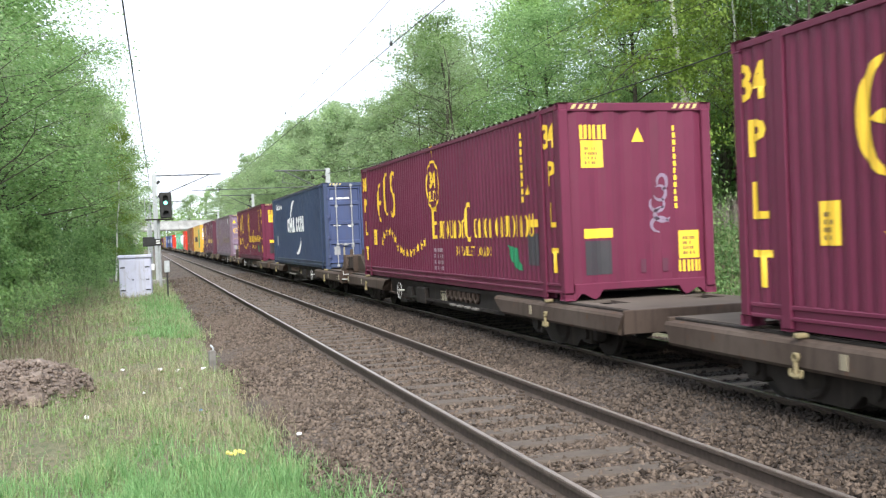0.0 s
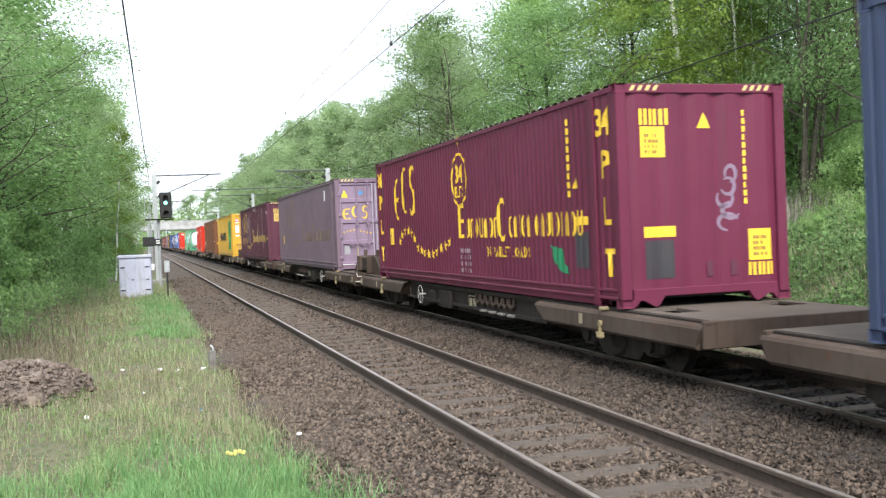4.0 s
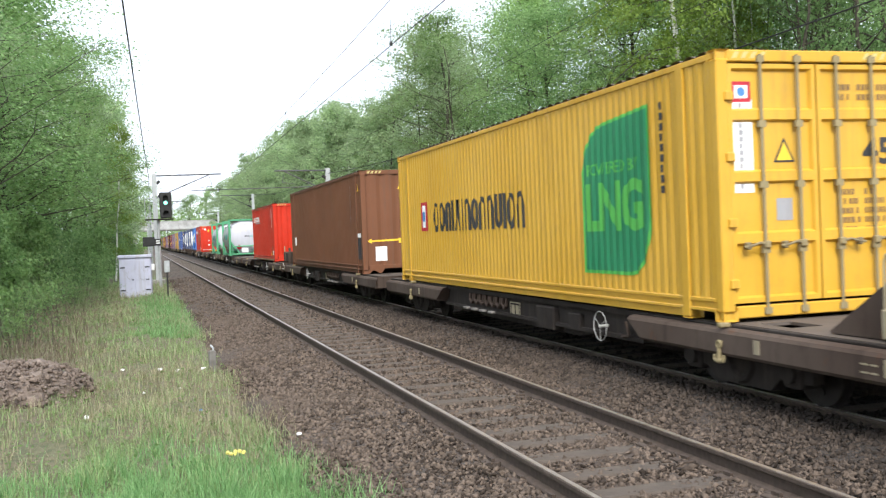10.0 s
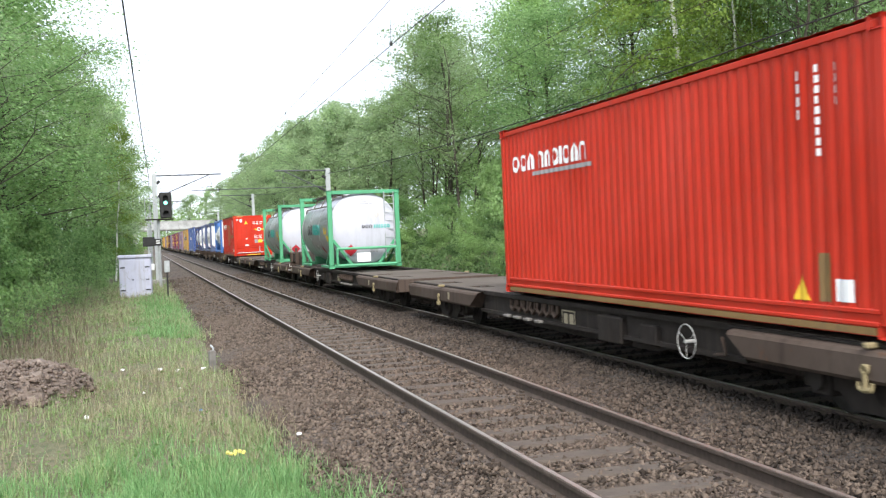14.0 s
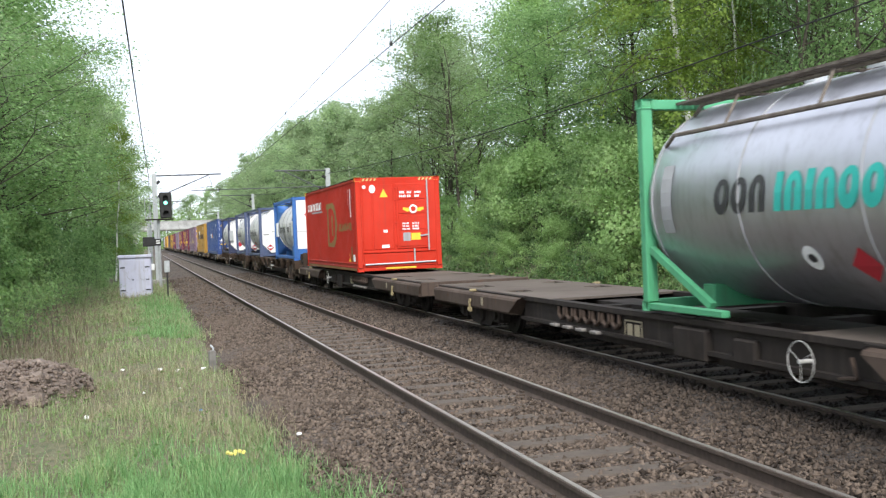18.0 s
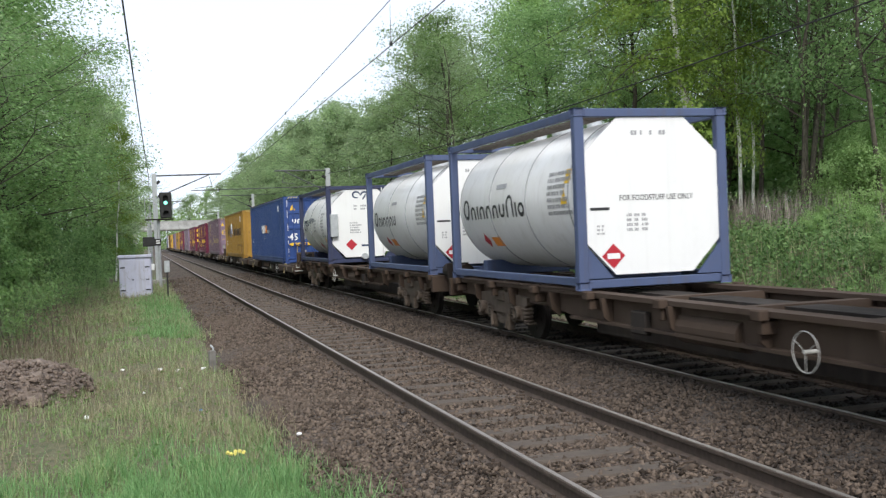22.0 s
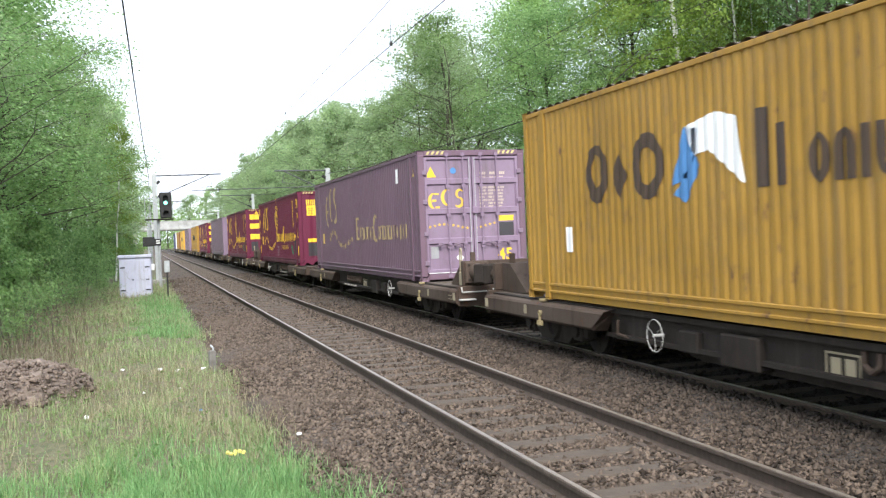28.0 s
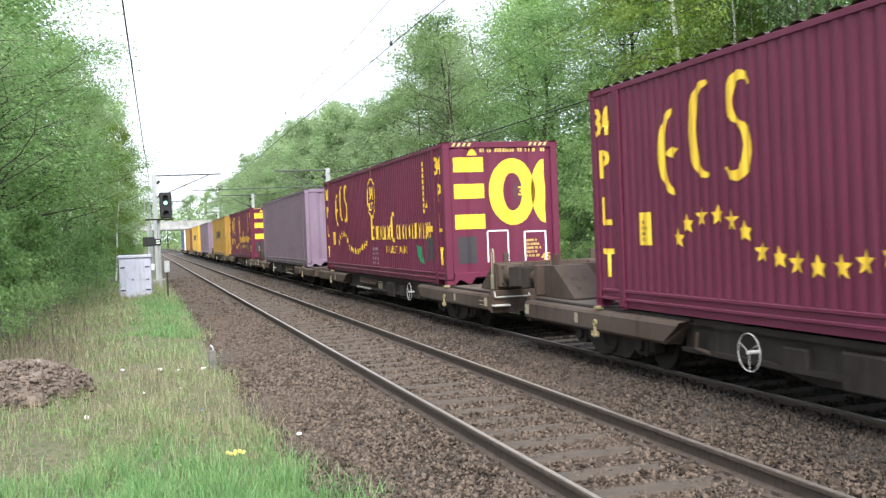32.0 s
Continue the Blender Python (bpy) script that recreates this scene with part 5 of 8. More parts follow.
def green_tank():
    t = Tank("tank_container", "silver tank with white dome in a mint-green frame, on wagon", GREEN_FRAME, SILVER, DOME, r=1.2, dome=0.36, body=(0.24, 5.82), upper=False)
    t.on_shell("wordmark", slanted(strokes(bmesh.new(), "oon", 0, 0, 0.27, 0.38, 0.05, 0.1)), MARK_BLACK, 4.43, 1.14, "black wordmark")
    t.on_shell("wordmark", slanted(strokes(bmesh.new(), "lnlnoo", 0, 0, 0.27, 0.38, 0.04, 0.12)), MARK_TEAL, 3.36, 1.14, "teal wordmark")
    t.on_shell("writing_block", bars(bmesh.new(), 0, 0, 0.7, 0.5, 4, 5), MARK_GREY, 1.0, 1.4)
    t.on_shell("warning_mark", triangle(bmesh.new(), 0.26), MARK_YELLOW, 0.85, 1.15, "yellow hazard triangle")
    t.on_shell("sticker", quad(bmesh.new(), 0, 0, 0.2, 0.22), MARK_YELLOW, 1.1, 1.15)
    t.on_shell("sticker", quad(bmesh.new(), 0, 0, 0.42, 0.22), MARK_YELLOW, 0.8, 0.9)
    t.on_shell("placard", diamond(0.2), MARK_RED, 2.3, 0.62, "red hazard diamond")
    t.on_shell("sticker", disc(bmesh.new(), 0, 0, 0.13, ry=0.14), MARK_WHITE, 3.0, 0.68, "round white sticker")
    t.on_shell("sticker_mark", disc(bmesh.new(), 0, 0, 0.06, ry=0.05), MARK_BLACK, 3.0, 0.68, skin=0.01)
    t.on_shell("bare_panel", quad(bmesh.new(), 0, 0, 0.24, 0.8), MARK_GREY, 5.55, 0.95, "pale bare panel")
    for x, z in ((-1.02, 2.1), (-0.62, 2.47)):
        part("pipe", rods([(x, 0.35, z - 0.12), (x, 0.5, z), (x, 5.5, z), (x, 5.7, z - 0.12)], 0.025), GRATING, t.ob, "thin pipe along the tank's shoulder")
    for y in (1.4, 3.0, 4.6):
        part("walkway_bearer", rods([(-0.9, y, 2.14), (-0.72, y, 2.46), (0.72, y, 2.46)], 0.018), GRATING, t.ob)
    t.on_dome("wordmark", strokes(bmesh.new(), "oon", 0, 0, 0.1, 0.12, 0.025, 0.032), MARK_BLACK, -0.12, 1.3)
    t.on_dome("wordmark", strokes(bmesh.new(), "lnlnoo", 0, 0, 0.09, 0.12, 0.025, 0.032), MARK_TEAL, 0.3, 1.3)
    t.on_dome("placard", diamond(0.2), MARK_RED, -0.5, 0.58, label="red hazard diamond")
    t.on_dome("writing_block", bars(bmesh.new(), -0.2, 2.1, 0.5, 0.22, 3, 4), MARK_GREY, 0, 0)
    t.on_dome("writing_block", bars(bmesh.new(), 0.15, 0.5, 0.4, 0.22, 3, 6), MARK_GREY, 0, 0)
    for x, z in ((-0.4, 1.75), (0.0, 1.78), (0.4, 1.75)):
        t.on_dome("old_placard", diamond(0.13), STAIN, x, z)
    return t


def white_tank(label, name_marks, steel, dragon=False):
    t = Tank("tank_container", label, steel, CREAM, None, r=1.15, dome=0.28, braces=False, body=(0.42, 5.65))
    ob = t.ob
    t.octagon_end()
    y = 0.045
    for x in (-1, 1):
        bm = prism(bmesh.new(), [(x * 1.08, 0.16), (x * 1.08, 0.62), (x * 0.68, 0.16)], 1, 0.02, 0.06)
        part("corner_gusset", bm, steel, ob)
    if dragon:
        bm = bmesh.new()
        arc_band(bm, -0.2, 2.28, 0.12, 0.1, 0, 300, 0.03, 0.06)
        arc_band(bm, 0.08, 2.25, 0.12, 0.12, 180, 20, 0.03, 0.06)
        quad(bm, 0.0, 2.12, 0.05, 2.3, 0.1)
        quad(bm, 0.14, 2.2, 0.36, 2.24, 0.03)
        t.on_front("emblem", bm, SLATE, 0, 0, y, "dark curled emblem")
        t.on_front("writing_block", bars(bmesh.new(), -0.3, 1.78, 0.7, 0.2, 2, 3, 3), MARK_GREY, 0, 0, y)
        t.on_front("writing_block", bars(bmesh.new(), -0.45, 1.0, 0.4, 0.4, 5, 4), MARK_GREY, 0, 0, y)
        t.on_front("writing_block", bars(bmesh.new(), 0.2, 1.2, 0.4, 0.2, 3, 4), MARK_GREY, 0, 0, y)
        t.on_front("placard", diamond(0.19), MARK_RED, -0.42, 0.62, y, "red hazard diamond")
        t.on_front("sticker", quad(bmesh.new(), 0, 0, 0.3, 0.06), SLATE, -0.08, 0.55, y)
        t.on_front("warning_mark", triangle(bmesh.new(), 0.24), MARK_YELLOW, 0.66, 1.68, y)
        part("equipment_box", box(-1.13, -0.88, -0.12, 0.04, 0.9, 1.65, 0.01), GALV, ob, "grey equipment cabinet")
        ladder(ob, 0.86, -0.03, 0.2, 2.5, WHITE, 0.4, 7)
        part("discharge_valve", rod(rod(bmesh.new(), (0, -0.12, 0.22), (0, 0.05, 0.22), 0.1, 12), (-0.12, -0.06, 0.2), (0.12, -0.06, 0.2), 0.04, 8), GALV, ob)
        bm = bmesh.new()
        arc_band(bm, 0.25, 0.2, 0.2, 0.17, 0, 300, 0.05, 0.1)
        arc_band(bm, 0.62, 0.2, 0.18, 0.2, 190, 20, 0.04, 0.09)
        quad(bm, 0.5, 0.0, 0.6, 0.36, 0.15)
        quad(bm, 0.8, 0.2, 1.1, 0.26, 0.05)
        t.on_shell("emblem", bm, SLATE, 5.35, 1.15, "dark curled emblem")
        t.on_shell("wordmark", strokes(bmesh.new(), "onouol", 0, 0, 0.15, 0.2, 0.05, 0.045), SLATE, 4.3, 1.42)
        t.on_shell("writing_block", bars(bmesh.new(), 0, 0, 0.7, 0.9, 8, 5), MARK_GREY, 1.75, 0.9)
        t.on_shell("writing_block", bars(bmesh.new(), 0, 0, 0.5, 0.5, 4, 6), MARK_GREY, 3.2, 1.1)
        t.on_shell("placard", diamond(0.18), MARK_RED, 3.0, 0.6)
        t.on_shell("warning_mark", triangle(bmesh.new(), 0.2), MARK_YELLOW, 1.6, 0.75)
    else:
        t.on_front("number_strip", bars(bmesh.new(), -0.32, 2.2, 0.6, 0.09, 1, 3, 4, 1.0), MARK_GREY, 0, 0, y)
        t.on_front("lettering", letters("FOR FOODSTUFF USE ONLY", 0.115, 0.006, 0.82), MARK_BLACK, -0.54, 1.26, y, "black painted words")
        t.on_front("placard", diamond(0.18), MARK_RED, -0.66, 0.47, y, "red hazard diamond")
        t.on_front("placard_label", quad(bmesh.new(), -0.1, -0.04, 0.1, 0.04), MARK_WHITE, -0.66, 0.47, y - 0.004)
        t.on_front("notice_text", bars(bmesh.new(), 0, 0, 0.36, 0.28, 4, 7, 3), MARK_GREY, -0.43, 0.82, y)
        t.on_front("old_placard", bars(bmesh.new(), 0, 0, 0.14, 0.16, 3, 7, 2), MARK_GREY, -0.9, 0.78, y)
        t.on_front("sticker", quad(bmesh.new(), 0, 0, 0.3, 0.04), MARK_BLACK, -1.0, 1.13, y)
        bm = bmesh.new()
        strokes(bm, name_marks, 0, 0, 0.27, 0.24, 0.08, 0.07, 1.6)
        t.on_shell("wordmark", bm, MARK_BLACK, 5.4, 1.12, "black serif wordmark")
        t.on_shell("writing_block", bars(bmesh.new(), 0, 0, 0.9, 0.7, 7, 5), MARK_GREY, 1.25, 1.1)
        t.on_shell("sticker", quad(bmesh.new(), 0, 0, 0.18, 0.22), MARK_YELLOW, 0.62, 1.55)
        t.on_shell("warning_mark", triangle(bmesh.new(), 0.24), MARK_YELLOW, 0.75, 1.25)
        t.on_shell("placard", diamond(0.16), MARK_RED, 4.6, 0.72, "red hazard diamond")
        t.on_shell("sticker", quad(bmesh.new(), 0, 0, 0.45, 0.2), MARK_ORANGE, 4.3, 0.62, "orange plate")
        t.on_shell("stain", quad(bmesh.new(), 0, 0, 0.5, 0.08), MARK_GREY, 3.6, 1.62)
    return ob


def blue_tank():
    t = Tank("tank_container", "white tank in bright blue frame with flat white end wall", BLUE_FRAME, CREAM, None, r=1.16, dome=0.25, braces=False, body=(1.15, 4.95))
    ob = t.ob
    part("end_wall", box(-1.06, 1.06, 0.03, 0.07, 0.46, 2.46, 0.01), WHITE, ob, "flat white end wall")
    part("end_apron", box(-1.08, 1.08, 0.02, 0.08, 0.14, 0.46, 0.01), BLUE_FRAME, ob)
    for y, s in ((1.05, -1), (5.05, 1)):
        bm = bmesh.new()
        n = 40
        a = [bm.verts.new((1.17 * math.cos(2 * math.pi * i / n), y, 1.36 + 1.17 * math.sin(2 * math.pi * i / n))) for i in range(n)]
        b = []
        for i in range(n):
            c, q = math.cos(2 * math.pi * i / n), math.sin(2 * math.pi * i / n)
            k = 1.12 / max(abs(c), abs(q))
            b.append(bm.verts.new((c * k, y + s * 0.75, 1.3 + q * k)))
        for i in range(n):
            bm.faces.new((a[i], a[(i + 1) % n], b[(i + 1) % n], b[i]))
        part("end_skirt", bm, BLUE_FRAME, ob, "blue skirt between tank and frame", smooth=True)
    part("equipment_box", box(-1.2, -0.9, 0.2, 0.85, 1.0, 1.62, 0.02), WHITE, ob, "white equipment box")
    part("equipment_box", box(-1.2, -0.9, 5.2, 5.7, 1.0, 1.62, 0.02), WHITE, ob)
    part("step", box(-1.2, -0.95, 0.3, 0.7, 0.15, 0.6, 0.02), BLUE_FRAME, ob)
    for y in (2.0, 4.0):
        part("cross_bar", box(-1.1, 1.1, y - 0.04, y + 0.04, 2.5, 2.57), BLUE_FRAME, ob)
    bm = strokes(bmesh.new(), "Onlnnnu", 0, 0, 0.27, 0.26, 0.06, 0.075, 1.55)
    strokes(bm, "Nlo", 2.45, 0, 0.24, 0.26, 0.06, 0.075, 1.55)
    t.on_shell("wordmark", bm, MARK_BLACK, 4.95, 1.16, "black serif wordmark")
    t.on_shell("writing_block", bars(bmesh.new(), 0, 0, 0.75, 0.55, 5, 5), MARK_GREY, 1.6, 1.05)
    t.on_shell("placard", diamond(0.2), MARK_RED, 1.5, 0.52, "red hazard diamond")
    t.on_shell("stain", diamond(0.17), STAIN, 3.4, 1.0)
    t.on_shell("stain", disc(bmesh.new(), 0, 0, 0.15, ry=0.2), STAIN, 3.8, 0.75)
    y = 0.026
    t.on_front("number_strip", bars(bmesh.new(), -0.46, 2.19, 0.68, 0.1, 1, 3, 5, 1.0), MARK_GREY, 0, 0, y)
    t.on_front("placard", diamond(0.17), MARK_RED, -0.59, 1.86, y, "red hazard diamond")
    t.on_front("placard_label", quad(bmesh.new(), -0.1, -0.04, 0.1, 0.04), MARK_WHITE, -0.59, 1.86, y - 0.004)
    bm = bmesh.new()
    for cx, cy, rx, ry, a0, a1, w in ((0, 0.02, 0.16, 0.2, 20, 140, 0.11), (-0.01, 0, 0.16, 0.19, 150, 250, 0.07), (0, -0.02, 0.15, 0.17, 255, 330, 0.05), (0.02, 0, 0.16, 0.16, 335, 380, 0.08)):
        arc_band(bm, cx, cy, rx, ry, a0, a1, 0.03, w)
    t.on_front("stain", bm, STAIN, -0.04, 1.74, y, "uneven traces of a scraped-off sign")
    part("panel_seam", box(-1.055, 1.055, 0.022, 0.032, 1.237, 1.242), MARK_GREY, ob, "seam across the end wall")
    for k in range(9):
        part("bolt", cached("seam_bolt", lambda: mesh_of("bolt", rod(bmesh.new(), (0, 0, 0), (0, -0.012, 0), 0.012, 6), MARK_GREY)), MARK_GREY, ob, m=pose(-0.94 + k * 0.235, 0.024, 1.24))
    t.on_front("lettering", letters("FOOD PRODUCTS ONLY", 0.14, 0.008, 0.82), MARK_BLACK, -0.66, 1.31, y, "black painted words")
    t.on_front("seam", quad(bmesh.new(), -1.05, 1.16, 1.05, 1.175), MARK_GREY, 0, 0, y)
    return ob


# ---- wagons ----
def wheelset(parent, x, y, z, r):
    def build():
        bm = bmesh.new()
        rod(bm, (-0.95, 0, 0), (0.95, 0, 0), 0.075, 10)
        for s in (-1, 1):
            rod(bm, (s * 0.72, 0, 0), (s * 0.79, 0, 0), r, 28)
            rod(bm, (s * 0.69, 0, 0), (s * 0.72, 0, 0), r + 0.028, 28)
            rod(bm, (s * 0.785, 0, 0), (s * 0.81, 0, 0), 0.13, 14)
            for k in range(6):
                a = k * math.pi / 3
                rod(bm, (s * 0.79, 0.6 * r * math.cos(a), 0.6 * r * math.sin(a)), (s * 0.8, 0.6 * r * math.cos(a), 0.6 * r * math.sin(a)), 0.035, 8)
        return mesh_of("wheelset", bm, WHEEL_STEEL)
    ob = part("wheelset", cached(("wheelset", r), build), WHEEL_STEEL, parent, "steel wheels on an axle", m=pose(x, y, z))
    return ob


# grimy steel, its colour deepened for the shade under the decks
WHEEL_STEEL = rough_stuff("shaded_grimy_wheel_steel", (0.018, 0.015, 0.013), (0.036, 0.03, 0.026), 8, 0.2, 0.004, 0.6, metal=0.4)


def open_bogie(r, base):
    """A cast bogie: arched side frames with open pedestals, coil springs and round axlebox covers."""
    bm, h = bmesh.new(), base / 2
    for s in (-1, 1):
        x0, x1 = sorted((s * 0.94, s * 1.07))
        out = s * 1.07
        prism(bm, [(-h - 0.34, r + 0.26), (-h - 0.34, r + 0.13), (-0.62, r + 0.09), (-0.4, r - 0.06), (0.4, r - 0.06), (0.62, r + 0.09), (h + 0.34, r + 0.13), (h + 0.34, r + 0.26), (0.45, r + 0.31), (-0.45, r + 0.31)], 0, x0, x1)
        prism(bm, [(-0.34, r - 0.05), (-0.22, r - 0.25), (0.22, r - 0.25), (0.34, r - 0.05)], 0, x0 + 0.02, x1 - 0.02)
        for k in (-1, 1):
            for q in (-0.19, 0.19):
                y = k * h + q
                prism(bm, [(y - 0.05, r + 0.16), (y + 0.05, r + 0.16), (y + 0.035 + q * 0.2, r - 0.17), (y - 0.035 + q * 0.2, r - 0.17)], 0, x0, x1)
            bx(bm, x0 - 0.02, x1 + 0.02, k * h - 0.13, k * h + 0.13, r - 0.15, r + 0.1, 0.03)
            rod(bm, (out, k * h, r), (out + s * 0.08, k * h, r), 0.115, 14)
            ring(bm, (out + s * 0.08, k * h, r), (1, 0, 0), 0.085, 0.018, 14, 6)
            for q in (-0.3, 0.3):
                for z in range(4):
                    ring(bm, ((x0 + x1) / 2 + s * 0.02, k * h + q, r - 0.12 + z * 0.062), (0, 0, 1), 0.07, 0.02, 12, 5)
                bx(bm, x0, x1 + 0.02, k * h + q - 0.09, k * h + q + 0.09, r - 0.19, r - 0.15, 0.01)
            rod(bm, (out, k * 0.5, r + 0.05), (out + s * 0.05, k * 0.34, r - 0.3), 0.03, 8)
            bx(bm, out - 0.05, out + 0.07, k * 0.42 - 0.05, k * 0.42 + 0.05, r - 0.34, r - 0.1, 0.015)
        bx(bm, x0 - 0.03, x1 + 0.05, -0.2, 0.2, r + 0.14, r + 0.34, 0.03)
    bx(bm, -1.0, 1.0, -0.25, 0.25, r - 0.05, r + 0.2, 0.02)
    return mesh_of("bogie", bm, BOGIE_RUST)


def bogie(parent, y, r, base=1.8, big=False):
    def build():
        if big:
            return open_bogie(r, base)
        bm = bmesh.new()
        for s in (-1, 1):
            x0, x1 = (0.94, 1.08) if s > 0 else (-1.08, -0.94)
            h = base / 2
            prism(bm, [(-h - 0.28, r + 0.14), (-h - 0.28, r - 0.1), (-h + 0.22, r - 0.1), (-h + 0.4, r - 0.24), (h - 0.4, r - 0.24), (h - 0.22, r - 0.1), (h + 0.28, r - 0.1), (h + 0.28, r + 0.14), (h - 0.2, r + 0.2), (0.3, r + 0.3), (-0.3, r + 0.3), (-h + 0.2, r + 0.2)], 0, x0, x1)
            for k in (-1, 1):
                bx(bm, x0 - 0.04, x1 + 0.04, k * h - 0.14, k * h + 0.14, r - 0.16, r + 0.12, 0.02)
                rod(bm, ((x1 if s > 0 else x0), k * h, r), ((x1 if s > 0 else x0) + s * 0.09, k * h, r), 0.11, 12)
                for q in (-0.24, 0.24):
                    rod(bm, ((x0 + x1) / 2, k * h + q, r - 0.02), ((x0 + x1) / 2, k * h + q, r + 0.24), 0.07, 10)
            ring(bm, ((x1 if s > 0 else x0), 0, r + 0.02), (1, 0, 0), 0.2, 0.05, 16, 6)
        bx(bm, -1.0, 1.0, -0.25, 0.25, r - 0.05, r + 0.2, 0.02)
        return mesh_of("bogie", bm, WAGON_RUST if big else WAGON_DARK)
    b = part("bogie", cached(("bogie", r, base, big), build), WAGON_DARK, parent, "cast steel bogie with springs", m=pose(0, y, 0))
    for k in (-1, 1):
        wheelset(b, 0, k * base / 2, r, r)
    return b


def spoked_wheel():
    bm = ring(bmesh.new(), (0, 0, 0), (1, 0, 0), 0.195, 0.0055, 28, 6)
    for k in range(3):
        a = k * math.pi * 2 / 3 + 0.5
        rod(bm, (0, 0, 0), (0, 0.2 * math.cos(a), 0.2 * math.sin(a)), 0.0035, 6)
    rod(bm, (-0.02, 0, 0), (0.12, 0, 0), 0.02, 10)
    return mesh_of("brake_wheel", bm, WHEEL_WHITE)


def deck_plate(x, y0, y1, z0, z1, holes):
    """A plate with openings cut through it."""
    xs = sorted({-x, x, *[h[0] for h in holes], *[h[1] for h in holes]})
    ys = sorted({y0, y1, *[h[2] for h in holes], *[h[3] for h in holes]})
    bm = bmesh.new()
    for a, b in zip(xs, xs[1:]):
        for c, d in zip(ys, ys[1:]):
            mx, my = (a + b) / 2, (c + d) / 2
            if not any(h[0] < mx < h[1] and h[2] < my < h[3] for h in holes):
                bx(bm, a, b, c, d, z0, z1)
    bmesh.ops.remove_doubles(bm, verts=bm.verts, dist=0.0005)
    return bm


def sill(y0, y1, cut0, cut1):
    """The folded side beam over a bogie; its lower edge is cut back at the ends."""
    bm = bmesh.new()
    pts = [(1.08, 0.74), (1.22, 0.735), (1.285, 0.715), (1.31, 0.68), (1.315, 0.48), (1.285, 0.445), (1.08, 0.43)]
    prism(bm, pts, 1, y0, y1)
    for v in bm.verts:
        if v.co.z < 0.6:
            v.co.y += cut0 if abs(v.co.y - y0) < 0.01 else -cut1
    return bm


def plate_frame():
    """A thin outline round the plate, in one piece."""
    bm, loops = bmesh.new(), []
    for x in (1.101, 1.107):
        for g in (0.0, 0.02):
            loops.append([bm.verts.new((x, y, z)) for y, z in ((9.03 + g, 0.37 + g), (9.51 - g, 0.37 + g), (9.51 - g, 0.63 - g), (9.03 + g, 0.63 - g))])
    for a, b in ((0, 1), (1, 3), (3, 2), (2, 0)):
        for k in range(4):
            bm.faces.new((loops[a][k], loops[a][(k + 1) % 4], loops[b][(k + 1) % 4], loops[b][k]))
    bmesh.ops.recalc_face_normals(bm, faces=bm.faces)
    return bm


def lashing_anchor():
    """A hanging hook: an eye, a shank and two short arms that curl up."""
    bm = bmesh.new()
    ring(bm, (1.335, 0.0, 0.565), (1, 0, 0), 0.036, 0.016, 12, 6)
    rod(bm, (1.335, 0, 0.535), (1.335, 0, 0.385), 0.021, 8, 0.026)
    for k in (-1, 1):
        rod(bm, (1.335, 0, 0.385), (1.335, k * 0.075, 0.4), 0.024, 8)
        rod(bm, (1.335, k * 0.075, 0.4), (1.335, k * 0.088, 0.455), 0.022, 8, 0.014)
    bx(bm, 1.312, 1.33, -0.045, 0.045, 0.56, 0.61, 0.008)
    return bm


def buffer_casing():
    """A square foot on the headstock, a round casing and the plunger."""
    bm = bx(bmesh.new(), 0.63, 1.11, -0.08, 0.0, 0.85, 1.26, 0.015)
    rod(bm, (0.87, -0.3, 1.06), (0.87, -0.08, 1.06), 0.155, 28, 0.175)
    rod(bm, (0.87, -0.34, 1.06), (0.87, -0.3, 1.06), 0.17, 28)
    return rod(bm, (0.87, -0.6, 1.06), (0.87, -0.33, 1.06), 0.115, 24)


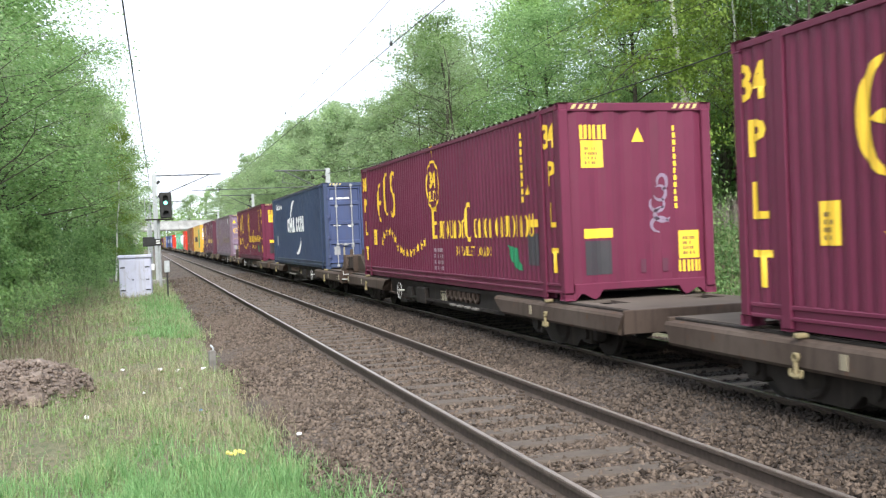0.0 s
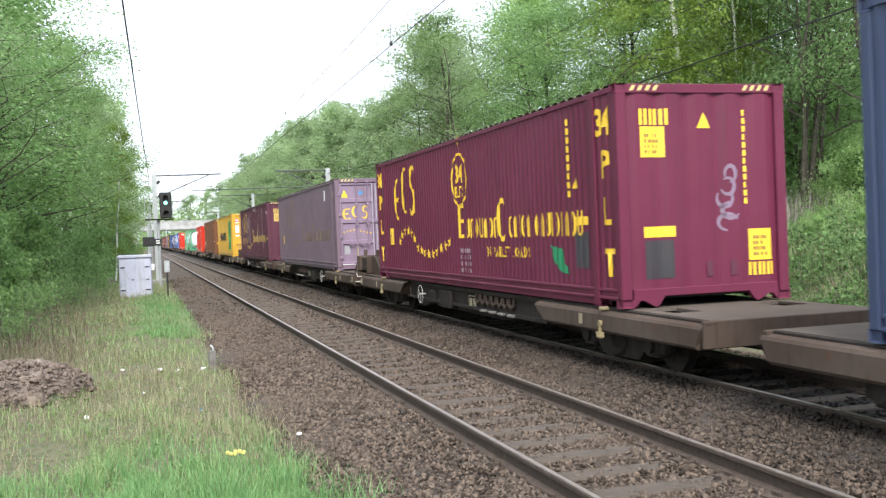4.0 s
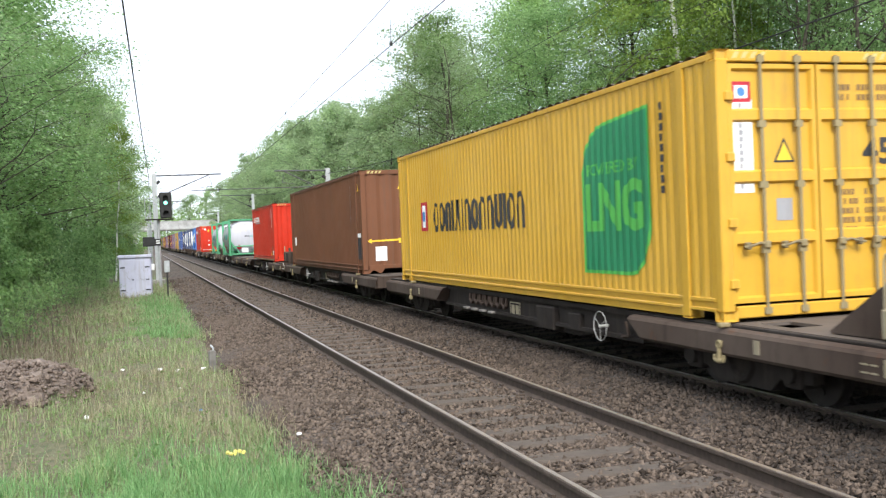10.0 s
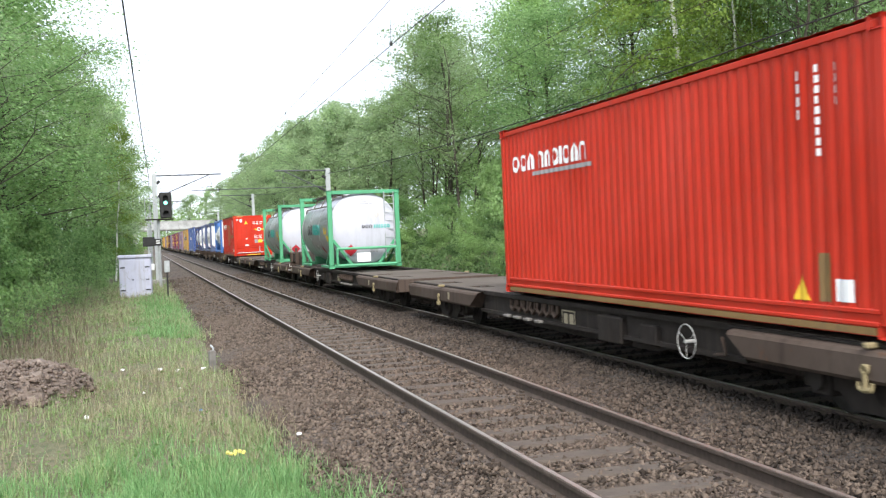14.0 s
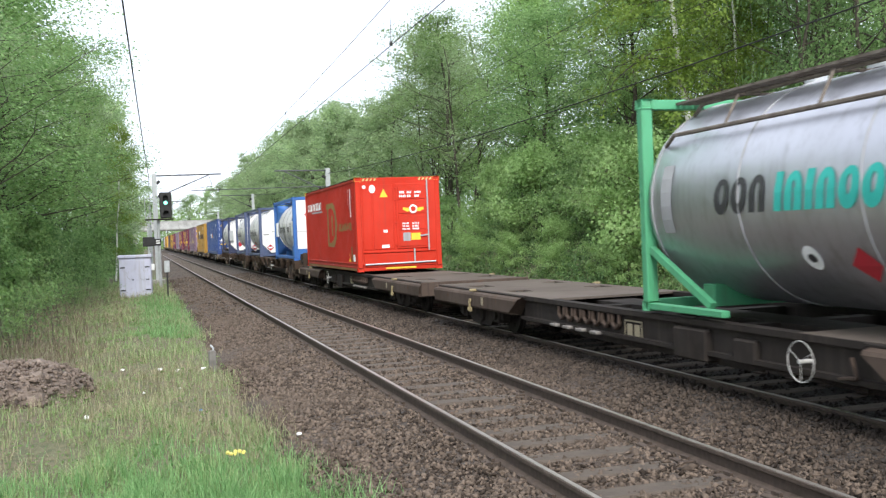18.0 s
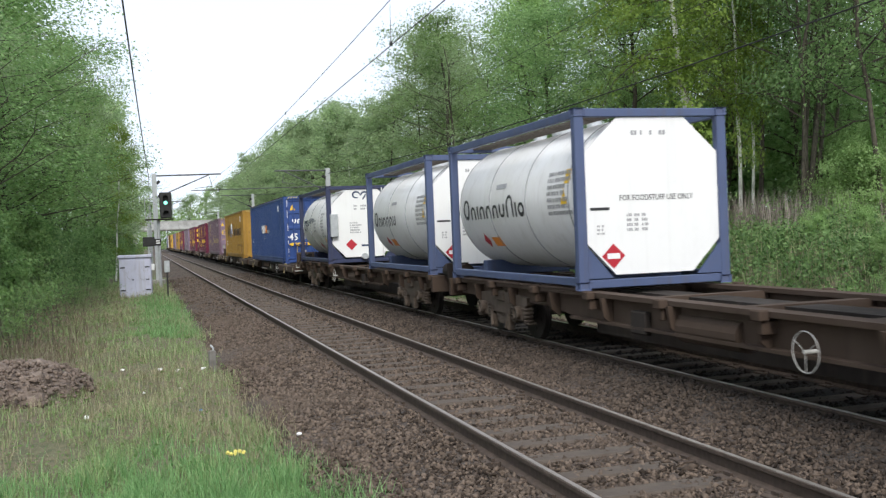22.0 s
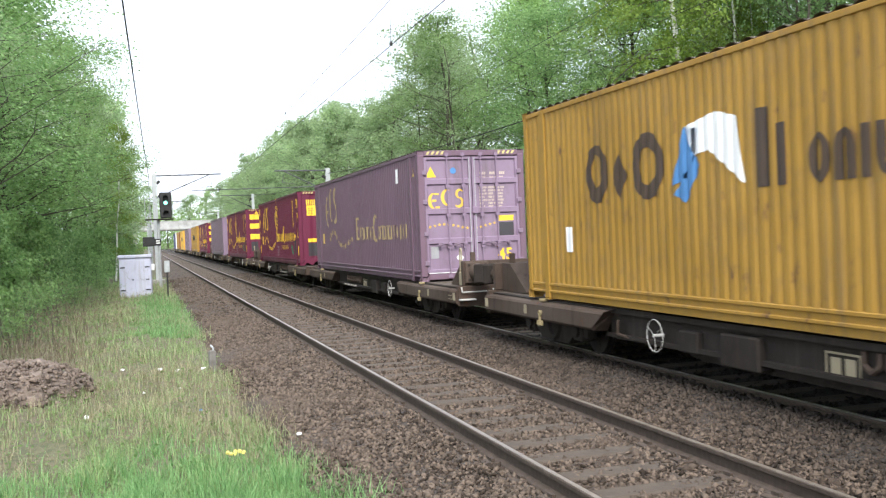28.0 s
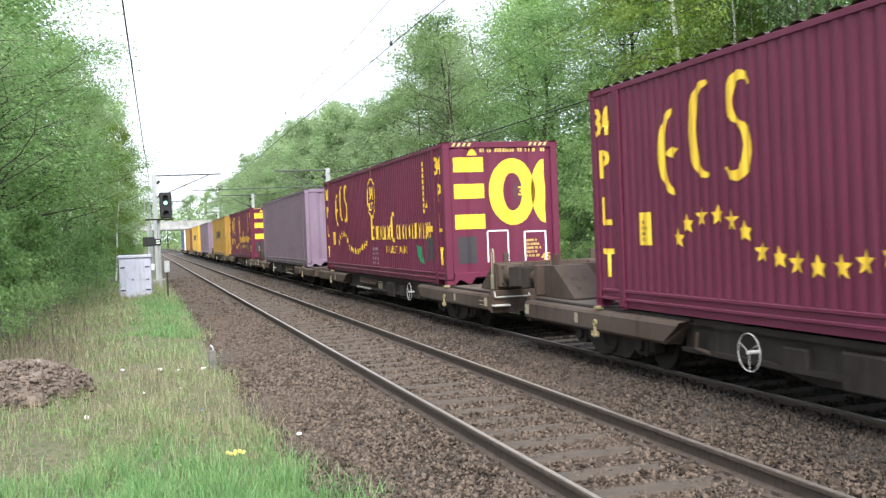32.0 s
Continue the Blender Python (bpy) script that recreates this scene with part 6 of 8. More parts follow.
def platform(parent, turn, brake_y):
    """One half of the twin wagon; its outer end at y = 0, its inner end at y = 17.8."""
    def add(name, key, build, mat, label="", m=Matrix.Identity(4)):
        return part(name, cached(("platform", key), lambda: mesh_of(name, build(), mat)), mat, parent, label, turn @ m)
    mirror = Matrix.Diagonal((-1, 1, 1, 1))
    for m in (Matrix.Identity(4), mirror):
        add("side_sill", "outer_sill", lambda: sill(0.0, 4.75, 0.0, 0.32), WAGON, "grimy brown folded side beam", m)
        add("side_sill", "inner_sill", lambda: sill(12.95, 17.8, 0.36, 0.12), WAGON, "", m)
        add("edge_strip", "edge_outer", lambda: box(1.14, 1.2, 0.15, 4.85, 0.735, 0.764, 0.006), WAGON_DARK, "", m)
        add("edge_strip", "edge_inner", lambda: box(1.14, 1.2, 12.9, 17.78, 0.735, 0.764, 0.006), WAGON_DARK, "", m)
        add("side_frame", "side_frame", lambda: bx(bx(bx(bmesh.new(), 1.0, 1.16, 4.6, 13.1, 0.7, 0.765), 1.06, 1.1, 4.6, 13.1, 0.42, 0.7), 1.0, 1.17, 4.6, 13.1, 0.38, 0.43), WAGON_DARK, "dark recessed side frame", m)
        add("fish_belly", "belly", lambda: prism(bmesh.new(), [(5.9, 0.4), (6.8, 0.27), (11.0, 0.27), (11.9, 0.4)], 0, 0.98, 1.03), WAGON_DARK, "", m)
        for k in range(7):
            add("lashing_loop", "loop", lambda: rods([(1.13, -0.1, 0.68), (1.14, -0.1, 0.56), (1.14, 0.0, 0.5), (1.14, 0.1, 0.56), (1.13, 0.1, 0.68)], 0.03), WAGON, "", m @ pose(0, 9.69 + k * 0.3, 0))
        for k in range(4):
            add("step_plate", "step", lambda: box(1.05, 1.25, -0.11, 0.11, 0.38, 0.425, 0.01), STEP_GREY, "worn grey step", m @ pose(0, 10.2 + k * 0.47, 0))
        add("equipment_box", "kit", lambda: box(1.0, 1.2, 7.4, 8.1, 0.3, 0.66, 0.02), WAGON_DARK, "", m)
        add("valve_box", "valve", lambda: box(1.0, 1.18, 6.5, 6.9, 0.36, 0.62, 0.02), WAGON_DARK, "", m)
        add("plate", "plate", lambda: box(1.085, 1.1, 9.01, 9.53, 0.35, 0.65), WAGON_DARK, "", m)
        add("plate_outline", "plate_outline", plate_frame, GRIMY_CREAM, "", m)
        for y in (9.17, 9.37):
            add("plate_block", "plate_block", lambda: box(1.1, 1.105, -0.07, 0.07, 0.42, 0.58), GRIMY_CREAM, "", m @ pose(0, y, 0))
        part("brake_wheel", cached("bwheel", spoked_wheel), CREAM, parent, "white spoked brake wheel", turn @ m @ pose(1.27, brake_y, 0.52, 0, 0, 180))
        add("brake_rod", "brod", lambda: rods([(1.2, 5.0, 0.62), (1.19, 4.95, 0.44), (1.15, 5.25, 0.4)], 0.02), WAGON, "", m)
        for y in (2.62, 15.32):
            add("lashing_hook", "hook", lambda: lashing_anchor(), OLD_YELLOW, "worn yellow lashing hook", m @ pose(0, y, 0))
            add("spigot", "dspigot", lambda: box(1.2, 1.33, -0.04, 0.04, 0.74, 0.79, 0.012), OLD_YELLOW, "", m @ pose(0, y, 0))
            add("marker_patch", "mpatch", lambda: box(1.312, 1.319, -0.05, 0.05, 0.52, 0.66), GRIMY_CREAM, "", m @ pose(0, y - 0.65, 0))
        add("gusset", "gusset", lambda: prism(bmesh.new(), [(0.1, 0.78), (0.1, 1.27), (0.5, 1.27), (1.25, 0.8), (1.25, 0.78)], 0, 0.42, 1.0), WAGON, "sloping steel gusset", m)
        add("buffer", "buffer", buffer_casing, WAGON, "greasy steel buffer", m)
        add("buffer_head", "bhead", lambda: box(0.62, 1.12, -0.63, -0.585, 0.87, 1.23, 0.02), WAGON_DARK, "", m)
        for x in (0.7, 1.04):
            for z in (0.92, 1.2):
                add("bolt", "bbolt", lambda: rod(bmesh.new(), (0, 0, 0), (0, -0.025, 0), 0.026, 6), WAGON_DARK, "", m @ pose(x, -0.075, z))
        add("grab_rail", "grab", lambda: rods([(1.2, -0.05, 0.78), (1.2, -0.1, 0.68), (0.55, -0.1, 0.68), (0.55, -0.05, 0.72)], 0.014), GRIMY_WHITE, "white grab rail", m)
        add("step", "wstep", lambda: box(0.94, 1.26, -0.18, -0.03, 0.515, 0.55, 0.012), GRIMY_WHITE, "white shunter step", m)
        add("end_marker", "emark", lambda: box(1.314, 1.322, 0.03, 0.17, 0.52, 0.67), GRIMY_CREAM, "", m)
        add("marker_socket", "socket", lambda: box(0.8, 0.9, 0.2, 0.26, 1.26, 1.45, 0.008), WAGON, "", m)
    for y in (0.3, 0.42):
        add("end_bar", "ebar", lambda: bx(bx(bmesh.new(), 1.314, 1.32, -0.045, 0.045, 0.53, 0.545), 1.314, 1.32, -0.045, 0.045, 0.6, 0.615), GRIMY_CREAM, "", pose(-2.634, y, 0))
    add("handrail", "handrail", lambda: rods([(-1.05, 0.34, 0.8), (-1.05, 0.34, 1.46), (-1.05, 0.37, 1.52), (-1.05, 0.42, 1.52), (-1.05, 0.45, 1.46), (-1.05, 0.45, 0.8)], 0.015), GRIMY_CREAM, "pale looped handrail")
    add("rail_bracket", "rbracket", lambda: box(-1.075, -1.035, 0.31, 0.48, 0.79, 1.05, 0.01), GRIMY_CREAM, "pale rail bracket")
    add("end_plate", "headstock", lambda: bx(bx(bmesh.new(), -1.26, 1.26, -0.04, 0.1, 0.4, 0.8, 0.01), -1.14, 1.14, 0.0, 0.12, 0.8, 1.28, 0.01), WAGON, "grimy steel headstock")
    add("inner_end_plate", "inner_end", lambda: box(-1.27, 1.27, 17.74, 17.8, 0.46, 0.77, 0.01), WAGON, "flat inner end plate")
    add("coupling", "coupling", lambda: rod(bx(bmesh.new(), -0.07, 0.07, -0.45, 0.0, 0.85, 1.05, 0.02), (-0.05, -0.4, 0.9), (0.0, -0.42, 0.6), 0.04, 8), WAGON_DARK, "hanging screw coupling")
    add("draw_bar", "draw_bar", lambda: box(-0.1, 0.1, 17.8, 18.3, 0.45, 0.6), WAGON_DARK)
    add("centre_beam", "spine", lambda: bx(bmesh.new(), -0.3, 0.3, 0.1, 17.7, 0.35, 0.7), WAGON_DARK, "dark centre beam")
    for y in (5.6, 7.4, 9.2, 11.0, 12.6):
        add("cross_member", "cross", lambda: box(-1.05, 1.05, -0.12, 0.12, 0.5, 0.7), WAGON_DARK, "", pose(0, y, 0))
    holes = [(-0.95, -0.57, 1.9, 2.45), (0.57, 0.95, 1.9, 2.45), (-0.95, -0.57, 3.6, 4.2), (0.57, 0.95, 3.6, 4.2)]
    add("deck_plate", "deck_outer", lambda: deck_plate(1.14, 0.15, 5.8, 0.735, 0.77, holes), WOOD_DECK, "dirty steel deck plate with openings")
    holes = [(-0.95, -0.57, 13.95, 14.5), (0.57, 0.95, 13.95, 14.5), (-0.95, -0.57, 16.0, 16.65), (0.57, 0.95, 16.0, 16.65)]
    add("deck_plate", "deck_inner", lambda: deck_plate(1.14, 11.95, 17.78, 0.735, 0.77, holes), WOOD_DECK)
    for y in (2.6, 15.4):
        b = bogie(parent, 0, 0.365)
        b.matrix_basis = turn @ pose(0, y, 0)


WHEEL_WHITE = paint("old_white_paint", (0.42, 0.41, 0.39), wear=0.4, rough=0.6, dirt=(0.2, 0.17, 0.14))
OLD_YELLOW = paint("old_yellow_paint", (0.25, 0.2, 0.1), wear=0.8, rough=0.75)


def twin_wagon():
    ob = empty("container_wagon", "grimy brown low-deck twin container wagon on the rails", "railway wagon", group="wagons of the train")
    platform(ob, Matrix.Identity(4), 5.62)
    platform(ob, Matrix.Translation((0, 36.7, 0)) @ pose(0, 0, 0, 0, 0, 180), 6.1)
    return ob


def flat_wagon(parent=None):
    """A sixty foot bogie flat, 18.9 m long."""
    ob = empty("flat_wagon", "rust-brown bogie flat wagon with an open frame, on the rails", "railway wagon", group="wagons of the train")
    L = 18.9
    mirror = Matrix.Diagonal((-1, 1, 1, 1))
    for m in (Matrix.Identity(4), mirror):
        part("side_girder", cached(("flat", "girder"), lambda: mesh_of("side_girder", bx(bx(prism(bmesh.new(), [(0.0, 0.9), (0.0, 0.64), (4.6, 0.64), (5.6, 0.54), (13.3, 0.54), (14.3, 0.64), (L, 0.64), (L, 0.9)], 0, 0.98, 1.02), 0.9, 1.14, 0, L, 0.88, 0.94), 0.92, 1.12, 5.6, 13.3, 0.52, 0.56), WAGON_RUST)), WAGON_RUST, ob, "rusty side girder", m)
        for k in range(10):
            part("spigot", cached(("flat", "spigot"), lambda: mesh_of("spigot", bx(box(1.14, 1.26, -0.09, 0.09, 0.84, 0.96, 0.015), 1.02, 1.2, -0.05, 0.05, 0.7, 0.84, 0.01), WAGON_RUST)), WAGON_RUST, ob, "", m @ pose(0, 0.35 + k * 2.02, 0))
            part("bracket", cached(("flat", "bracket"), lambda: mesh_of("bracket", prism(bmesh.new(), [(1.02, 0.88), (1.2, 0.88), (1.16, 0.62), (1.02, 0.5)], 1, -0.03, 0.03), WAGON_RUST)), WAGON_RUST, ob, "", m @ pose(0, 1.3 + k * 1.8, 0))
        part("air_tank", cached(("flat", "tank"), lambda: mesh_of("air_tank", rod(bmesh.new(), (0.93, 9.0, 0.62), (0.93, 10.3, 0.62), 0.19, 18), WAGON_RUST)), WAGON_RUST, ob, "rusty air reservoir", m)
        part("brake_wheel", cached("bwheel", spoked_wheel), CREAM, ob, "white spoked brake wheel", m @ pose(1.28, 7.6, 0.62, 0, 0, 180))
        part("brake_box", cached(("flat", "box"), lambda: mesh_of("brake_box", box(1.02, 1.12, 11.0, 11.4, 0.46, 0.76, 0.02), WAGON_DARK)), WAGON_RUST, ob, "", m)
        for y0, s in ((0, -1), (L, 1)):
            part("buffer", cached(("flat", "buffer", s), lambda: mesh_of("buffer", bx(rod(rod(bmesh.new(), (0.87, y0, 1.05), (0.87, y0 + s * 0.35, 1.05), 0.16, 16), (0.87, y0 + s * 0.3, 1.05), (0.87, y0 + s * 0.58, 1.05), 0.11, 14), 0.64, 1.1, *sorted((y0 + s * 0.56, y0 + s * 0.6)), 0.88, 1.22, 0.01), WAGON_DARK)), WAGON_DARK, ob, "steel buffer", m)
    for y in (0.06, L - 0.06):
        part("headstock", cached(("flat", "head"), lambda: mesh_of("headstock", box(-1.26, 1.26, -0.06, 0.06, 0.6, 0.94, 0.01), WAGON_RUST)), WAGON_RUST, ob, "", pose(0, y, 0))
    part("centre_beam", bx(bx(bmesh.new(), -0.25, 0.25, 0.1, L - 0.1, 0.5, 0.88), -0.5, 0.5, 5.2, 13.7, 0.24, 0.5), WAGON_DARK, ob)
    for k in range(9):
        part("cross_member", cached(("flat", "cross"), lambda: mesh_of("cross_member", box(-1.0, 1.0, -0.1, 0.1, 0.72, 0.9), WAGON_RUST)), WAGON_RUST, ob, "", pose(0, 1.2 + k * 2.06, 0))
    for y in (2.5, L - 2.5):
        b = bogie(ob, y, 0.46, 1.8, True)
    return ob


# ---- the train: what stands where along it ----
FAR_TRACK, NEAR_TRACK = 7.105, 3.67
TRAIN = []


def load(ob, s, z, turn=0):
    ob.matrix_basis = pose(FAR_TRACK, s, z, 0, 0, turn)
    TRAIN.append((ob, s, z, turn))
    return ob


def duplicate(ob):
    return copy_thing(ob, Matrix.Identity(4))


def build_train():
    deck = 0.786
    a = maroon_box()
    load(a, -4.73, deck)
    for s in (13.46, 51.53, 319.91):
        load(duplicate(a), s, deck)
    load(slate_box(), 33.28, deck)
    load(purple_box(), 71.1, deck)
    load(maroon_box(MARK_PALE, MAROON_DULL, "dull maroon ribbed container with long pale scrapes and gold letters", False, True), 89.19, deck)
    load(yellow_lng_box(), 109.18, deck)
    load(brown_box(), 127.24, deck)
    load(red_bulk_box(False), 146.77, 0.82)
    t = green_tank()
    g2 = copy_thing(t.ob, Matrix.Identity(4))
    part("rear_guard", rods([(-1.0, -0.25, 0.1), (-1.0, -0.25, 0.65), (1.0, -0.25, 0.65), (1.0, -0.25, 0.1), (-1.0, -0.25, 0.1)], 0.045, 8), GREEN_FRAME, t.ob, "green tubular guard")
    ladder(t.ob, 0.85, -0.04, 0.3, 2.5, GALV)
    part("document_box", box(-0.35, 0.1, -0.3, -0.27, 0.2, 0.5), MARK_WHITE, t.ob, "white plate")
    load(t.ob, 172.73, 0.8)
    load(g2, 185.21, 0.8)
    load(red_bulk_box(True), 208.18, 0.82)
    load(blue_tank(), 220.89, 0.955)
    load(white_tank("white tank with eight-cornered end in a grey-blue frame, on wagon", "OnlnnnuNlo", GREY_BLUE), 233.33, 0.955)
    load(white_tank("white tank with orange plate in a grey-blue frame, on wagon", "Onlnnnu", GREY_BLUE), 241.05, 0.955)
    load(white_tank("white tank with ladder and emblem in a dark blue frame", "", DEEP_BLUE, dragon=True), 253.27, 0.955)
    load(royal_box(), 263.63, deck)
    ferry = ferry_box()
    load(ferry, 281.97, deck)
    load(purple_box(True), 302.08, deck)
    load(maroon_box(label="maroon ribbed container with huge yellow initials on its end", big_end=True), 340.57, deck)
    load(far_box("faded purple ribbed container with lilac end, on low wagon", PURPLE, LILAC), 358.5, deck)
    load(maroon_box(label="maroon ribbed container with yellow initials, towards the train's tail", big_end=True), 378.5, deck)
    load(far_box("ochre-yellow ribbed container with a dark wordmark, on a low wagon", OCHRE, OCHRE, True), 396.7, deck)
    load(far_box("faded purple ribbed container, on a low wagon near the tail", PURPLE, LILAC), 416.5, deck)
    load(far_box("bright yellow ribbed container with a dark wordmark, near the tail", SUNNY, SUNNY, True), 434.7, deck)
    load(far_box("brown-yellow ribbed container, near the train's tail", OCHRE, BROWN), 454.5, deck)
    load(far_box("dark blue ribbed container with a white end, last on the train", NAVY, WHITE), 472.6, deck)
    w = twin_wagon()
    for i, s in enumerate((-7.33, 30.68, 68.5, 106.55, 144.4, 182.5, 261.0, 299.45, 337.95, 375.9, 413.9, 451.9)):
        load(w if i == 0 else duplicate(w), s, 0)
    f = flat_wagon()
    load(f, 220.65, 0)
    load(duplicate(f), 240.75 + 18.9, 0, 180)


# ---- ground ----
def ground_height(x, y):
    z = np.full_like(x, -0.34)
    left = np.clip((1.6 - x) / 1.2, 0, 1)
    z = z + left * 0.1
    z = z + np.clip((-2.5 - x) / 8.0, 0, 1) * 0.8
    r = np.clip((x - 9.8) / 4.2, 0, 1)
    z = z + r * r * (3 - 2 * r) * 1.75
    z = z + np.clip((x - 14) / 30.0, 0, 1) * 1.2
    mask = np.clip((1.0 - x) / 1.0, 0, 1) + np.clip((x - 10.5) / 1.5, 0, 1)
    bump = 0.05 * np.sin(1.7 * x + 0.6 * y) * np.cos(1.1 * y - 0.7 * x) + 0.04 * np.sin(3.1 * x - 2.3 * y)
    return z + np.clip(mask, 0, 1) * bump


def mesh_from(name, verts, faces, material, smooth=False):
    me = bpy.data.meshes.new(name)
    verts, faces = np.asarray(verts, dtype=np.float32), np.asarray(faces, dtype=np.int32)
    k = faces.shape[1]
    me.vertices.add(len(verts))
    me.vertices.foreach_set("co", verts.ravel())
    me.loops.add(faces.size)
    me.loops.foreach_set("vertex_index", faces.ravel())
    me.polygons.add(len(faces))
    me.polygons.foreach_set("loop_start", np.arange(0, faces.size, k, dtype=np.int32))
    me.update(calc_edges=True)
    if smooth:
        me.shade_smooth()
    me.materials.append(material)
    return me


def build_ground():
    gx = np.concatenate([-np.geomspace(1800, 9, 40), np.arange(-8.5, 18, 0.3), np.geomspace(18.3, 1800, 45)])
    gy = np.concatenate([-np.geomspace(600, 3, 20), np.arange(-2, 60, 0.4), np.geomspace(60.5, 3000, 70)])
    X, Y = np.meshgrid(gx, gy)
    Z = ground_height(X, Y)
    n, m = X.shape
    i = np.arange(n * m).reshape(n, m)
    f = np.stack([i[:-1, :-1], i[:-1, 1:], i[1:, 1:], i[1:, :-1]], -1).reshape(-1, 4)
    ob = new("ground", mesh_from("ground", np.stack([X, Y, Z], -1).reshape(-1, 3), f, GRASSY, True))
    tagged(ob, "rough grass and bare earth beside the railway", "ground", kind="structure")


def build_bed():
    """The ballast bed: a low bank with sloping shoulders."""
    rnd = np.random.RandomState(3)
    xs = np.array([1.0, 1.35, 1.75, 2.2, 2.6, 3.2, 3.9, 4.7, 5.1, 5.4, 5.9, 6.26, 6.46, 6.7, 7.4, 8.2, 8.8, 9.4, 10.0])
    zs = np.array([-0.42, -0.27, -0.2, -0.16, -0.14, -0.185, -0.185, -0.13, -0.14, -0.12, -0.08, -0.06, -0.14, -0.185, -0.185, -0.15, -0.2, -0.3, -0.5])
    ys = np.concatenate([np.arange(-60, 80, 0.5), np.geomspace(80.5, 900, 60)])
    X, Y = np.meshgrid(xs, ys)
    Z = np.tile(zs, (len(ys), 1)) + rnd.uniform(-0.012, 0.012, X.shape)
    X = X + np.where(X < 1.5, 0.16 * np.sin(Y * 0.9) + 0.1 * np.sin(Y * 2.3), 0)
    n, m = X.shape
    i = np.arange(n * m).reshape(n, m)
    f = np.stack([i[:-1, :-1], i[:-1, 1:], i[1:, 1:], i[1:, :-1]], -1).reshape(-1, 4)
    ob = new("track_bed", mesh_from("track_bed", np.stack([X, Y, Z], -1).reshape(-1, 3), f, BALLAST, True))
    tagged(ob, "brown-grey stone ballast bed under both tracks", "track bed", kind="structure")


def build_rails():
    pts = [(-0.035, 0.0), (0.035, 0.0), (0.036, -0.03), (0.012, -0.045), (0.01, -0.12), (0.06, -0.14), (0.07, -0.155), (-0.07, -0.155), (-0.06, -0.14), (-0.01, -0.12), (-0.012, -0.045), (-0.036, -0.03)]
    for c in (NEAR_TRACK, FAR_TRACK):
        for s in (-1, 1):
            ob = empty("rail", "steel rail, shiny on its head and rusty on its flanks", "rail", pose(c + s * 0.7525, 0, 0), "rails of the two tracks", "structure")
            part("rail_web", prism(bmesh.new(), [(x, min(z, -0.004)) for x, z in pts], 1, -60, 900), RUST, ob)
            part("rail_head", box(-0.02, 0.02, -60, 900, -0.004, 0.001), RAIL_HEAD if c == NEAR_TRACK else STEEL, ob, "worn running surface")


def build_sleepers():
    me = mesh_of("sleeper", box(-1.25, 1.25, -0.13, 0.13, -0.36, -0.148, 0.02), SLEEPER)
    plate = mesh_of("base_plate", bx(box(-0.17, 0.17, -0.09, 0.09, -0.15, -0.128, 0.006), -0.1, -0.07, -0.05, 0.05, -0.13, -0.1), RUST)
    rnd = random.Random(5)
    first = None
    for c, y0, y1 in ((NEAR_TRACK, -4.15, 130.0), (FAR_TRACK, -2.85, 60.0)):
        row = empty("sleeper_row", "row of weathered sleepers half buried in ballast", "sleepers", pose(c, 0, 0), kind="structure")
        y = y0
        while y < y1:
            s = part("sleeper", me, SLEEPER, row, m=pose(rnd.uniform(-0.02, 0.02), y, rnd.uniform(-0.022, -0.006), 0, 0, rnd.uniform(-0.5, 0.5)))
            if y < 30:
                for x in (-0.7525, 0.7525):
                    part("base_plate", plate, RUST, s, m=pose(x, 0, 0.0))
            y += 0.65


def scatter_faces(base_v, base_f, pos, scale, rng, squash=(1, 1, 1)):
    """Many small turned copies of a shape as arrays."""
    n, k = len(pos), len(base_v)
    a, b, c = rng.uniform(0, 2 * np.pi, n), rng.uniform(0, 2 * np.pi, n), rng.uniform(-1, 1, n)
    ca, sa, cb, sb = np.cos(a), np.sin(a), np.cos(b), np.sin(b)
    Rz = np.stack([np.stack([ca, -sa, 0 * a], -1), np.stack([sa, ca, 0 * a], -1), np.stack([0 * a, 0 * a, 1 + 0 * a], -1)], 1)
    Rx = np.stack([np.stack([1 + 0 * a, 0 * a, 0 * a], -1), np.stack([0 * a, cb, -sb], -1), np.stack([0 * a, sb, cb], -1)], 1)
    R = Rz @ Rx
    sh = base_v[None] * scale[:, None, None] * rng.uniform(0.4, 1.4, (n, 1, 3)) * np.asarray(squash)
    v = np.einsum("nij,nkj->nki", R, sh) + pos[:, None]
    f = (base_f[None] + (np.arange(n) * k)[:, None, None]).reshape(-1, base_f.shape[1])
    return v.reshape(-1, 3), f


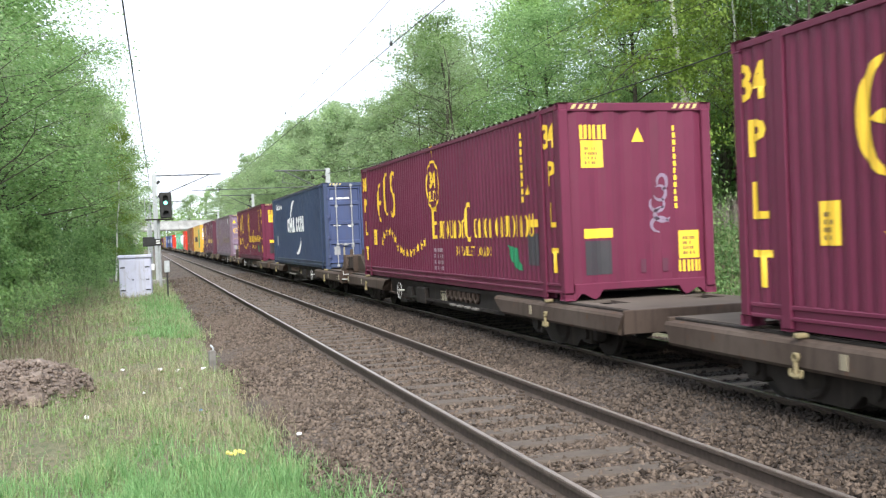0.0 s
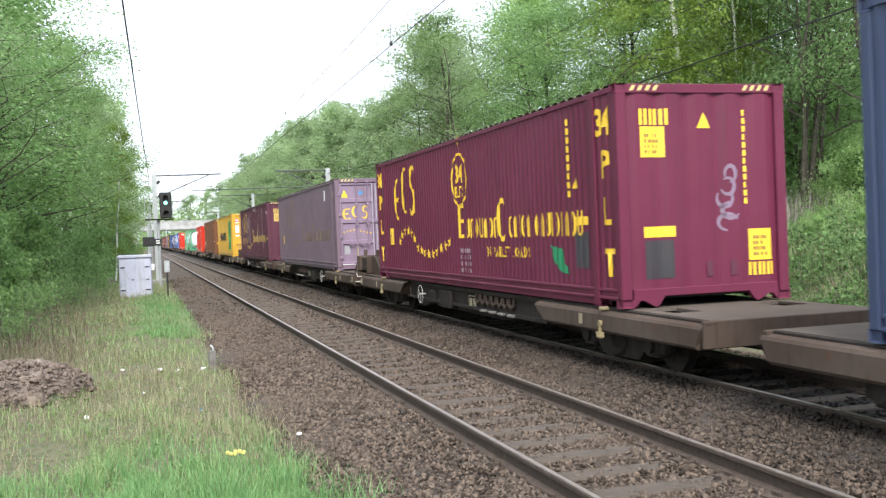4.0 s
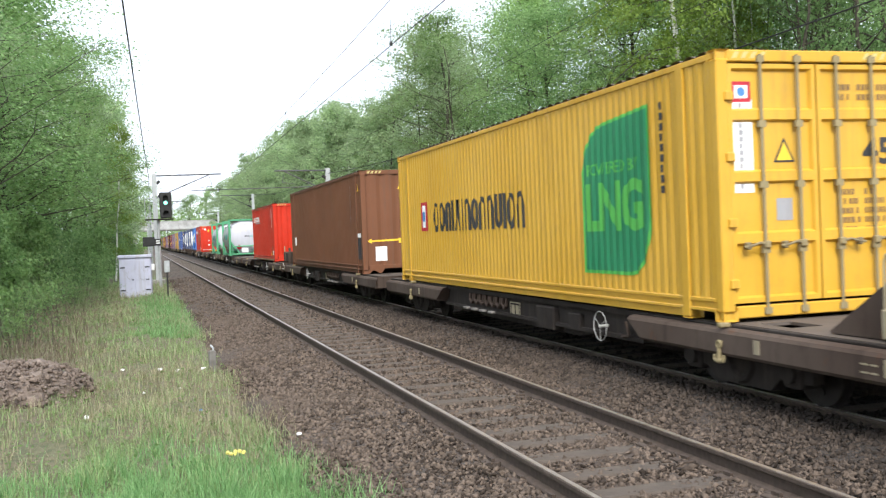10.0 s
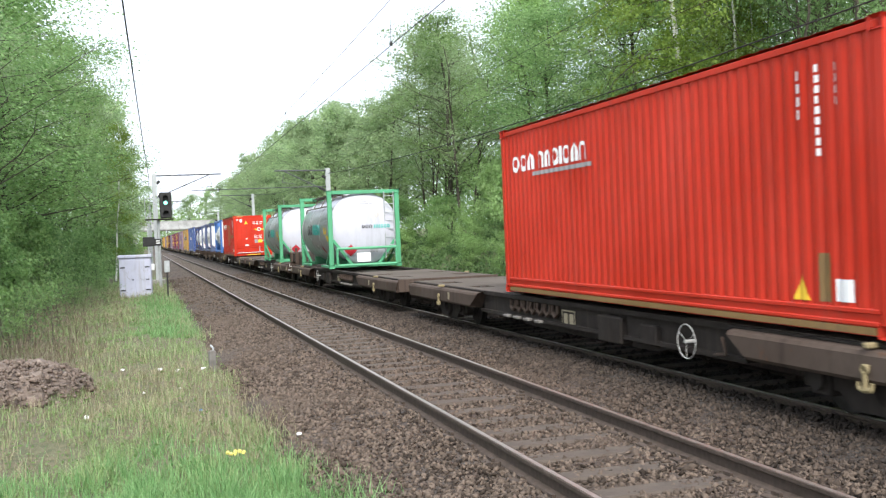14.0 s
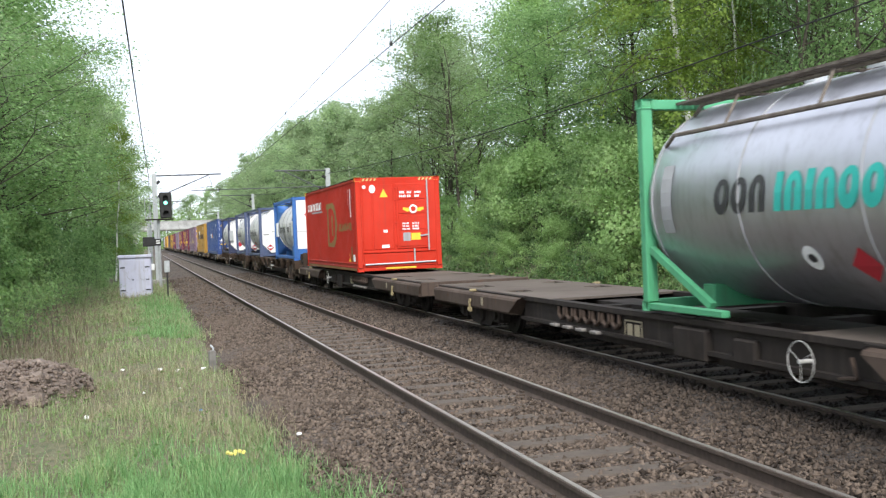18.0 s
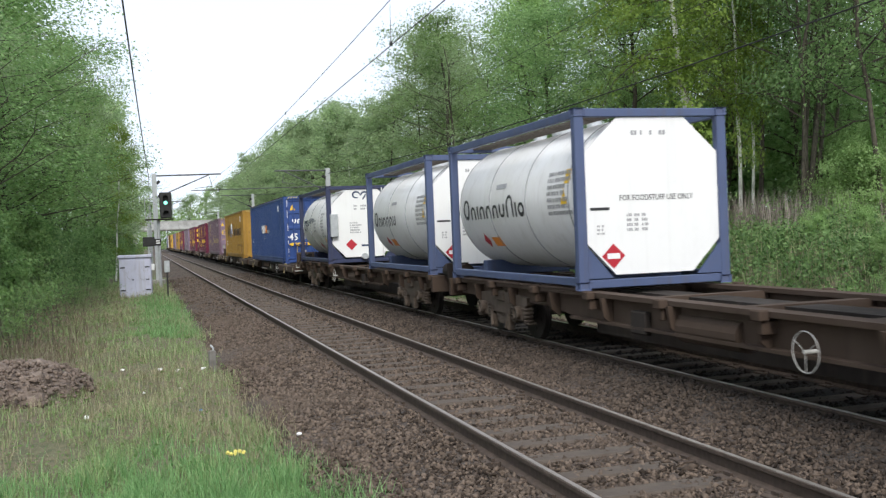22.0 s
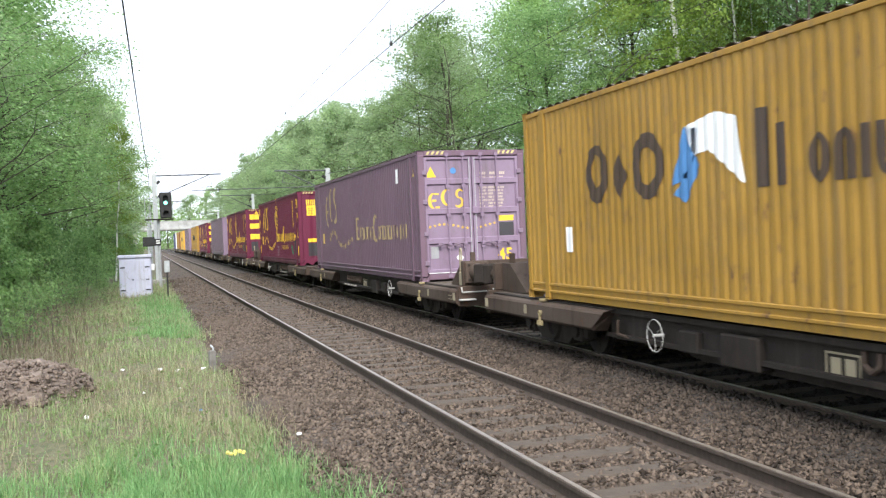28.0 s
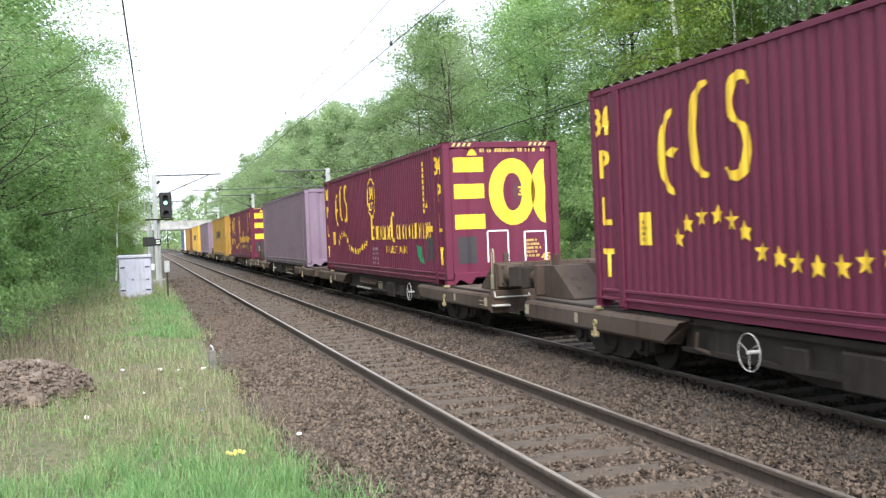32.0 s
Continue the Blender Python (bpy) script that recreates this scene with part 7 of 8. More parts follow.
def build_stones():
    rng = np.random.RandomState(11)
    n = 104000
    y = 4.6 * (60.0 / 4.6) ** rng.uniform(0, 1, n)
    x = np.where(rng.uniform(0, 1, n) < 0.88, rng.uniform(1.05, 6.35, n), rng.uniform(6.35, 9.2, n))
    near = rng.uniform(0, 1, n)
    y = np.where(near < 0.07, rng.uniform(-4, 5, n), np.where(near < 0.32, rng.uniform(5.5, 14.5, n), np.where(near < 0.62, rng.uniform(12, 28, n), y)))
    clear = np.ones(n, bool)
    for c in (NEAR_TRACK, FAR_TRACK):
        for s in (-1, 1):
            clear &= np.abs(x - c - s * 0.7525) > 0.085
        in_sleeper = (np.abs(((y - 3.0 + 0.325) % 0.65) - 0.325) < 0.12) & (np.abs(x - c) < 1.22)
        clear &= ~(in_sleeper & (rng.uniform(0, 1, n) < np.interp(y, [7, 13, 24, 40], [0.3, 0.5, 0.6, 0.3])))
    x, y = x[clear], y[clear]
    zs = np.interp(x, [1.0, 1.35, 1.75, 2.2, 2.6, 3.2, 3.9, 4.7, 5.1, 5.4, 5.9, 6.26, 6.46, 6.7, 7.4, 8.2, 8.8, 9.4], [-0.36, -0.27, -0.2, -0.16, -0.14, -0.185, -0.185, -0.13, -0.14, -0.12, -0.08, -0.06, -0.14, -0.185, -0.185, -0.15, -0.2, -0.3])
    pos = np.stack([x, y, zs + rng.uniform(-0.014, 0.014, len(x))], -1)
    bv = np.array([(-1.15, -0.2, -0.3), (0.3, -1.05, -0.2), (1.1, 0.15, 0.2), (-0.25, 1.0, 0.15), (0.2, 0.1, 0.95), (-0.1, -0.1, -0.9)]) * 0.56
    bf = np.array([(0, 1, 4), (1, 2, 4), (2, 3, 4), (3, 0, 4), (1, 0, 5), (2, 1, 5), (3, 2, 5), (0, 3, 5)])
    v, f = scatter_faces(bv, bf, pos, rng.uniform(0.026, 0.07, len(x)) * np.interp(y, [7, 20, 60], [1, 1.15, 1.7]), rng, (1, 1, 0.75))
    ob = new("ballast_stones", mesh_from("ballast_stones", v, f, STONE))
    tagged(ob, "loose angular brown-grey ballast stones along the tracks", "ballast", kind="stuff")


def blades(name, label, pos, h, w, material, rng, lean=0.35):
    """Bent grass blades, each a quad and a tip."""
    n = len(pos)
    a = rng.uniform(0, 2 * np.pi, n)
    side = np.stack([np.cos(a), np.sin(a), 0 * a], -1) * w[:, None] / 2
    out = np.stack([-np.sin(a), np.cos(a), 0 * a], -1) * (h * rng.uniform(0.05, lean, n))[:, None]
    up = np.stack([0 * a, 0 * a, h], -1)
    p = [pos - side, pos + side, pos + side * 0.7 + out * 0.4 + up * 0.6, pos - side * 0.7 + out * 0.4 + up * 0.6, pos + out * 1.3 + up * 0.97]
    v = np.stack(p, 1).reshape(-1, 3)
    k = (np.arange(n) * 5)[:, None]
    f = np.concatenate([k + np.array([0, 1, 2]), k + np.array([0, 2, 3]), k + np.array([3, 2, 4])])
    ob = new(name, mesh_from(name, v, f, material))
    return tagged(ob, label, "grass", kind="stuff")


def build_grass():
    rng = np.random.RandomState(21)

    def field(n, y0, y1, x0, x1, clump):
        y = y0 * (y1 / y0) ** rng.uniform(0, 1, n)
        x = rng.uniform(0, 1, n) * (x1 - (x0 * np.clip(y / 14, 0.35, 2.2))) + x0 * np.clip(y / 14, 0.35, 2.2)
        d = np.sin(x * 2.1 + 0.7 * y) + np.sin(1.3 * y - 1.9 * x + 1.0) + 0.7 * np.sin(4.3 * x + 3.1 * y)
        keep = d + rng.normal(0, 0.7, n) > clump
        x, y = x[keep], y[keep]
        edge = x < np.interp(y, [6, 8, 11, 14, 16, 30], [1.85, 1.7, 1.5, 1.32, 1.12, 1.1]) + 0.14 * np.sin(y * 1.7) + rng.normal(0, 0.16, len(x))
        x, y = x[edge], y[edge]
        return x, y, np.stack([x, y, ground_height(x, y) - 0.02], -1)
    x, y, p = field(84000, 6.5, 14.0, -4.5, 2.1, -2.6)
    reach = 8.9 + 0.7 * np.sin(1.7 * x + 0.6) + 0.5 * np.sin(5.1 * x + 2.0) + rng.normal(0, 1.5, len(x))
    keep = y < reach
    x, y, p = x[keep], y[keep], p[keep]
    tuft = 0.75 + 0.45 * np.sin(9.0 * x + 3.0 * np.sin(4.0 * y)) * np.sin(7.0 * y + 2.0 * x)
    h = np.interp(y, [6.5, 9.0, 11.0, 13], [0.26, 0.22, 0.16, 0.12]) * rng.uniform(0.25, 1.25, len(x)) * tuft
    blades("meadow_grass", "long fresh green grass beside the ballast", p, h, 0.0085 * rng.uniform(0.5, 1.4, len(x)), LUSH, rng, 0.7)
    n = 9000
    x, y = rng.uniform(-5, 1.1, n), rng.uniform(-4, 6.6, n)
    keep = np.hypot(x, y) > 0.6
    x, y = x[keep], y[keep]
    p = np.stack([x, y, ground_height(x, y) - 0.02], -1)
    blades("meadow_grass", "green and straw grass round the viewpoint", p, rng.uniform(0.06, 0.2, len(x)), 0.012 * rng.uniform(0.5, 1.4, len(x)), LUSH, rng, 0.7)
    x, y, p = field(84000, 8.4, 60, -4.5, 1.8, -0.7)
    tuft = 0.7 + 0.6 * np.sin(5.0 * x + 2.0 * np.sin(3.0 * y)) * np.sin(4.0 * y + 2.0 * x)
    h = np.interp(y, [10, 14, 20, 60], [0.15, 0.14, 0.18, 0.28]) * rng.uniform(0.3, 1.4, len(x)) * tuft
    blades("verge_grass", "short patchy green grass on the verge", p, h, np.interp(y, [10, 60], [0.0085, 0.026]) * rng.uniform(0.5, 1.3, len(x)), BLADE, rng, 0.9)
    x, y, p = field(64000, 8.4, 50, -4.5, 1.7, -1.8)
    keep = np.sin(x * 1.3 + 0.5 * y) + rng.normal(0, 0.5, len(x)) + np.interp(y, [9, 11, 17, 22, 30], [-0.5, 0.7, 0.8, 0.1, 0.5]) > 0
    x, y, p = x[keep], y[keep], p[keep]
    h = np.interp(y, [8, 11, 20, 55], [0.12, 0.18, 0.19, 0.36]) * rng.uniform(0.15, 1.4, len(x))
    blades("dry_grass", "dry straw-coloured grass and dead stems on the verge", p, h, np.interp(y, [6, 60], [0.0055, 0.016]), STRAW, rng, 0.8)
    n = 4200
    y = 16 * (40 / 16) ** rng.uniform(0, 1, n)
    x = -1.3 - 0.09 * y * rng.uniform(0, 1, n) + rng.normal(0, 0.45, n)
    p = np.stack([x, y, ground_height(x, y) - 0.02], -1)
    blades("dead_stalks", "brown dead stems and brush before the bushes", p, rng.uniform(0.15, 0.55, n), rng.uniform(0.006, 0.013, n), BRUSH, rng, 1.3)
    n = 16000
    y = 7.0 * (45 / 7.0) ** rng.uniform(0, 1, n)
    x = rng.uniform(-4.5, 1.25, n)
    x, y = x[x > -0.34 * y], y[x > -0.34 * y]
    pos = np.stack([x, y, ground_height(x, y) + rng.uniform(0.0, 0.1, len(x))], -1)
    bv = np.array([(-0.6, 0, 0), (0, -0.35, 0.05), (0.6, 0, -0.08), (0, 0.35, 0.05)])
    v, f = scatter_faces(bv, np.array([(0, 1, 2, 3)]), pos, rng.uniform(0.014, 0.042, len(x)) * np.interp(y, [7, 45], [1, 2.2]), rng)
    tagged(new("verge_weeds", mesh_from("verge_weeds", v, f, LEAF_A)), "low leafy weeds among the grass", "weeds", kind="stuff")
    n = 26000
    y = rng.uniform(9, 60, n)
    x = rng.uniform(9.9, 14.5, n)
    p = np.stack([x, y, ground_height(x, y) - 0.02], -1)
    blades("bank_grass", "rank green grass on the bank beyond the tracks", p, rng.uniform(0.08, 0.3, n), rng.uniform(0.008, 0.018, n), BANK_BLADE, rng, 0.9)
    n = 2000
    y = rng.uniform(13, 27, n)
    x = 10.6 + 4.6 * rng.uniform(0, 1, n) ** 0.7
    p = np.stack([x, y, ground_height(x, y) - 0.02], -1)
    blades("bank_grass", "tall pale seeding grass on the bank", p, rng.uniform(0.25, 0.6, n), rng.uniform(0.006, 0.012, n), STRAW, rng, 0.7)
    n = 5000
    y = rng.uniform(12, 28, n)
    x = 10.4 + 5.5 * rng.uniform(0, 1, n)
    p = np.stack([x, y, ground_height(x, y) - 0.02], -1)
    blades("bank_grass", "tall soft green grass and cow parsley on the bank", p, rng.uniform(0.2, 0.5, n), rng.uniform(0.008, 0.016, n), BANK_BLADE, rng, 0.9)
    n = 1500
    y = rng.normal(22.5, 1.7, n)
    x = 15.3 + 0.35 * (22.5 - y) + rng.normal(0, 0.6, n)
    p = np.stack([x, y, ground_height(x, y) - 0.02], -1)
    blades("dead_stalks", "grey dead stalks among the trees", p, rng.uniform(0.5, 1.3, n), rng.uniform(0.012, 0.022, n), STALK, rng, 0.3)
    herbs("bank_weeds", "leafy green weeds and nettles along the bank", 56000, 1100, (9.9, 9, 14.6, 62), (0.3, 0.75), 0.08, HERB, 41)
    herbs("bank_herbs", "dense leafy nettles and seedlings on the open bank", 42000, 460, (10.3, 11, 15.8, 28), (0.25, 0.85), 0.07, HERB, 43)
    herbs("verge_herbs", "tufts of leafy weeds at the foot of the bushes", 9000, 110, (-5.5, 21, -3.2, 45), (0.2, 0.6), 0.09, LEAF_B, 42)
    n = 9000
    y, x = rng.uniform(23, 42, n), rng.normal(0.45, 0.4, n)
    x, y = x[x < 1.3], y[x < 1.3]
    p = np.stack([x, y, ground_height(x, y) - 0.02], -1)
    blades("path_grass", "bright green grass strip beside the ballast", p, rng.uniform(0.08, 0.24, len(x)), rng.uniform(0.008, 0.016, len(x)), LUSH, rng, 0.8)


def leaf_triangles(pos, nrm, size, rng):
    """One small pointed face for each leaf."""
    n = len(pos)
    nrm = nrm / np.linalg.norm(nrm, axis=1)[:, None]
    u = np.cross(nrm, rng.normal(0, 1, (n, 3)))
    u /= np.linalg.norm(u, axis=1)[:, None]
    w = np.cross(nrm, u)
    v = np.stack([pos - u * size * 0.55 - w * size * 0.3, pos + w * size * 0.55, pos + u * size * 0.65 - w * size * 0.2], 1).reshape(-1, 3)
    return v, np.arange(n * 3).reshape(-1, 3)


def herbs(name, label, n, k, area, tall, leaf, material, seed):
    """Low leafy clumps scattered over a strip of ground."""
    rng = np.random.RandomState(seed)
    cx, cy = rng.uniform(area[0], area[2], k), rng.uniform(area[1], area[3], k)
    ch = rng.uniform(tall[0], tall[1], k) * (0.6 + 0.4 * np.sin(cy * 0.9 + cx) ** 2)
    i = rng.randint(0, k, n)
    q = rng.uniform(0, 1, n)
    x, y = cx[i] + rng.normal(0, 1, n) * ch[i] * 0.5, cy[i] + rng.normal(0, 1, n) * ch[i] * 0.6
    pos = np.stack([x, y, ground_height(x, y) + ch[i] * q * np.exp(-((x - cx[i]) ** 2 + (y - cy[i]) ** 2) / (ch[i] ** 2))], -1)
    nrm = rng.normal(0, 0.7, (n, 3)) + np.array([-0.2, -0.3, 1.0])
    v, f = leaf_triangles(pos, nrm, leaf * rng.uniform(0.5, 1.3, n)[:, None] * np.interp(y, [10, 60], [0.8, 1.7])[:, None], rng)
    tagged(new(name, mesh_from(name, v, f, material)), label, "weeds", kind="stuff")


# ---- trees ----
def tube(points, radii, n=7):
    """A tapering limb through the points."""
    vs, fs = [], []
    for i, (p, r) in enumerate(zip(points, radii)):
        p = np.asarray(p, float)
        d = np.asarray(points[min(i + 1, len(points) - 1)], float) - np.asarray(points[max(i - 1, 0)], float)
        d /= np.linalg.norm(d) + 1e-9
        u = np.cross(d, (0.0, 0.3, 1.0) if abs(d[2]) < 0.9 else (1.0, 0.0, 0.0))
        u /= np.linalg.norm(u)
        w = np.cross(d, u)
        for k in range(n):
            a = 2 * np.pi * k / n
            vs.append(p + r * (np.cos(a) * u + np.sin(a) * w))
    for i in range(len(points) - 1):
        for k in range(n):
            fs.append((i * n + k, i * n + (k + 1) % n, (i + 1) * n + (k + 1) % n, (i + 1) * n + k))
    return vs, fs


def make_tree(name, label, seed, height, spread, leaf_mat, bark, leaves, leaf=0.12, base=0.25, limbs=26, droop=0.1, trunk_r=0.11, stems=1, gap=0.2, category="tree", rise=(0.15, 0.7)):
    """A tapered trunk with limbs, and a crown of many small leaves round the twigs."""
    rng = np.random.RandomState(seed)
    vs, fs, tips, woods = [], [], [], []

    def add(points, radii, n=6):
        v, f = tube(points, radii, n)
        o = len(vs)
        vs.extend(v)
        fs.extend([tuple(i + o for i in q) for q in f])
        woods.extend([0 if n == 8 else 1] * len(f))
    for st in range(stems):
        lean = rng.normal(0, 0.04 + 0.06 * (stems > 1), 2) * height
        foot = np.array([rng.normal(0, 0.25 * (stems > 1)), rng.normal(0, 0.25 * (stems > 1)), -0.15])
        trunk = []
        wob = rng.normal(0, 0.012, (9, 2)) * height
        hh = height * (1 if st == 0 else rng.uniform(0.7, 0.95))
        for i in range(9):
            f = i / 8
            trunk.append(foot + np.array([lean[0] * f + wob[i, 0] * f, lean[1] * f + wob[i, 1] * f, hh * 0.96 * f]))
        add(trunk, [trunk_r * (1 - 0.88 * i / 8) * (1 if st == 0 else 0.7) + min(0.012, 0.15 * trunk_r + 0.001) for i in range(9)], 8)
        trunk = np.array(trunk)
        for b in range(limbs // stems):
            f = base + (1 - base) * ((b + rng.uniform(0, 1)) / (limbs / stems)) ** 0.85
            o = np.array([np.interp(f * 8, range(9), trunk[:, k]) for k in range(3)])
            a = rng.uniform(0, 2 * np.pi)
            prof = math.sin(math.pi * min(1, (1.04 - f) / (1.04 - base) * 0.62 + 0.06)) ** 0.8
            ln = spread * prof * rng.uniform(0.55, 1.25)
            climb = rng.uniform(*rise) - droop
            pts = [o]
            for k in range(1, 5):
                q = k / 4
                pts.append(o + np.array([math.cos(a) * ln * q, math.sin(a) * ln * q, ln * (climb * q - droop * q * q)]) + rng.normal(0, 0.085 * ln, 3) * q)
            r0 = trunk_r * (1 - 0.85 * f) * 0.36 + min(0.007, 0.1 * trunk_r + 0.0015)
            add(pts, [r0 * (1 - 0.85 * k / 4) for k in range(5)], 4)
            for k in range(5):
                q = 0.3 + 0.7 * rng.uniform(0, 1)
                c = np.array([np.interp(q * 4, range(5), np.array(pts)[:, j]) for j in range(3)])
                d = rng.normal(0, 1, 3)
                d[2] = abs(d[2]) * 0.4 - droop
                tw = c + d / np.linalg.norm(d) * ln * rng.uniform(0.2, 0.45)
                add([c, tw], [r0 * 0.35, min(0.005, r0 * 0.3)], 3)
                tips += [tw, (c + tw) / 2, c]
        tips += [trunk[-1], trunk[-2], (trunk[-1] + trunk[-2]) / 2, trunk[-3]] * 3
    tips = np.array(tips)
    wgt = rng.uniform(0, 1, len(tips)) ** (1 + 2 * gap)
    wgt /= wgt.sum()
    pick = rng.choice(len(tips), leaves, p=wgt)
    sg = 0.145 * spread * rng.uniform(0.5, 1.25, len(tips))[pick]
    pos = tips[pick] + rng.normal(0, 1, (leaves, 3)) * sg[:, None] * np.array([1, 1, 0.75])
    axis = np.stack([0 * pos[:, 0] + tips[:, 0].mean(), 0 * pos[:, 0] + tips[:, 1].mean(), pos[:, 2] - 0.3 * spread], -1)
    nrm = rng.normal(0, 0.75, (leaves, 3)) + np.array([0, 0, 0.3]) + (pos - axis) * (1.6 / spread)
    far = np.linalg.norm(pos - tips[pick], axis=1) < 2.1 * sg
    pos, nrm = pos[far], nrm[far]
    quad_v, quad_f = leaf_triangles(pos, nrm, leaf * rng.uniform(0.55, 1.25, len(pos))[:, None], rng)
    ob = empty(name, label, category)
    me = bpy.data.meshes.new("trunk")
    me.from_pydata([tuple(v) for v in vs], [], fs)
    me.shade_smooth()
    me.materials.append(bark)
    me.materials.append(BARK)
    me.polygons.foreach_set("material_index", np.array(woods, dtype=np.int32))
    part("trunk", me, bark, ob)
    part("crown", mesh_from("crown", quad_v, quad_f, leaf_mat), leaf_mat, ob)
    return ob


def far_foliage(name, label, n, box_lo, box_hi, leaf, material, seed):
    """A thick belt of distant leaves, clumped and uneven along its top."""
    rng = np.random.RandomState(seed)
    lo, hi = np.array(box_lo, float), np.array(box_hi, float)
    k = 420
    cl = lo + (hi - lo) * rng.uniform(0, 1, (k, 3))
    cl[:, 2] = lo[2] + (hi[2] - lo[2]) * rng.uniform(0, 1, k) ** 0.9 * (0.72 + 0.28 * np.sin(cl[:, 0] * 0.35 + cl[:, 1] * 0.23) ** 2)
    pos = cl[rng.randint(0, k, n)] + np.clip(rng.normal(0, 1, (n, 3)), -1.6, 1.6) * np.array([1.5, 1.8, 1.1])
    nrm = rng.normal(0, 1, (n, 3)) + np.array([0, 0, 0.8])
    v, f = leaf_triangles(pos, nrm, leaf * rng.uniform(0.6, 1.3, n)[:, None], rng)
    tagged(new(name, mesh_from(name, v, f, material)), label, "woods", kind="stuff")


def plant(proto, used, x, y, turn, scale, wide=1.0, group=""):
    z = float(ground_height(np.array([float(x)]), np.array([float(y)]))[0])
    m = pose(x, y, z, 0, 0, turn) @ Matrix.Diagonal((scale * wide, scale * wide, scale, 1))
    if proto in used:
        ob = copy_thing(proto, m)
    else:
        used.append(proto)
        proto.matrix_basis = m
        ob = proto
    if group:
        tagged(ob, group=group)
    return ob


def build_trees():
    rnd = random.Random(17)
    oak = make_tree("tree", "broad young tree in fresh spring leaf", 1, 12.0, 3.2, LEAF_B, BARK, 31000, 0.087, 0.14, 42, rise=(0.4, 1.1))
    ash = make_tree("tree", "tall tree with bright spring leaves", 2, 13.0, 2.9, LEAF_A, BARK, 31000, 0.087, 0.12, 44, 0.15, rise=(0.5, 1.3))
    birch = make_tree("birch_tree", "slender birch with a white trunk and yellow-green leaves", 3, 13.0, 2.3, LEAF_C, BIRCH, 22000, 0.085, 0.2, 40, 0.45, 0.075)
    willow = make_tree("willow_tree", "many-stemmed green willow with thin dark limbs", 4, 10.0, 3.2, LEAF_B, GREY_BARK, 20000, 0.09, 0.2, 40, 0.1, 0.07, 4)
    stemmy = make_tree("willow_tree", "old willow with many bare grey-brown stems under a light crown", 14, 11.5, 3.4, LEAF_B, GREY_BARK, 22000, 0.085, 0.24, 50, 0.0, 0.1, 5, 0.4)
    sparse = make_tree("tree", "thin-leaved tree with bare twigs against the sky", 5, 12.0, 3.0, LEAF_D, BARK, 12000, 0.078, 0.25, 48, 0.05, 0.085, 2, 0.1, rise=(0.5, 1.2))
    # far copies: larger leaves, haze painted in by the paler LEAF_D
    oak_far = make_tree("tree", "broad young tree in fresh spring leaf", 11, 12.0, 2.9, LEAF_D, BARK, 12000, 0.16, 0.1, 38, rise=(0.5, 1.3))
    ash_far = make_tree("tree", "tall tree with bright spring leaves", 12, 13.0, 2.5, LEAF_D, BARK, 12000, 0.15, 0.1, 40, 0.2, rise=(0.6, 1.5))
    birch_far = make_tree("birch_tree", "upright birch in full leaf, pale green with haze in its colour", 15, 13.0, 2.2, LEAF_D, BIRCH, 12000, 0.14, 0.12, 40, 0.35, 0.07, rise=(0.6, 1.5))
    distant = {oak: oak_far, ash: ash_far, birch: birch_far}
    bush = make_tree("bush", "dense green lineside bush", 6, 2.6, 1.5, LEAF_A, BARK, 9000, 0.075, 0.04, 26, 0.05, 0.02, 5, 0.2, "bush")
    dark_bush = make_tree("bush", "large dark green bush reaching the ground", 7, 4.5, 2.4, LEAF_B, BARK, 13000, 0.11, 0.03, 32, 0.15, 0.03, 5, 0.3, "bush")
    hazel = make_tree("bush", "tall many-stemmed hazel bush in bright leaf", 9, 4.2, 2.0, LEAF_A, BARK, 13000, 0.1, 0.02, 36, 0.08, 0.03, 6, 0.3, "bush")
    broad = make_tree("bush", "broad-leaved bush with drooping bright green leaves", 10, 4.6, 2.3, LEAF_A, BARK, 9500, 0.15, 0.02, 34, 0.3, 0.03, 5, 0.7, "bush")
    used = []
    left, right = "trees left of the line", "trees beyond the tracks"
    # the wood on the camera's side
    for x, y, s, p in ((-5.2, 26, 0.88, oak), (-6.5, 33, 0.95, ash), (-5.0, 38, 1.0, oak), (-4.6, 45, 0.95, ash), (-7.5, 44, 1.15, oak), (-4.0, 53, 1.0, oak), (-4.3, 62, 1.05, ash), (-3.4, 71, 0.98, birch), (-3.6, 80, 1.05, oak), (-2.6, 89, 1.02, ash), (-2.0, 97, 0.95, sparse), (-8.0, 56, 1.2, oak), (-7.5, 70, 1.2, ash), (-3.5, 108, 0.8, oak), (-3.0, 122, 0.75, ash), (-3.5, 138, 0.75, oak), (-4.5, 30, 0.8, sparse), (-1.6, 62, 0.72, birch), (-4.4, 68.5, 1.2, sparse)):
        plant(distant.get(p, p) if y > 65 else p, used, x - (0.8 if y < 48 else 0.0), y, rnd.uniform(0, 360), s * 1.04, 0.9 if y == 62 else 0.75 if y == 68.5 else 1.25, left)
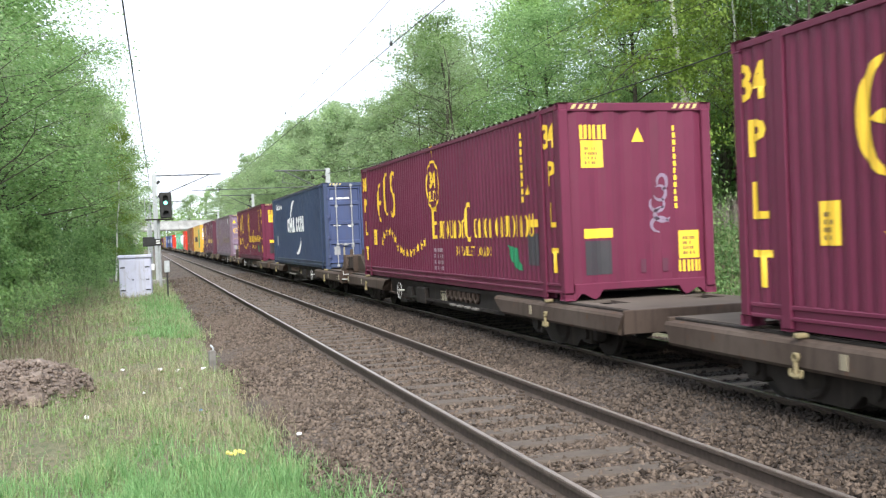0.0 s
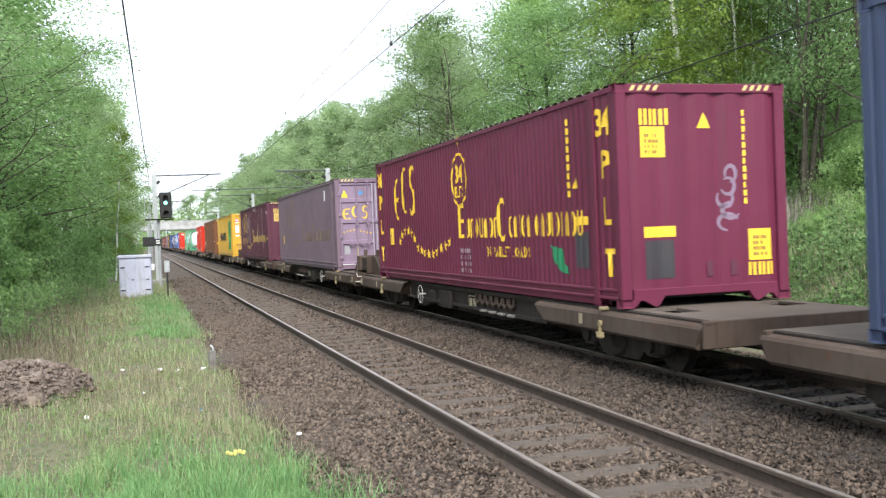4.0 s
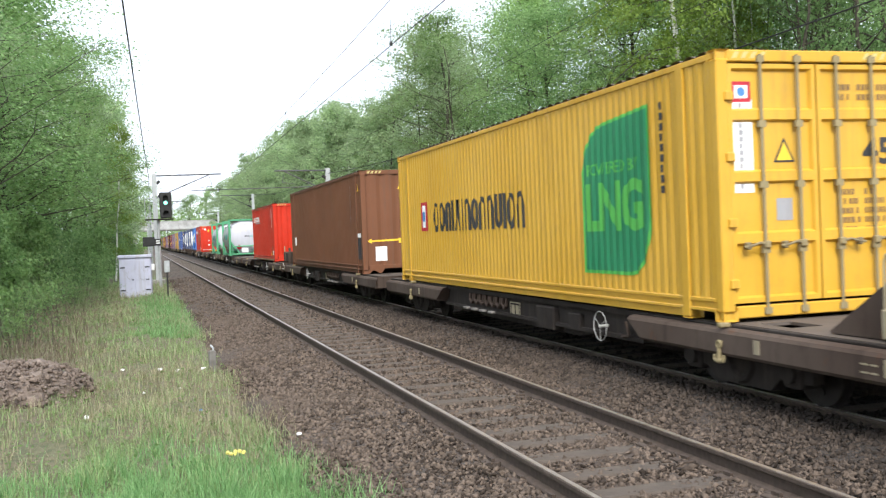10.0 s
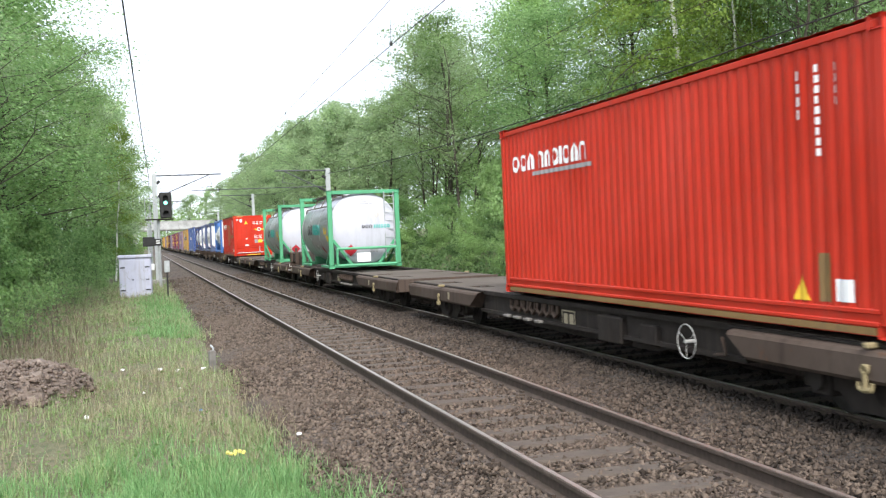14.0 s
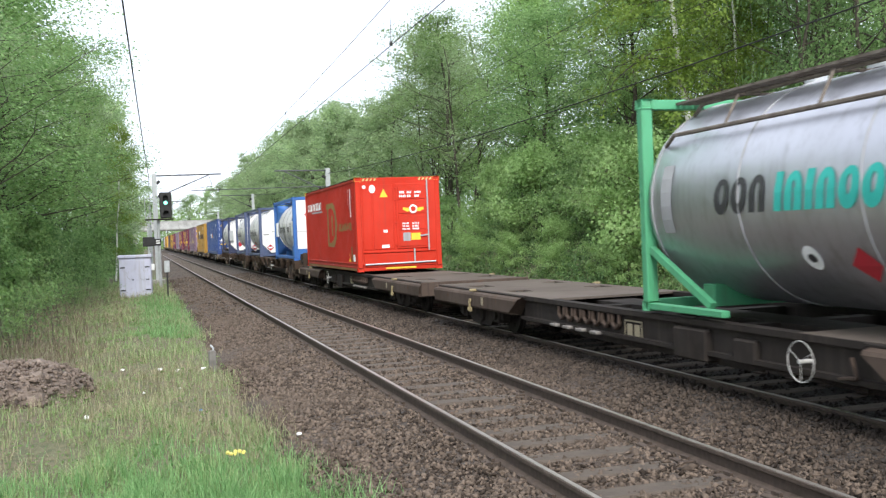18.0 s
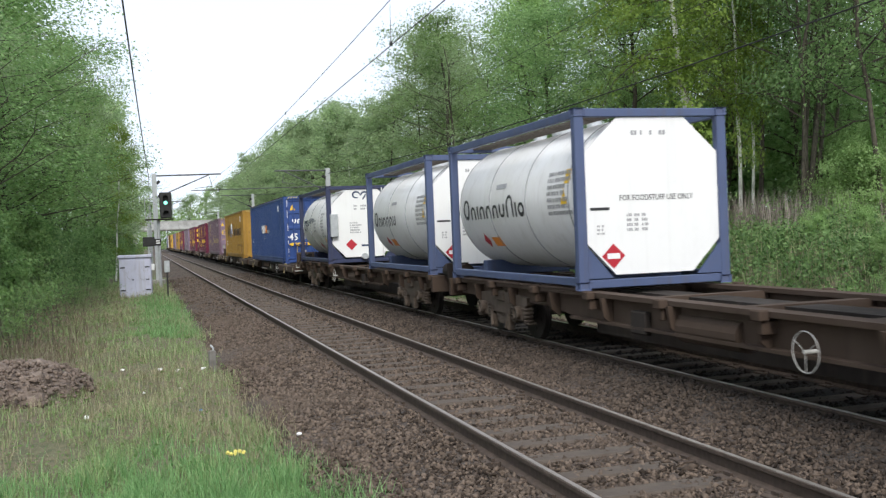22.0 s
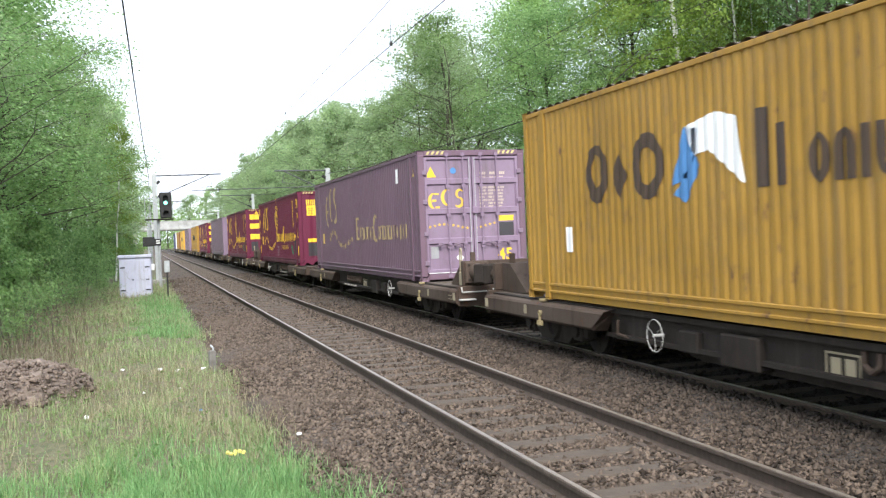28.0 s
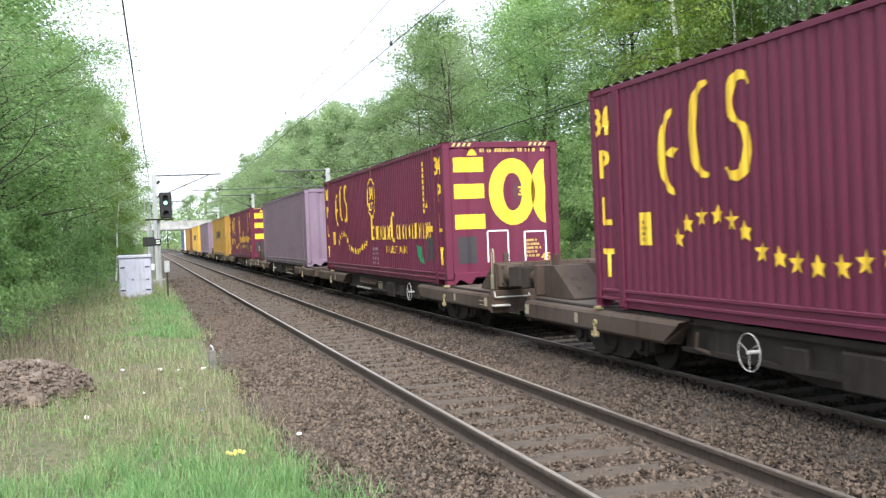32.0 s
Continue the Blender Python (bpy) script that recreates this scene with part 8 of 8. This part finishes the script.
    for x, y, s, p in ((-5.3, 25.5, 0.8, dark_bush), (-4.9, 22.5, 0.55, bush), (-4.4, 27, 0.8, bush), (-3.9, 30, 0.7, bush), (-4.6, 31, 1.0, dark_bush), (-4.2, 37, 0.95, dark_bush), (-3.7, 44, 0.95, dark_bush), (-3.2, 51, 0.9, dark_bush), (-2.9, 59, 1.0, dark_bush), (-2.4, 68, 0.9, dark_bush), (-2.2, 78, 1.0, dark_bush), (-1.9, 90, 1.0, dark_bush), (-1.9, 104, 1.0, dark_bush), (-2.3, 120, 1.1, dark_bush), (-2.9, 24.5, 0.42, bush), (-2.3, 36, 0.5, bush), (-1.9, 47, 0.5, bush)):
        plant(p, used, x, y, rnd.uniform(0, 360), s, 1.0, "bushes left of the line")
    # the wood on the bank beyond the tracks: its edge, nearest first
    for x, y, s, wide, p in ((17.4, 19.9, 1.0, 0.9, stemmy), (16.6, 22.4, 1.0, 0.85, stemmy), (18.6, 24.6, 1.0, 0.9, stemmy), (20.5, 27.5, 1.0, 1.0, oak), (17.0, 25.6, 0.85, 0.8, sparse), (16.6, 28.4, 0.78, 1.0, birch), (16.2, 31.0, 0.79, 1.1, ash), (19.5, 31, 1.05, 1.0, stemmy), (22, 34, 1.04, 1.1, ash), (18.5, 36, 0.99, 1.1, oak), (15.8, 38.5, 0.86, 1.1, oak), (17.5, 44, 0.9, 1.1, ash), (14.8, 44.5, 0.8, 0.9, sparse), (15.0, 48, 0.9, 1.1, ash), (14.8, 50.8, 0.95, 0.6, sparse), (16.6, 53.0, 0.98, 0.65, sparse), (15.4, 52.6, 0.9, 0.55, sparse), (18.5, 55, 1.02, 1.1, sparse), (24, 28, 1.1, 1.1, oak), (24, 41, 1.2, 1.1, oak), (22, 50, 1.2, 1.1, oak)):
        plant(p, used, x, y, rnd.uniform(0, 360), s, wide, right)
    for x, y, s, p in ((15.0, 62, 0.7, willow), (15.5, 70, 0.66, oak), (15.4, 75.5, 0.75, birch), (16.0, 80, 0.8, ash), (15.2, 84.5, 0.83, birch), (15.0, 90, 0.88, oak), (15.4, 96, 0.88, birch), (15.5, 103, 0.93, ash), (15.0, 110, 1.0, birch), (15.5, 118, 1.0, birch), (15.5, 126, 0.98, oak), (15.0, 134, 0.93, birch), (15.0, 143, 0.9, ash), (15.5, 158, 0.82, oak), (15.0, 176, 0.78, ash), (16, 205, 0.97, oak), (16, 222, 0.97, ash), (20, 64, 1.0, oak), (20, 84, 0.82, ash), (14.2, 59, 0.66, oak), (14.4, 66, 0.58, ash), (14.5, 78, 0.8, oak), (14.5, 87, 0.78, ash), (14.5, 99, 0.84, oak), (14.5, 114, 0.92, oak), (14.5, 130, 0.84, ash), (14.5, 150, 0.83, oak), (19, 72, 0.88, ash), (19, 92, 1.0, oak), (19, 110, 1.1, oak)):
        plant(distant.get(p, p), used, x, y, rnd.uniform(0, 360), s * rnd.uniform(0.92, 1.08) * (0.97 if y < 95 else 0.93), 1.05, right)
    for x, y, s, p in ((11.9, 20.9, 0.7, bush), (12.6, 21.8, 0.8, bush), (12.6, 14.7, 0.5, bush), (12.2, 13.6, 0.55, bush), (13.0, 13.0, 0.6, bush), (11.6, 13.2, 0.45, bush), (12.8, 25.5, 0.95, bush), (12.6, 29.5, 0.9, bush), (13.2, 34, 1.1, bush), (13.0, 39, 1.1, bush), (13.4, 45, 0.7, dark_bush), (13.4, 52, 0.8, dark_bush), (13.4, 60, 0.8, dark_bush), (13.2, 69, 0.8, dark_bush), (13.2, 79, 0.9, dark_bush), (13, 90, 0.9, dark_bush), (13, 104, 1.0, dark_bush), (13, 120, 1.0, dark_bush), (14.8, 33, 0.9, dark_bush), (15.2, 42, 0.9, dark_bush), (16.2, 28, 0.7, dark_bush), (14.5, 37, 0.8, dark_bush), (11.6, 22.6, 0.85, bush), (11.9, 24.4, 0.8, bush), (11.5, 27.5, 0.8, bush), (11.8, 31.5, 0.9, bush), (12.0, 36, 0.9, bush), (12.4, 42, 1.0, bush), (12.4, 48, 1.1, bush), (14.3, 17.3, 0.5, bush), (13.6, 17.9, 0.42, bush), (14.6, 19.0, 0.45, bush)):
        plant(p, used, x, y, rnd.uniform(0, 360), s, 1.0, "bushes beyond the tracks")
    for x, y, s, p in ((12.2, 22.8, 0.85, hazel), (13.5, 25.8, 0.95, hazel), (14.4, 29.5, 1.05, hazel), (14.0, 34, 1.05, hazel), (14.5, 39, 1.1, hazel), (16.4, 20.2, 0.62, hazel), (17.6, 21.4, 0.75, hazel), (18.8, 23.4, 0.8, hazel), (-5.6, 23.5, 0.9, broad), (-5.2, 27.5, 0.95, broad), (-4.8, 32, 0.95, broad), (-4.2, 36.5, 0.8, broad)):
        plant(p, used, x, y, rnd.uniform(0, 360), s, 1.0, "tall lineside bushes")
    far_foliage("back_woods", "deep green woods behind the lineside trees", 42000, (26, 12, 0.5), (40, 110, 11), 0.28, LEAF_B, 31)
    far_foliage("back_woods", "deep green woods behind the nearer trees", 16000, (-22, 25, 0.5), (-9, 120, 13), 0.36, LEAF_B, 32)
    far_foliage("back_woods", "distant green woods closing the view down the line", 22000, (-50, 300, 0.5), (70, 380, 13), 0.8, LEAF_A, 33)
    far_foliage("undergrowth", "dim green thicket deep in the wood", 24000, (20.5, 19, 1.3), (31, 40, 7.5), 0.2, LEAF_B, 35)
    far_foliage("undergrowth", "green undergrowth among the trees", 20000, (19.5, 26, 1.2), (26, 62, 4.6), 0.2, LEAF_B, 34)
    bramble = make_tree("bramble_bush", "leggy bramble with bare brown stems in the dry grass", 8, 1.5, 1.0, LEAF_B, BARK, 420, 0.06, 0.1, 30, 0.05, 0.008, 6, 0.1, "bush")
    for x, y, s in ((-2.3, 21.5, 0.9), (-2.9, 20, 0.8), (-2.7, 24, 1.0), (-3.4, 27, 1.1), (-2.4, 29, 0.9), (-1.7, 33, 0.8), (-2.8, 34, 1.1), (-1.4, 38, 0.7), (-2.2, 42, 1.0), (-3.6, 23, 1.0), (-1.2, 27, 0.5), (13.8, 22.5, 1.0), (14.6, 20.5, 0.9)):
        plant(bramble, used, x, y, rnd.uniform(0, 360), s, 1.0, "brambles")
    leaning = make_tree("birch_tree", "leaning slender birch with a bright white trunk", 13, 13.0, 2.2, LEAF_C, BIRCH, 22000, 0.088, 0.34, 38, 0.45, 0.1)
    for x, y, s, wide, tilt in ((14.5, 23.9, 0.98, 1.0, -4.0), (15.9, 24.2, 0.8, 0.7, 1.5), (16.4, 24.4, 0.75, 0.6, 3.0)):
        b = plant(leaning, used, x, y, 0, s, wide, "birches")
        b.matrix_basis = b.matrix_basis @ pose(0, 0, 0, 0, tilt, 0)
    # woods far down the line and behind the camera
    for x, y, s, p in ((2, 330, 1.2, oak), (8, 345, 1.3, ash), (14, 330, 1.2, oak), (20, 320, 1.2, ash), (-6, 320, 1.2, oak), (-10, 200, 1.0, ash), (-7, 180, 0.9, oak), (-6, 160, 0.85, ash), (24, 260, 1.2, oak), (-7, 12, 0.9, oak), (-9, 2, 1.0, ash), (-9, -12, 1.1, oak)):
        plant(distant.get(p, p), used, x, y, rnd.uniform(0, 360), s, 1.0, "far woods")


# ---- line side equipment ----
def mast(x, y, h, arms, label):
    ob = empty("catenary_mast", label, "railway mast", pose(x, y, -0.3), "catenary masts")
    bm = bx(bx(bx(bmesh.new(), -0.12, 0.12, -0.11, -0.095, 0, h), -0.12, 0.12, 0.095, 0.11, 0, h), -0.008, 0.008, -0.095, 0.095, 0, h)
    part("post", bm, GALV, ob)
    part("foundation", box(-0.35, 0.35, -0.35, 0.35, -0.4, 0.25, 0.03), CONCRETE, ob)
    s = 1 if arms[0] > 0 else -1
    for i, reach in enumerate(arms):
        z = h - 0.12 - 0.02 * i
        part("arm_tube", rod(bmesh.new(), (0, 0, z), (reach, 0, z + 0.03), 0.04, 8), DARK_STEEL, ob, "dark grey cantilever tube")
        part("stay_tube", rod(bmesh.new(), (0.1 * s, 0, z - 1.15), (reach * 0.82, 0, z), 0.03, 8), DARK_STEEL, ob)
        part("insulator", rod(bmesh.new(), (0.15 * s, 0, z - 1.12), (0.5 * s, 0, z - 0.95), 0.07, 10), DARK, ob, "dark ribbed insulator")
        part("steady_arm", rods([(reach * 0.82, 0, z - 0.1), (reach * 0.86, 0, z - 0.62), (reach * 0.6, 0, z - 0.72)], 0.014), DARK_STEEL, ob)
    part("cap_insulator", rod(bmesh.new(), (0.12 * s, 0, h - 0.55), (0.28 * s, 0, h - 0.4), 0.08, 10), DARK, ob)
    return ob


def build_equipment():
    mast(0.72, 55.5, 5.9, [3.5], "grey steel catenary mast with a cantilever arm over the near track")
    far_mast = mast(10.05, 55.5, 6.0, [-2.95], "grey steel catenary mast with a cantilever arm beyond the tracks")
    part("registration_tube", rod(bmesh.new(), (0, 0, 5.0), (-7.45, 0, 4.95), 0.024, 8), DARK_STEEL, far_mast, "long thin tube across both tracks")
    mast(10.1, 95.5, 6.5, [-2.95], "grey steel catenary mast with an arm over the far track")
    mast(0.75, 98.0, 6.2, [3.3], "distant grey catenary mast beside the near track")
    mast(10.1, 141.0, 6.2, [-2.95], "distant grey catenary mast beyond the tracks")
    mast(0.75, 141.0, 6.0, [3.3], "distant grey catenary mast beside the near track")

    def wire(name, label, pts, r, sag=0.0, n=10):
        bm = bmesh.new()
        out = []
        for a, b in zip(pts, pts[1:]):
            for i in range(n):
                f = i / n
                out.append((a[0] + (b[0] - a[0]) * f, a[1] + (b[1] - a[1]) * f, a[2] + (b[2] - a[2]) * f - sag * 4 * f * (1 - f)))
        out.append(pts[-1])
        bm.free()
        v, f = tube(out, [r] * len(out), 5)
        return tagged(new(name, mesh_from(name, v, f, DARK)), label, "overhead wire")
    wire("contact_wire", "thin dark contact wire over the near track", [(3.64, -5, 4.83), (4.0, 55.5, 4.58), (3.75, 98, 4.7), (3.6, 141, 4.7), (3.67, 230, 4.7)], 0.0074)
    wire("catenary_wire", "dark catenary wire hanging over the near track", [(3.67, 2, 5.75), (4.05, 55.5, 5.42), (3.67, 98, 5.7), (3.67, 141, 5.6), (3.67, 230, 5.6)], 0.0064, 0.34)
    wire("contact_wire", "thin dark contact wire over the far track", [(7.1, -5, 4.72), (7.0, 55.5, 4.62), (7.2, 95.5, 4.7), (7.0, 141, 4.7), (7.1, 230, 4.7)], 0.004)
    wire("catenary_wire", "dark catenary wire hanging over the far track", [(7.1, -5, 5.9), (7.1, 55.5, 5.35), (7.1, 95.5, 5.7), (7.1, 141, 5.6), (7.1, 230, 5.6)], 0.0045, 0.5)
    wire("feeder_wire", "dark feeder wire strung along the near masts", [(-0.4, 0, 6.2), (0.44, 55.5, 5.5), (0.75, 98, 5.8), (0.75, 141, 5.6)], 0.016, 0.25)
    wire("feeder_wire", "dark feeder wire strung along the far masts", [(10.0, 2, 5.1), (10.05, 55.5, 5.4), (10.1, 95.5, 6.2), (10.1, 141, 5.6)], 0.014, 0.45)
    for y, z0, z1 in ((14.5, 4.7, 5.28), (28, 4.66, 5.03), (42, 4.64, 5.0)):
        tagged(new("dropper", mesh_of("dropper", rod(bmesh.new(), (3.66, y, z0), (3.67, y, z1), 0.003, 5), DARK)), "thin wire dropper between the overhead wires", "dropper", "droppers")

    for x, y, z, lab in ((3.66, 14.5, 4.7, "small dark clamp on the contact wire"), (3.85, 27.2, 5.255, "small dark clamp on the catenary wire")):
        tagged(new("wire_clamp", mesh_of("wire_clamp", box(x - 0.014, x + 0.014, y - 0.04, y + 0.04, z - 0.035, z + 0.03, 0.006), DARK)), lab, "wire clamp", "wire clamps")

    sig = empty("signal", "colour light signal showing green, on a grey post with a bracket", "railway signal", pose(0.75, 50.0, -0.3))
    part("post", rod(bmesh.new(), (0, 0, 0), (0, 0, 3.35), 0.075, 14), GALV, sig)
    part("bracket", bx(bmesh.new(), -0.6, 0.72, -0.3, 0.3, 3.3, 3.36, 0.01), WAGON_DARK, sig, "dark steel bracket platform")
    part("railing", rods([(-0.58, 0.28, 3.36), (-0.58, 0.28, 4.35), (0.7, 0.28, 4.35), (0.7, 0.28, 3.36)], 0.018), GALV, sig)
    head = part("signal_head", bx(bmesh.new(), 0.1, 0.66, -0.12, 0.08, 3.38, 4.62, 0.04), DARK, sig, "black backboard with three lenses")
    for z, mat in ((4.35, DARK), (4.12, GREEN_LIGHT), (3.62, DARK)):
        part("lens", rod(bmesh.new(), (0.38, -0.14, z), (0.38, -0.12, z), 0.085, 20), mat, head)
        bm = bmesh.new()
        for i in range(10):
            a0, a1 = math.pi * (i / 10 * 1.2 - 0.1), math.pi * ((i + 1) / 10 * 1.2 - 0.1)
            q = [bm.verts.new((0.38 + 0.13 * math.cos(a), yy, z + 0.13 * math.sin(a))) for a, yy in ((a0, -0.12), (a1, -0.12), (a1, -0.34), (a0, -0.34))]
            bm.faces.new(q)
        part("hood", bm, DARK, head)
    part("junction_box", bx(bmesh.new(), -0.75, -0.2, -0.15, 0.05, 2.05, 2.5, 0.02), DARK, sig)
    part("identification_plate", bx(bmesh.new(), -0.2, 0.1, -0.12, -0.09, 2.08, 2.4, 0.005), DARK, sig, "small black plate with white bars")
    for z in (2.2, 2.3):
        part("plate_bar", box(-0.14, 0.04, -0.13, -0.121, z - 0.025, z + 0.025), MARK_WHITE, sig)

    cab = empty("equipment_cabinet", "pale grey steel two-door cabinet streaked with dirt, on grass", "equipment cabinet", pose(-0.31, 41.8, -0.28, 0, 0, -3))
    part("body", box(-0.62, 0.6, -0.36, 0.4, 0.0, 1.62, 0.02), CABINET, cab)
    part("roof", box(-0.66, 0.64, -0.42, 0.46, 1.62, 1.74, 0.02), CABINET, cab)
    for x0, x1 in ((-0.57, -0.02), (0.0, 0.55)):
        d = part("door", box(x0, x1, -0.385, -0.36, 0.1, 1.54, 0.008), CABINET, cab)
        part("handle", box(x1 - 0.16 if x0 > -0.3 else x1 - 0.12, x1 - 0.04, -0.41, -0.385, 0.74, 0.78), DARK, d)
        for z in (0.35, 1.25):
            part("hinge", box(x0 if x0 < -0.3 else x1 - 0.18, x0 + 0.18 if x0 < -0.3 else x1, -0.4, -0.385, z - 0.025, z + 0.025), DARK, d)
    part("plinth", box(-0.66, 0.64, -0.4, 0.44, -0.25, 0.02, 0.02), CONCRETE, cab)
    for a, z in ((-0.42, 1.18), (-0.3, 0.95), (0.18, 0.9), (0.3, 1.22)):
        bm = bmesh.new()
        for k in range(3):
            arc_band(bm, a + 0.05 * k, z - 0.05 * k, 0.06, 0.08, 40 + 70 * k, 230 + 90 * k, 0.006, 0.012, 8)
        lay("scuff", bm, MARK_GREY, cab, lambda u, v: (u, -0.389, v), label="faint scribbled marks")
    part("side_box", box(0.6, 0.72, -0.2, 0.1, 1.1, 1.35, 0.01), WHITE, cab)

    st = empty("telephone_post", "small pale box on a thin dark post beside the ballast", "post box", pose(0.85, 40.0, -0.3))
    part("post", rod(bmesh.new(), (0, 0, 0), (0, 0, 1.2), 0.03, 8), DARK, st)
    part("box", box(-0.1, 0.1, -0.08, 0.08, 1.05, 1.5, 0.02), GALV, st)

    mk = empty("marker_post", "short weathered concrete marker stake in the ballast edge", "marker post", pose(1.02, 17.0, -0.3, 0, 0, 8))
    part("stake", box(-0.055, 0.055, -0.05, 0.05, 0.0, 0.36, 0.012), DULL_CONCRETE, mk)
    part("cable_end", rods([(0.03, 0.02, 0.0), (0.03, 0.06, 0.4), (0.0, 0.1, 0.44)], 0.018), GALV, mk)

    # spoil heap with rubble
    bm = bmesh.new()
    bmesh.ops.create_icosphere(bm, subdivisions=5, radius=1.0)
    for v in bm.verts:
        d = noise.noise(v.co * 2.2) * 0.3 + noise.noise(v.co * 7) * 0.1 + noise.noise(v.co * 22) * 0.05
        v.co = Vector((v.co.x * (1.0 + 0.5 * d), v.co.y * (1.45 + 0.5 * d), max(-0.1, v.co.z) * (0.5 + 0.6 * d)))
    heap = tagged(new("soil_mound", mesh_of("soil_mound", bm, SOIL)), "low heap of brown soil and rubble in the grass", "soil mound")
    heap.matrix_basis = pose(-1.95, 15.2, -0.24)
    rng = np.random.RandomState(77)
    a, q = rng.uniform(0, 2 * np.pi, 1900), np.sqrt(rng.uniform(0, 1.1, 1900))
    cx, cy = -1.95 + 1.2 * q * np.cos(a), 15.2 + 1.7 * q * np.sin(a)
    cz = -0.22 + 0.48 * np.sqrt(np.clip(1 - q * q, 0, 1)) + rng.uniform(-0.02, 0.03, 1900)
    cube = np.array([(-1, -0.8, -0.6), (1, -0.7, -0.7), (0.8, 1, -0.6), (-0.9, 0.8, -0.5), (-0.6, -0.9, 0.7), (0.9, -0.6, 0.5), (0.6, 0.8, 0.8), (-0.8, 0.6, 0.6)]) * 0.5
    cf = np.array([(0, 3, 2, 1), (4, 5, 6, 7), (0, 1, 5, 4), (1, 2, 6, 5), (2, 3, 7, 6), (3, 0, 4, 7)])
    v, f = scatter_faces(cube, cf, np.stack([cx, cy, cz], -1), rng.uniform(0.012, 0.07, 1900), rng)
    tagged(new("soil_clods", mesh_from("soil_clods", v, f, SOIL)), "brown clods of earth on the soil heap", "soil clods", kind="stuff")
    rnd = random.Random(9)

    def lump(name, label, cat, x, y, z, s, mat):
        b = bmesh.new()
        bmesh.ops.create_icosphere(b, subdivisions=2, radius=s)
        o = Vector((x, y, z))
        for v in b.verts:
            v.co = v.co * (1 + 0.5 * noise.noise(v.co / s * 0.9 + o)) * 1.0
            v.co.z *= 0.65
        ob = tagged(new(name, mesh_of(name, b, mat)), label, cat)
        ob.matrix_basis = pose(x, y, z)
    for x, y, z, s in ((-2.3, 15.4, 0.1, 0.1), (-1.95, 15.3, 0.15, 0.08), (-1.7, 15.2, 0.12, 0.05), (-2.05, 14.5, 0.04, 0.05), (-1.6, 14.2, -0.04, 0.06)):
        lump("rubble_stone", "grey stone on the soil heap", "stone", x, y, z, s, CONCRETE)
    for x, y, s, mat, lab in ((-0.75, 12.9, 0.055, MARK_WHITE, "crumpled white litter in the grass"), (0.18, 17.2, 0.06, MARK_WHITE, "white scrap of litter in the grass"), (0.45, 16.9, 0.06, MARK_WHITE, "white scrap of litter in the grass"), (0.86, 16.9, 0.06, MARK_WHITE, "white scrap beside the marker stake"), (-0.42, 17.5, 0.05, MARK_WHITE, "white scrap of litter in the grass"), (0.6, 12.7, 0.04, MARK_BLUE, "small blue and white litter in the grass"), (1.5, 10.6, 0.05, MARK_WHITE, "pale scrap on the ballast edge"), (-0.08, 14.6, 0.04, MARK_WHITE, "pale scrap of paper in the grass"), (0.42, 14.8, 0.04, MARK_WHITE, "pale scrap of paper in the grass")):
        lump("litter", lab, "litter", x, y, -0.21, s * 0.62, mat)
    b = bmesh.new()
    for i in range(7):
        m = Matrix.Translation((rnd.uniform(-0.09, 0.09), rnd.uniform(-0.03, 0.03), rnd.uniform(0, 0.03))) @ Euler((rnd.uniform(0, 1), rnd.uniform(0, 1), rnd.uniform(0, 3))).to_matrix().to_4x4()
        bmesh.ops.create_cube(b, size=0.024, matrix=m)
    ob = tagged(new("litter", mesh_of("litter", b, WRAPPER)), "crumpled yellow wrapper in the long grass", "litter")
    ob.matrix_basis = pose(0.72, 9.2, -0.06)


def build_bridge():
    br = empty("road_bridge", "pale concrete road bridge across the line, with dark abutments", "bridge", pose(0, 232, 0))
    part("parapet", box(-14, 34, -0.2, 0.2, 4.9, 6.7, 0.03), PALE_CONCRETE, br, "pale concrete parapet")
    part("parapet", box(-14, 34, 8.0, 8.4, 4.9, 6.7, 0.03), PALE_CONCRETE, br)
    part("deck", box(-14, 34, 0.0, 8.2, 4.7, 5.1), CONCRETE, br)
    for x in (-1.2, 12.5):
        part("abutment", box(x - 1.2, x, 0.3, 8.0, -0.6, 4.7), CONCRETE, br, "dark stained abutment")
    part("coping", box(-14, 34, -0.28, 0.28, 6.7, 6.82), PALE_CONCRETE, br)


build_ground()
build_bed()
build_rails()
build_sleepers()
build_stones()
build_grass()
build_trees()
build_equipment()
build_bridge()


# ---- what moves: the train rolls past at a steady pace ----
SPEED, GAIN = 9.966, 0.0045


def run(t):
    return SPEED * t + GAIN * t * t / 2


def motions():
    for ob, s, z, turn in TRAIN:
        walk(ob, [(t, pose(FAR_TRACK, s - run(t), z, 0, 0, turn)) for t in (0, 4, 8, 12, 16, 20, 24, 28, 32)])
        way = -1 if turn else 1
        for axle in [o for o in ob.children_recursive if o.name.startswith("wheelset")]:
            place = axle.matrix_basis.translation.copy()
            spin = -1 if axle.parent.matrix_basis.to_euler().z > 1 else 1
            turns = [(t / 30, pose(*place, way * spin * math.degrees(run(t / 30) / place.z))) for t in range(0, 961)]
            walk(axle, turns)


build_train()
motions()
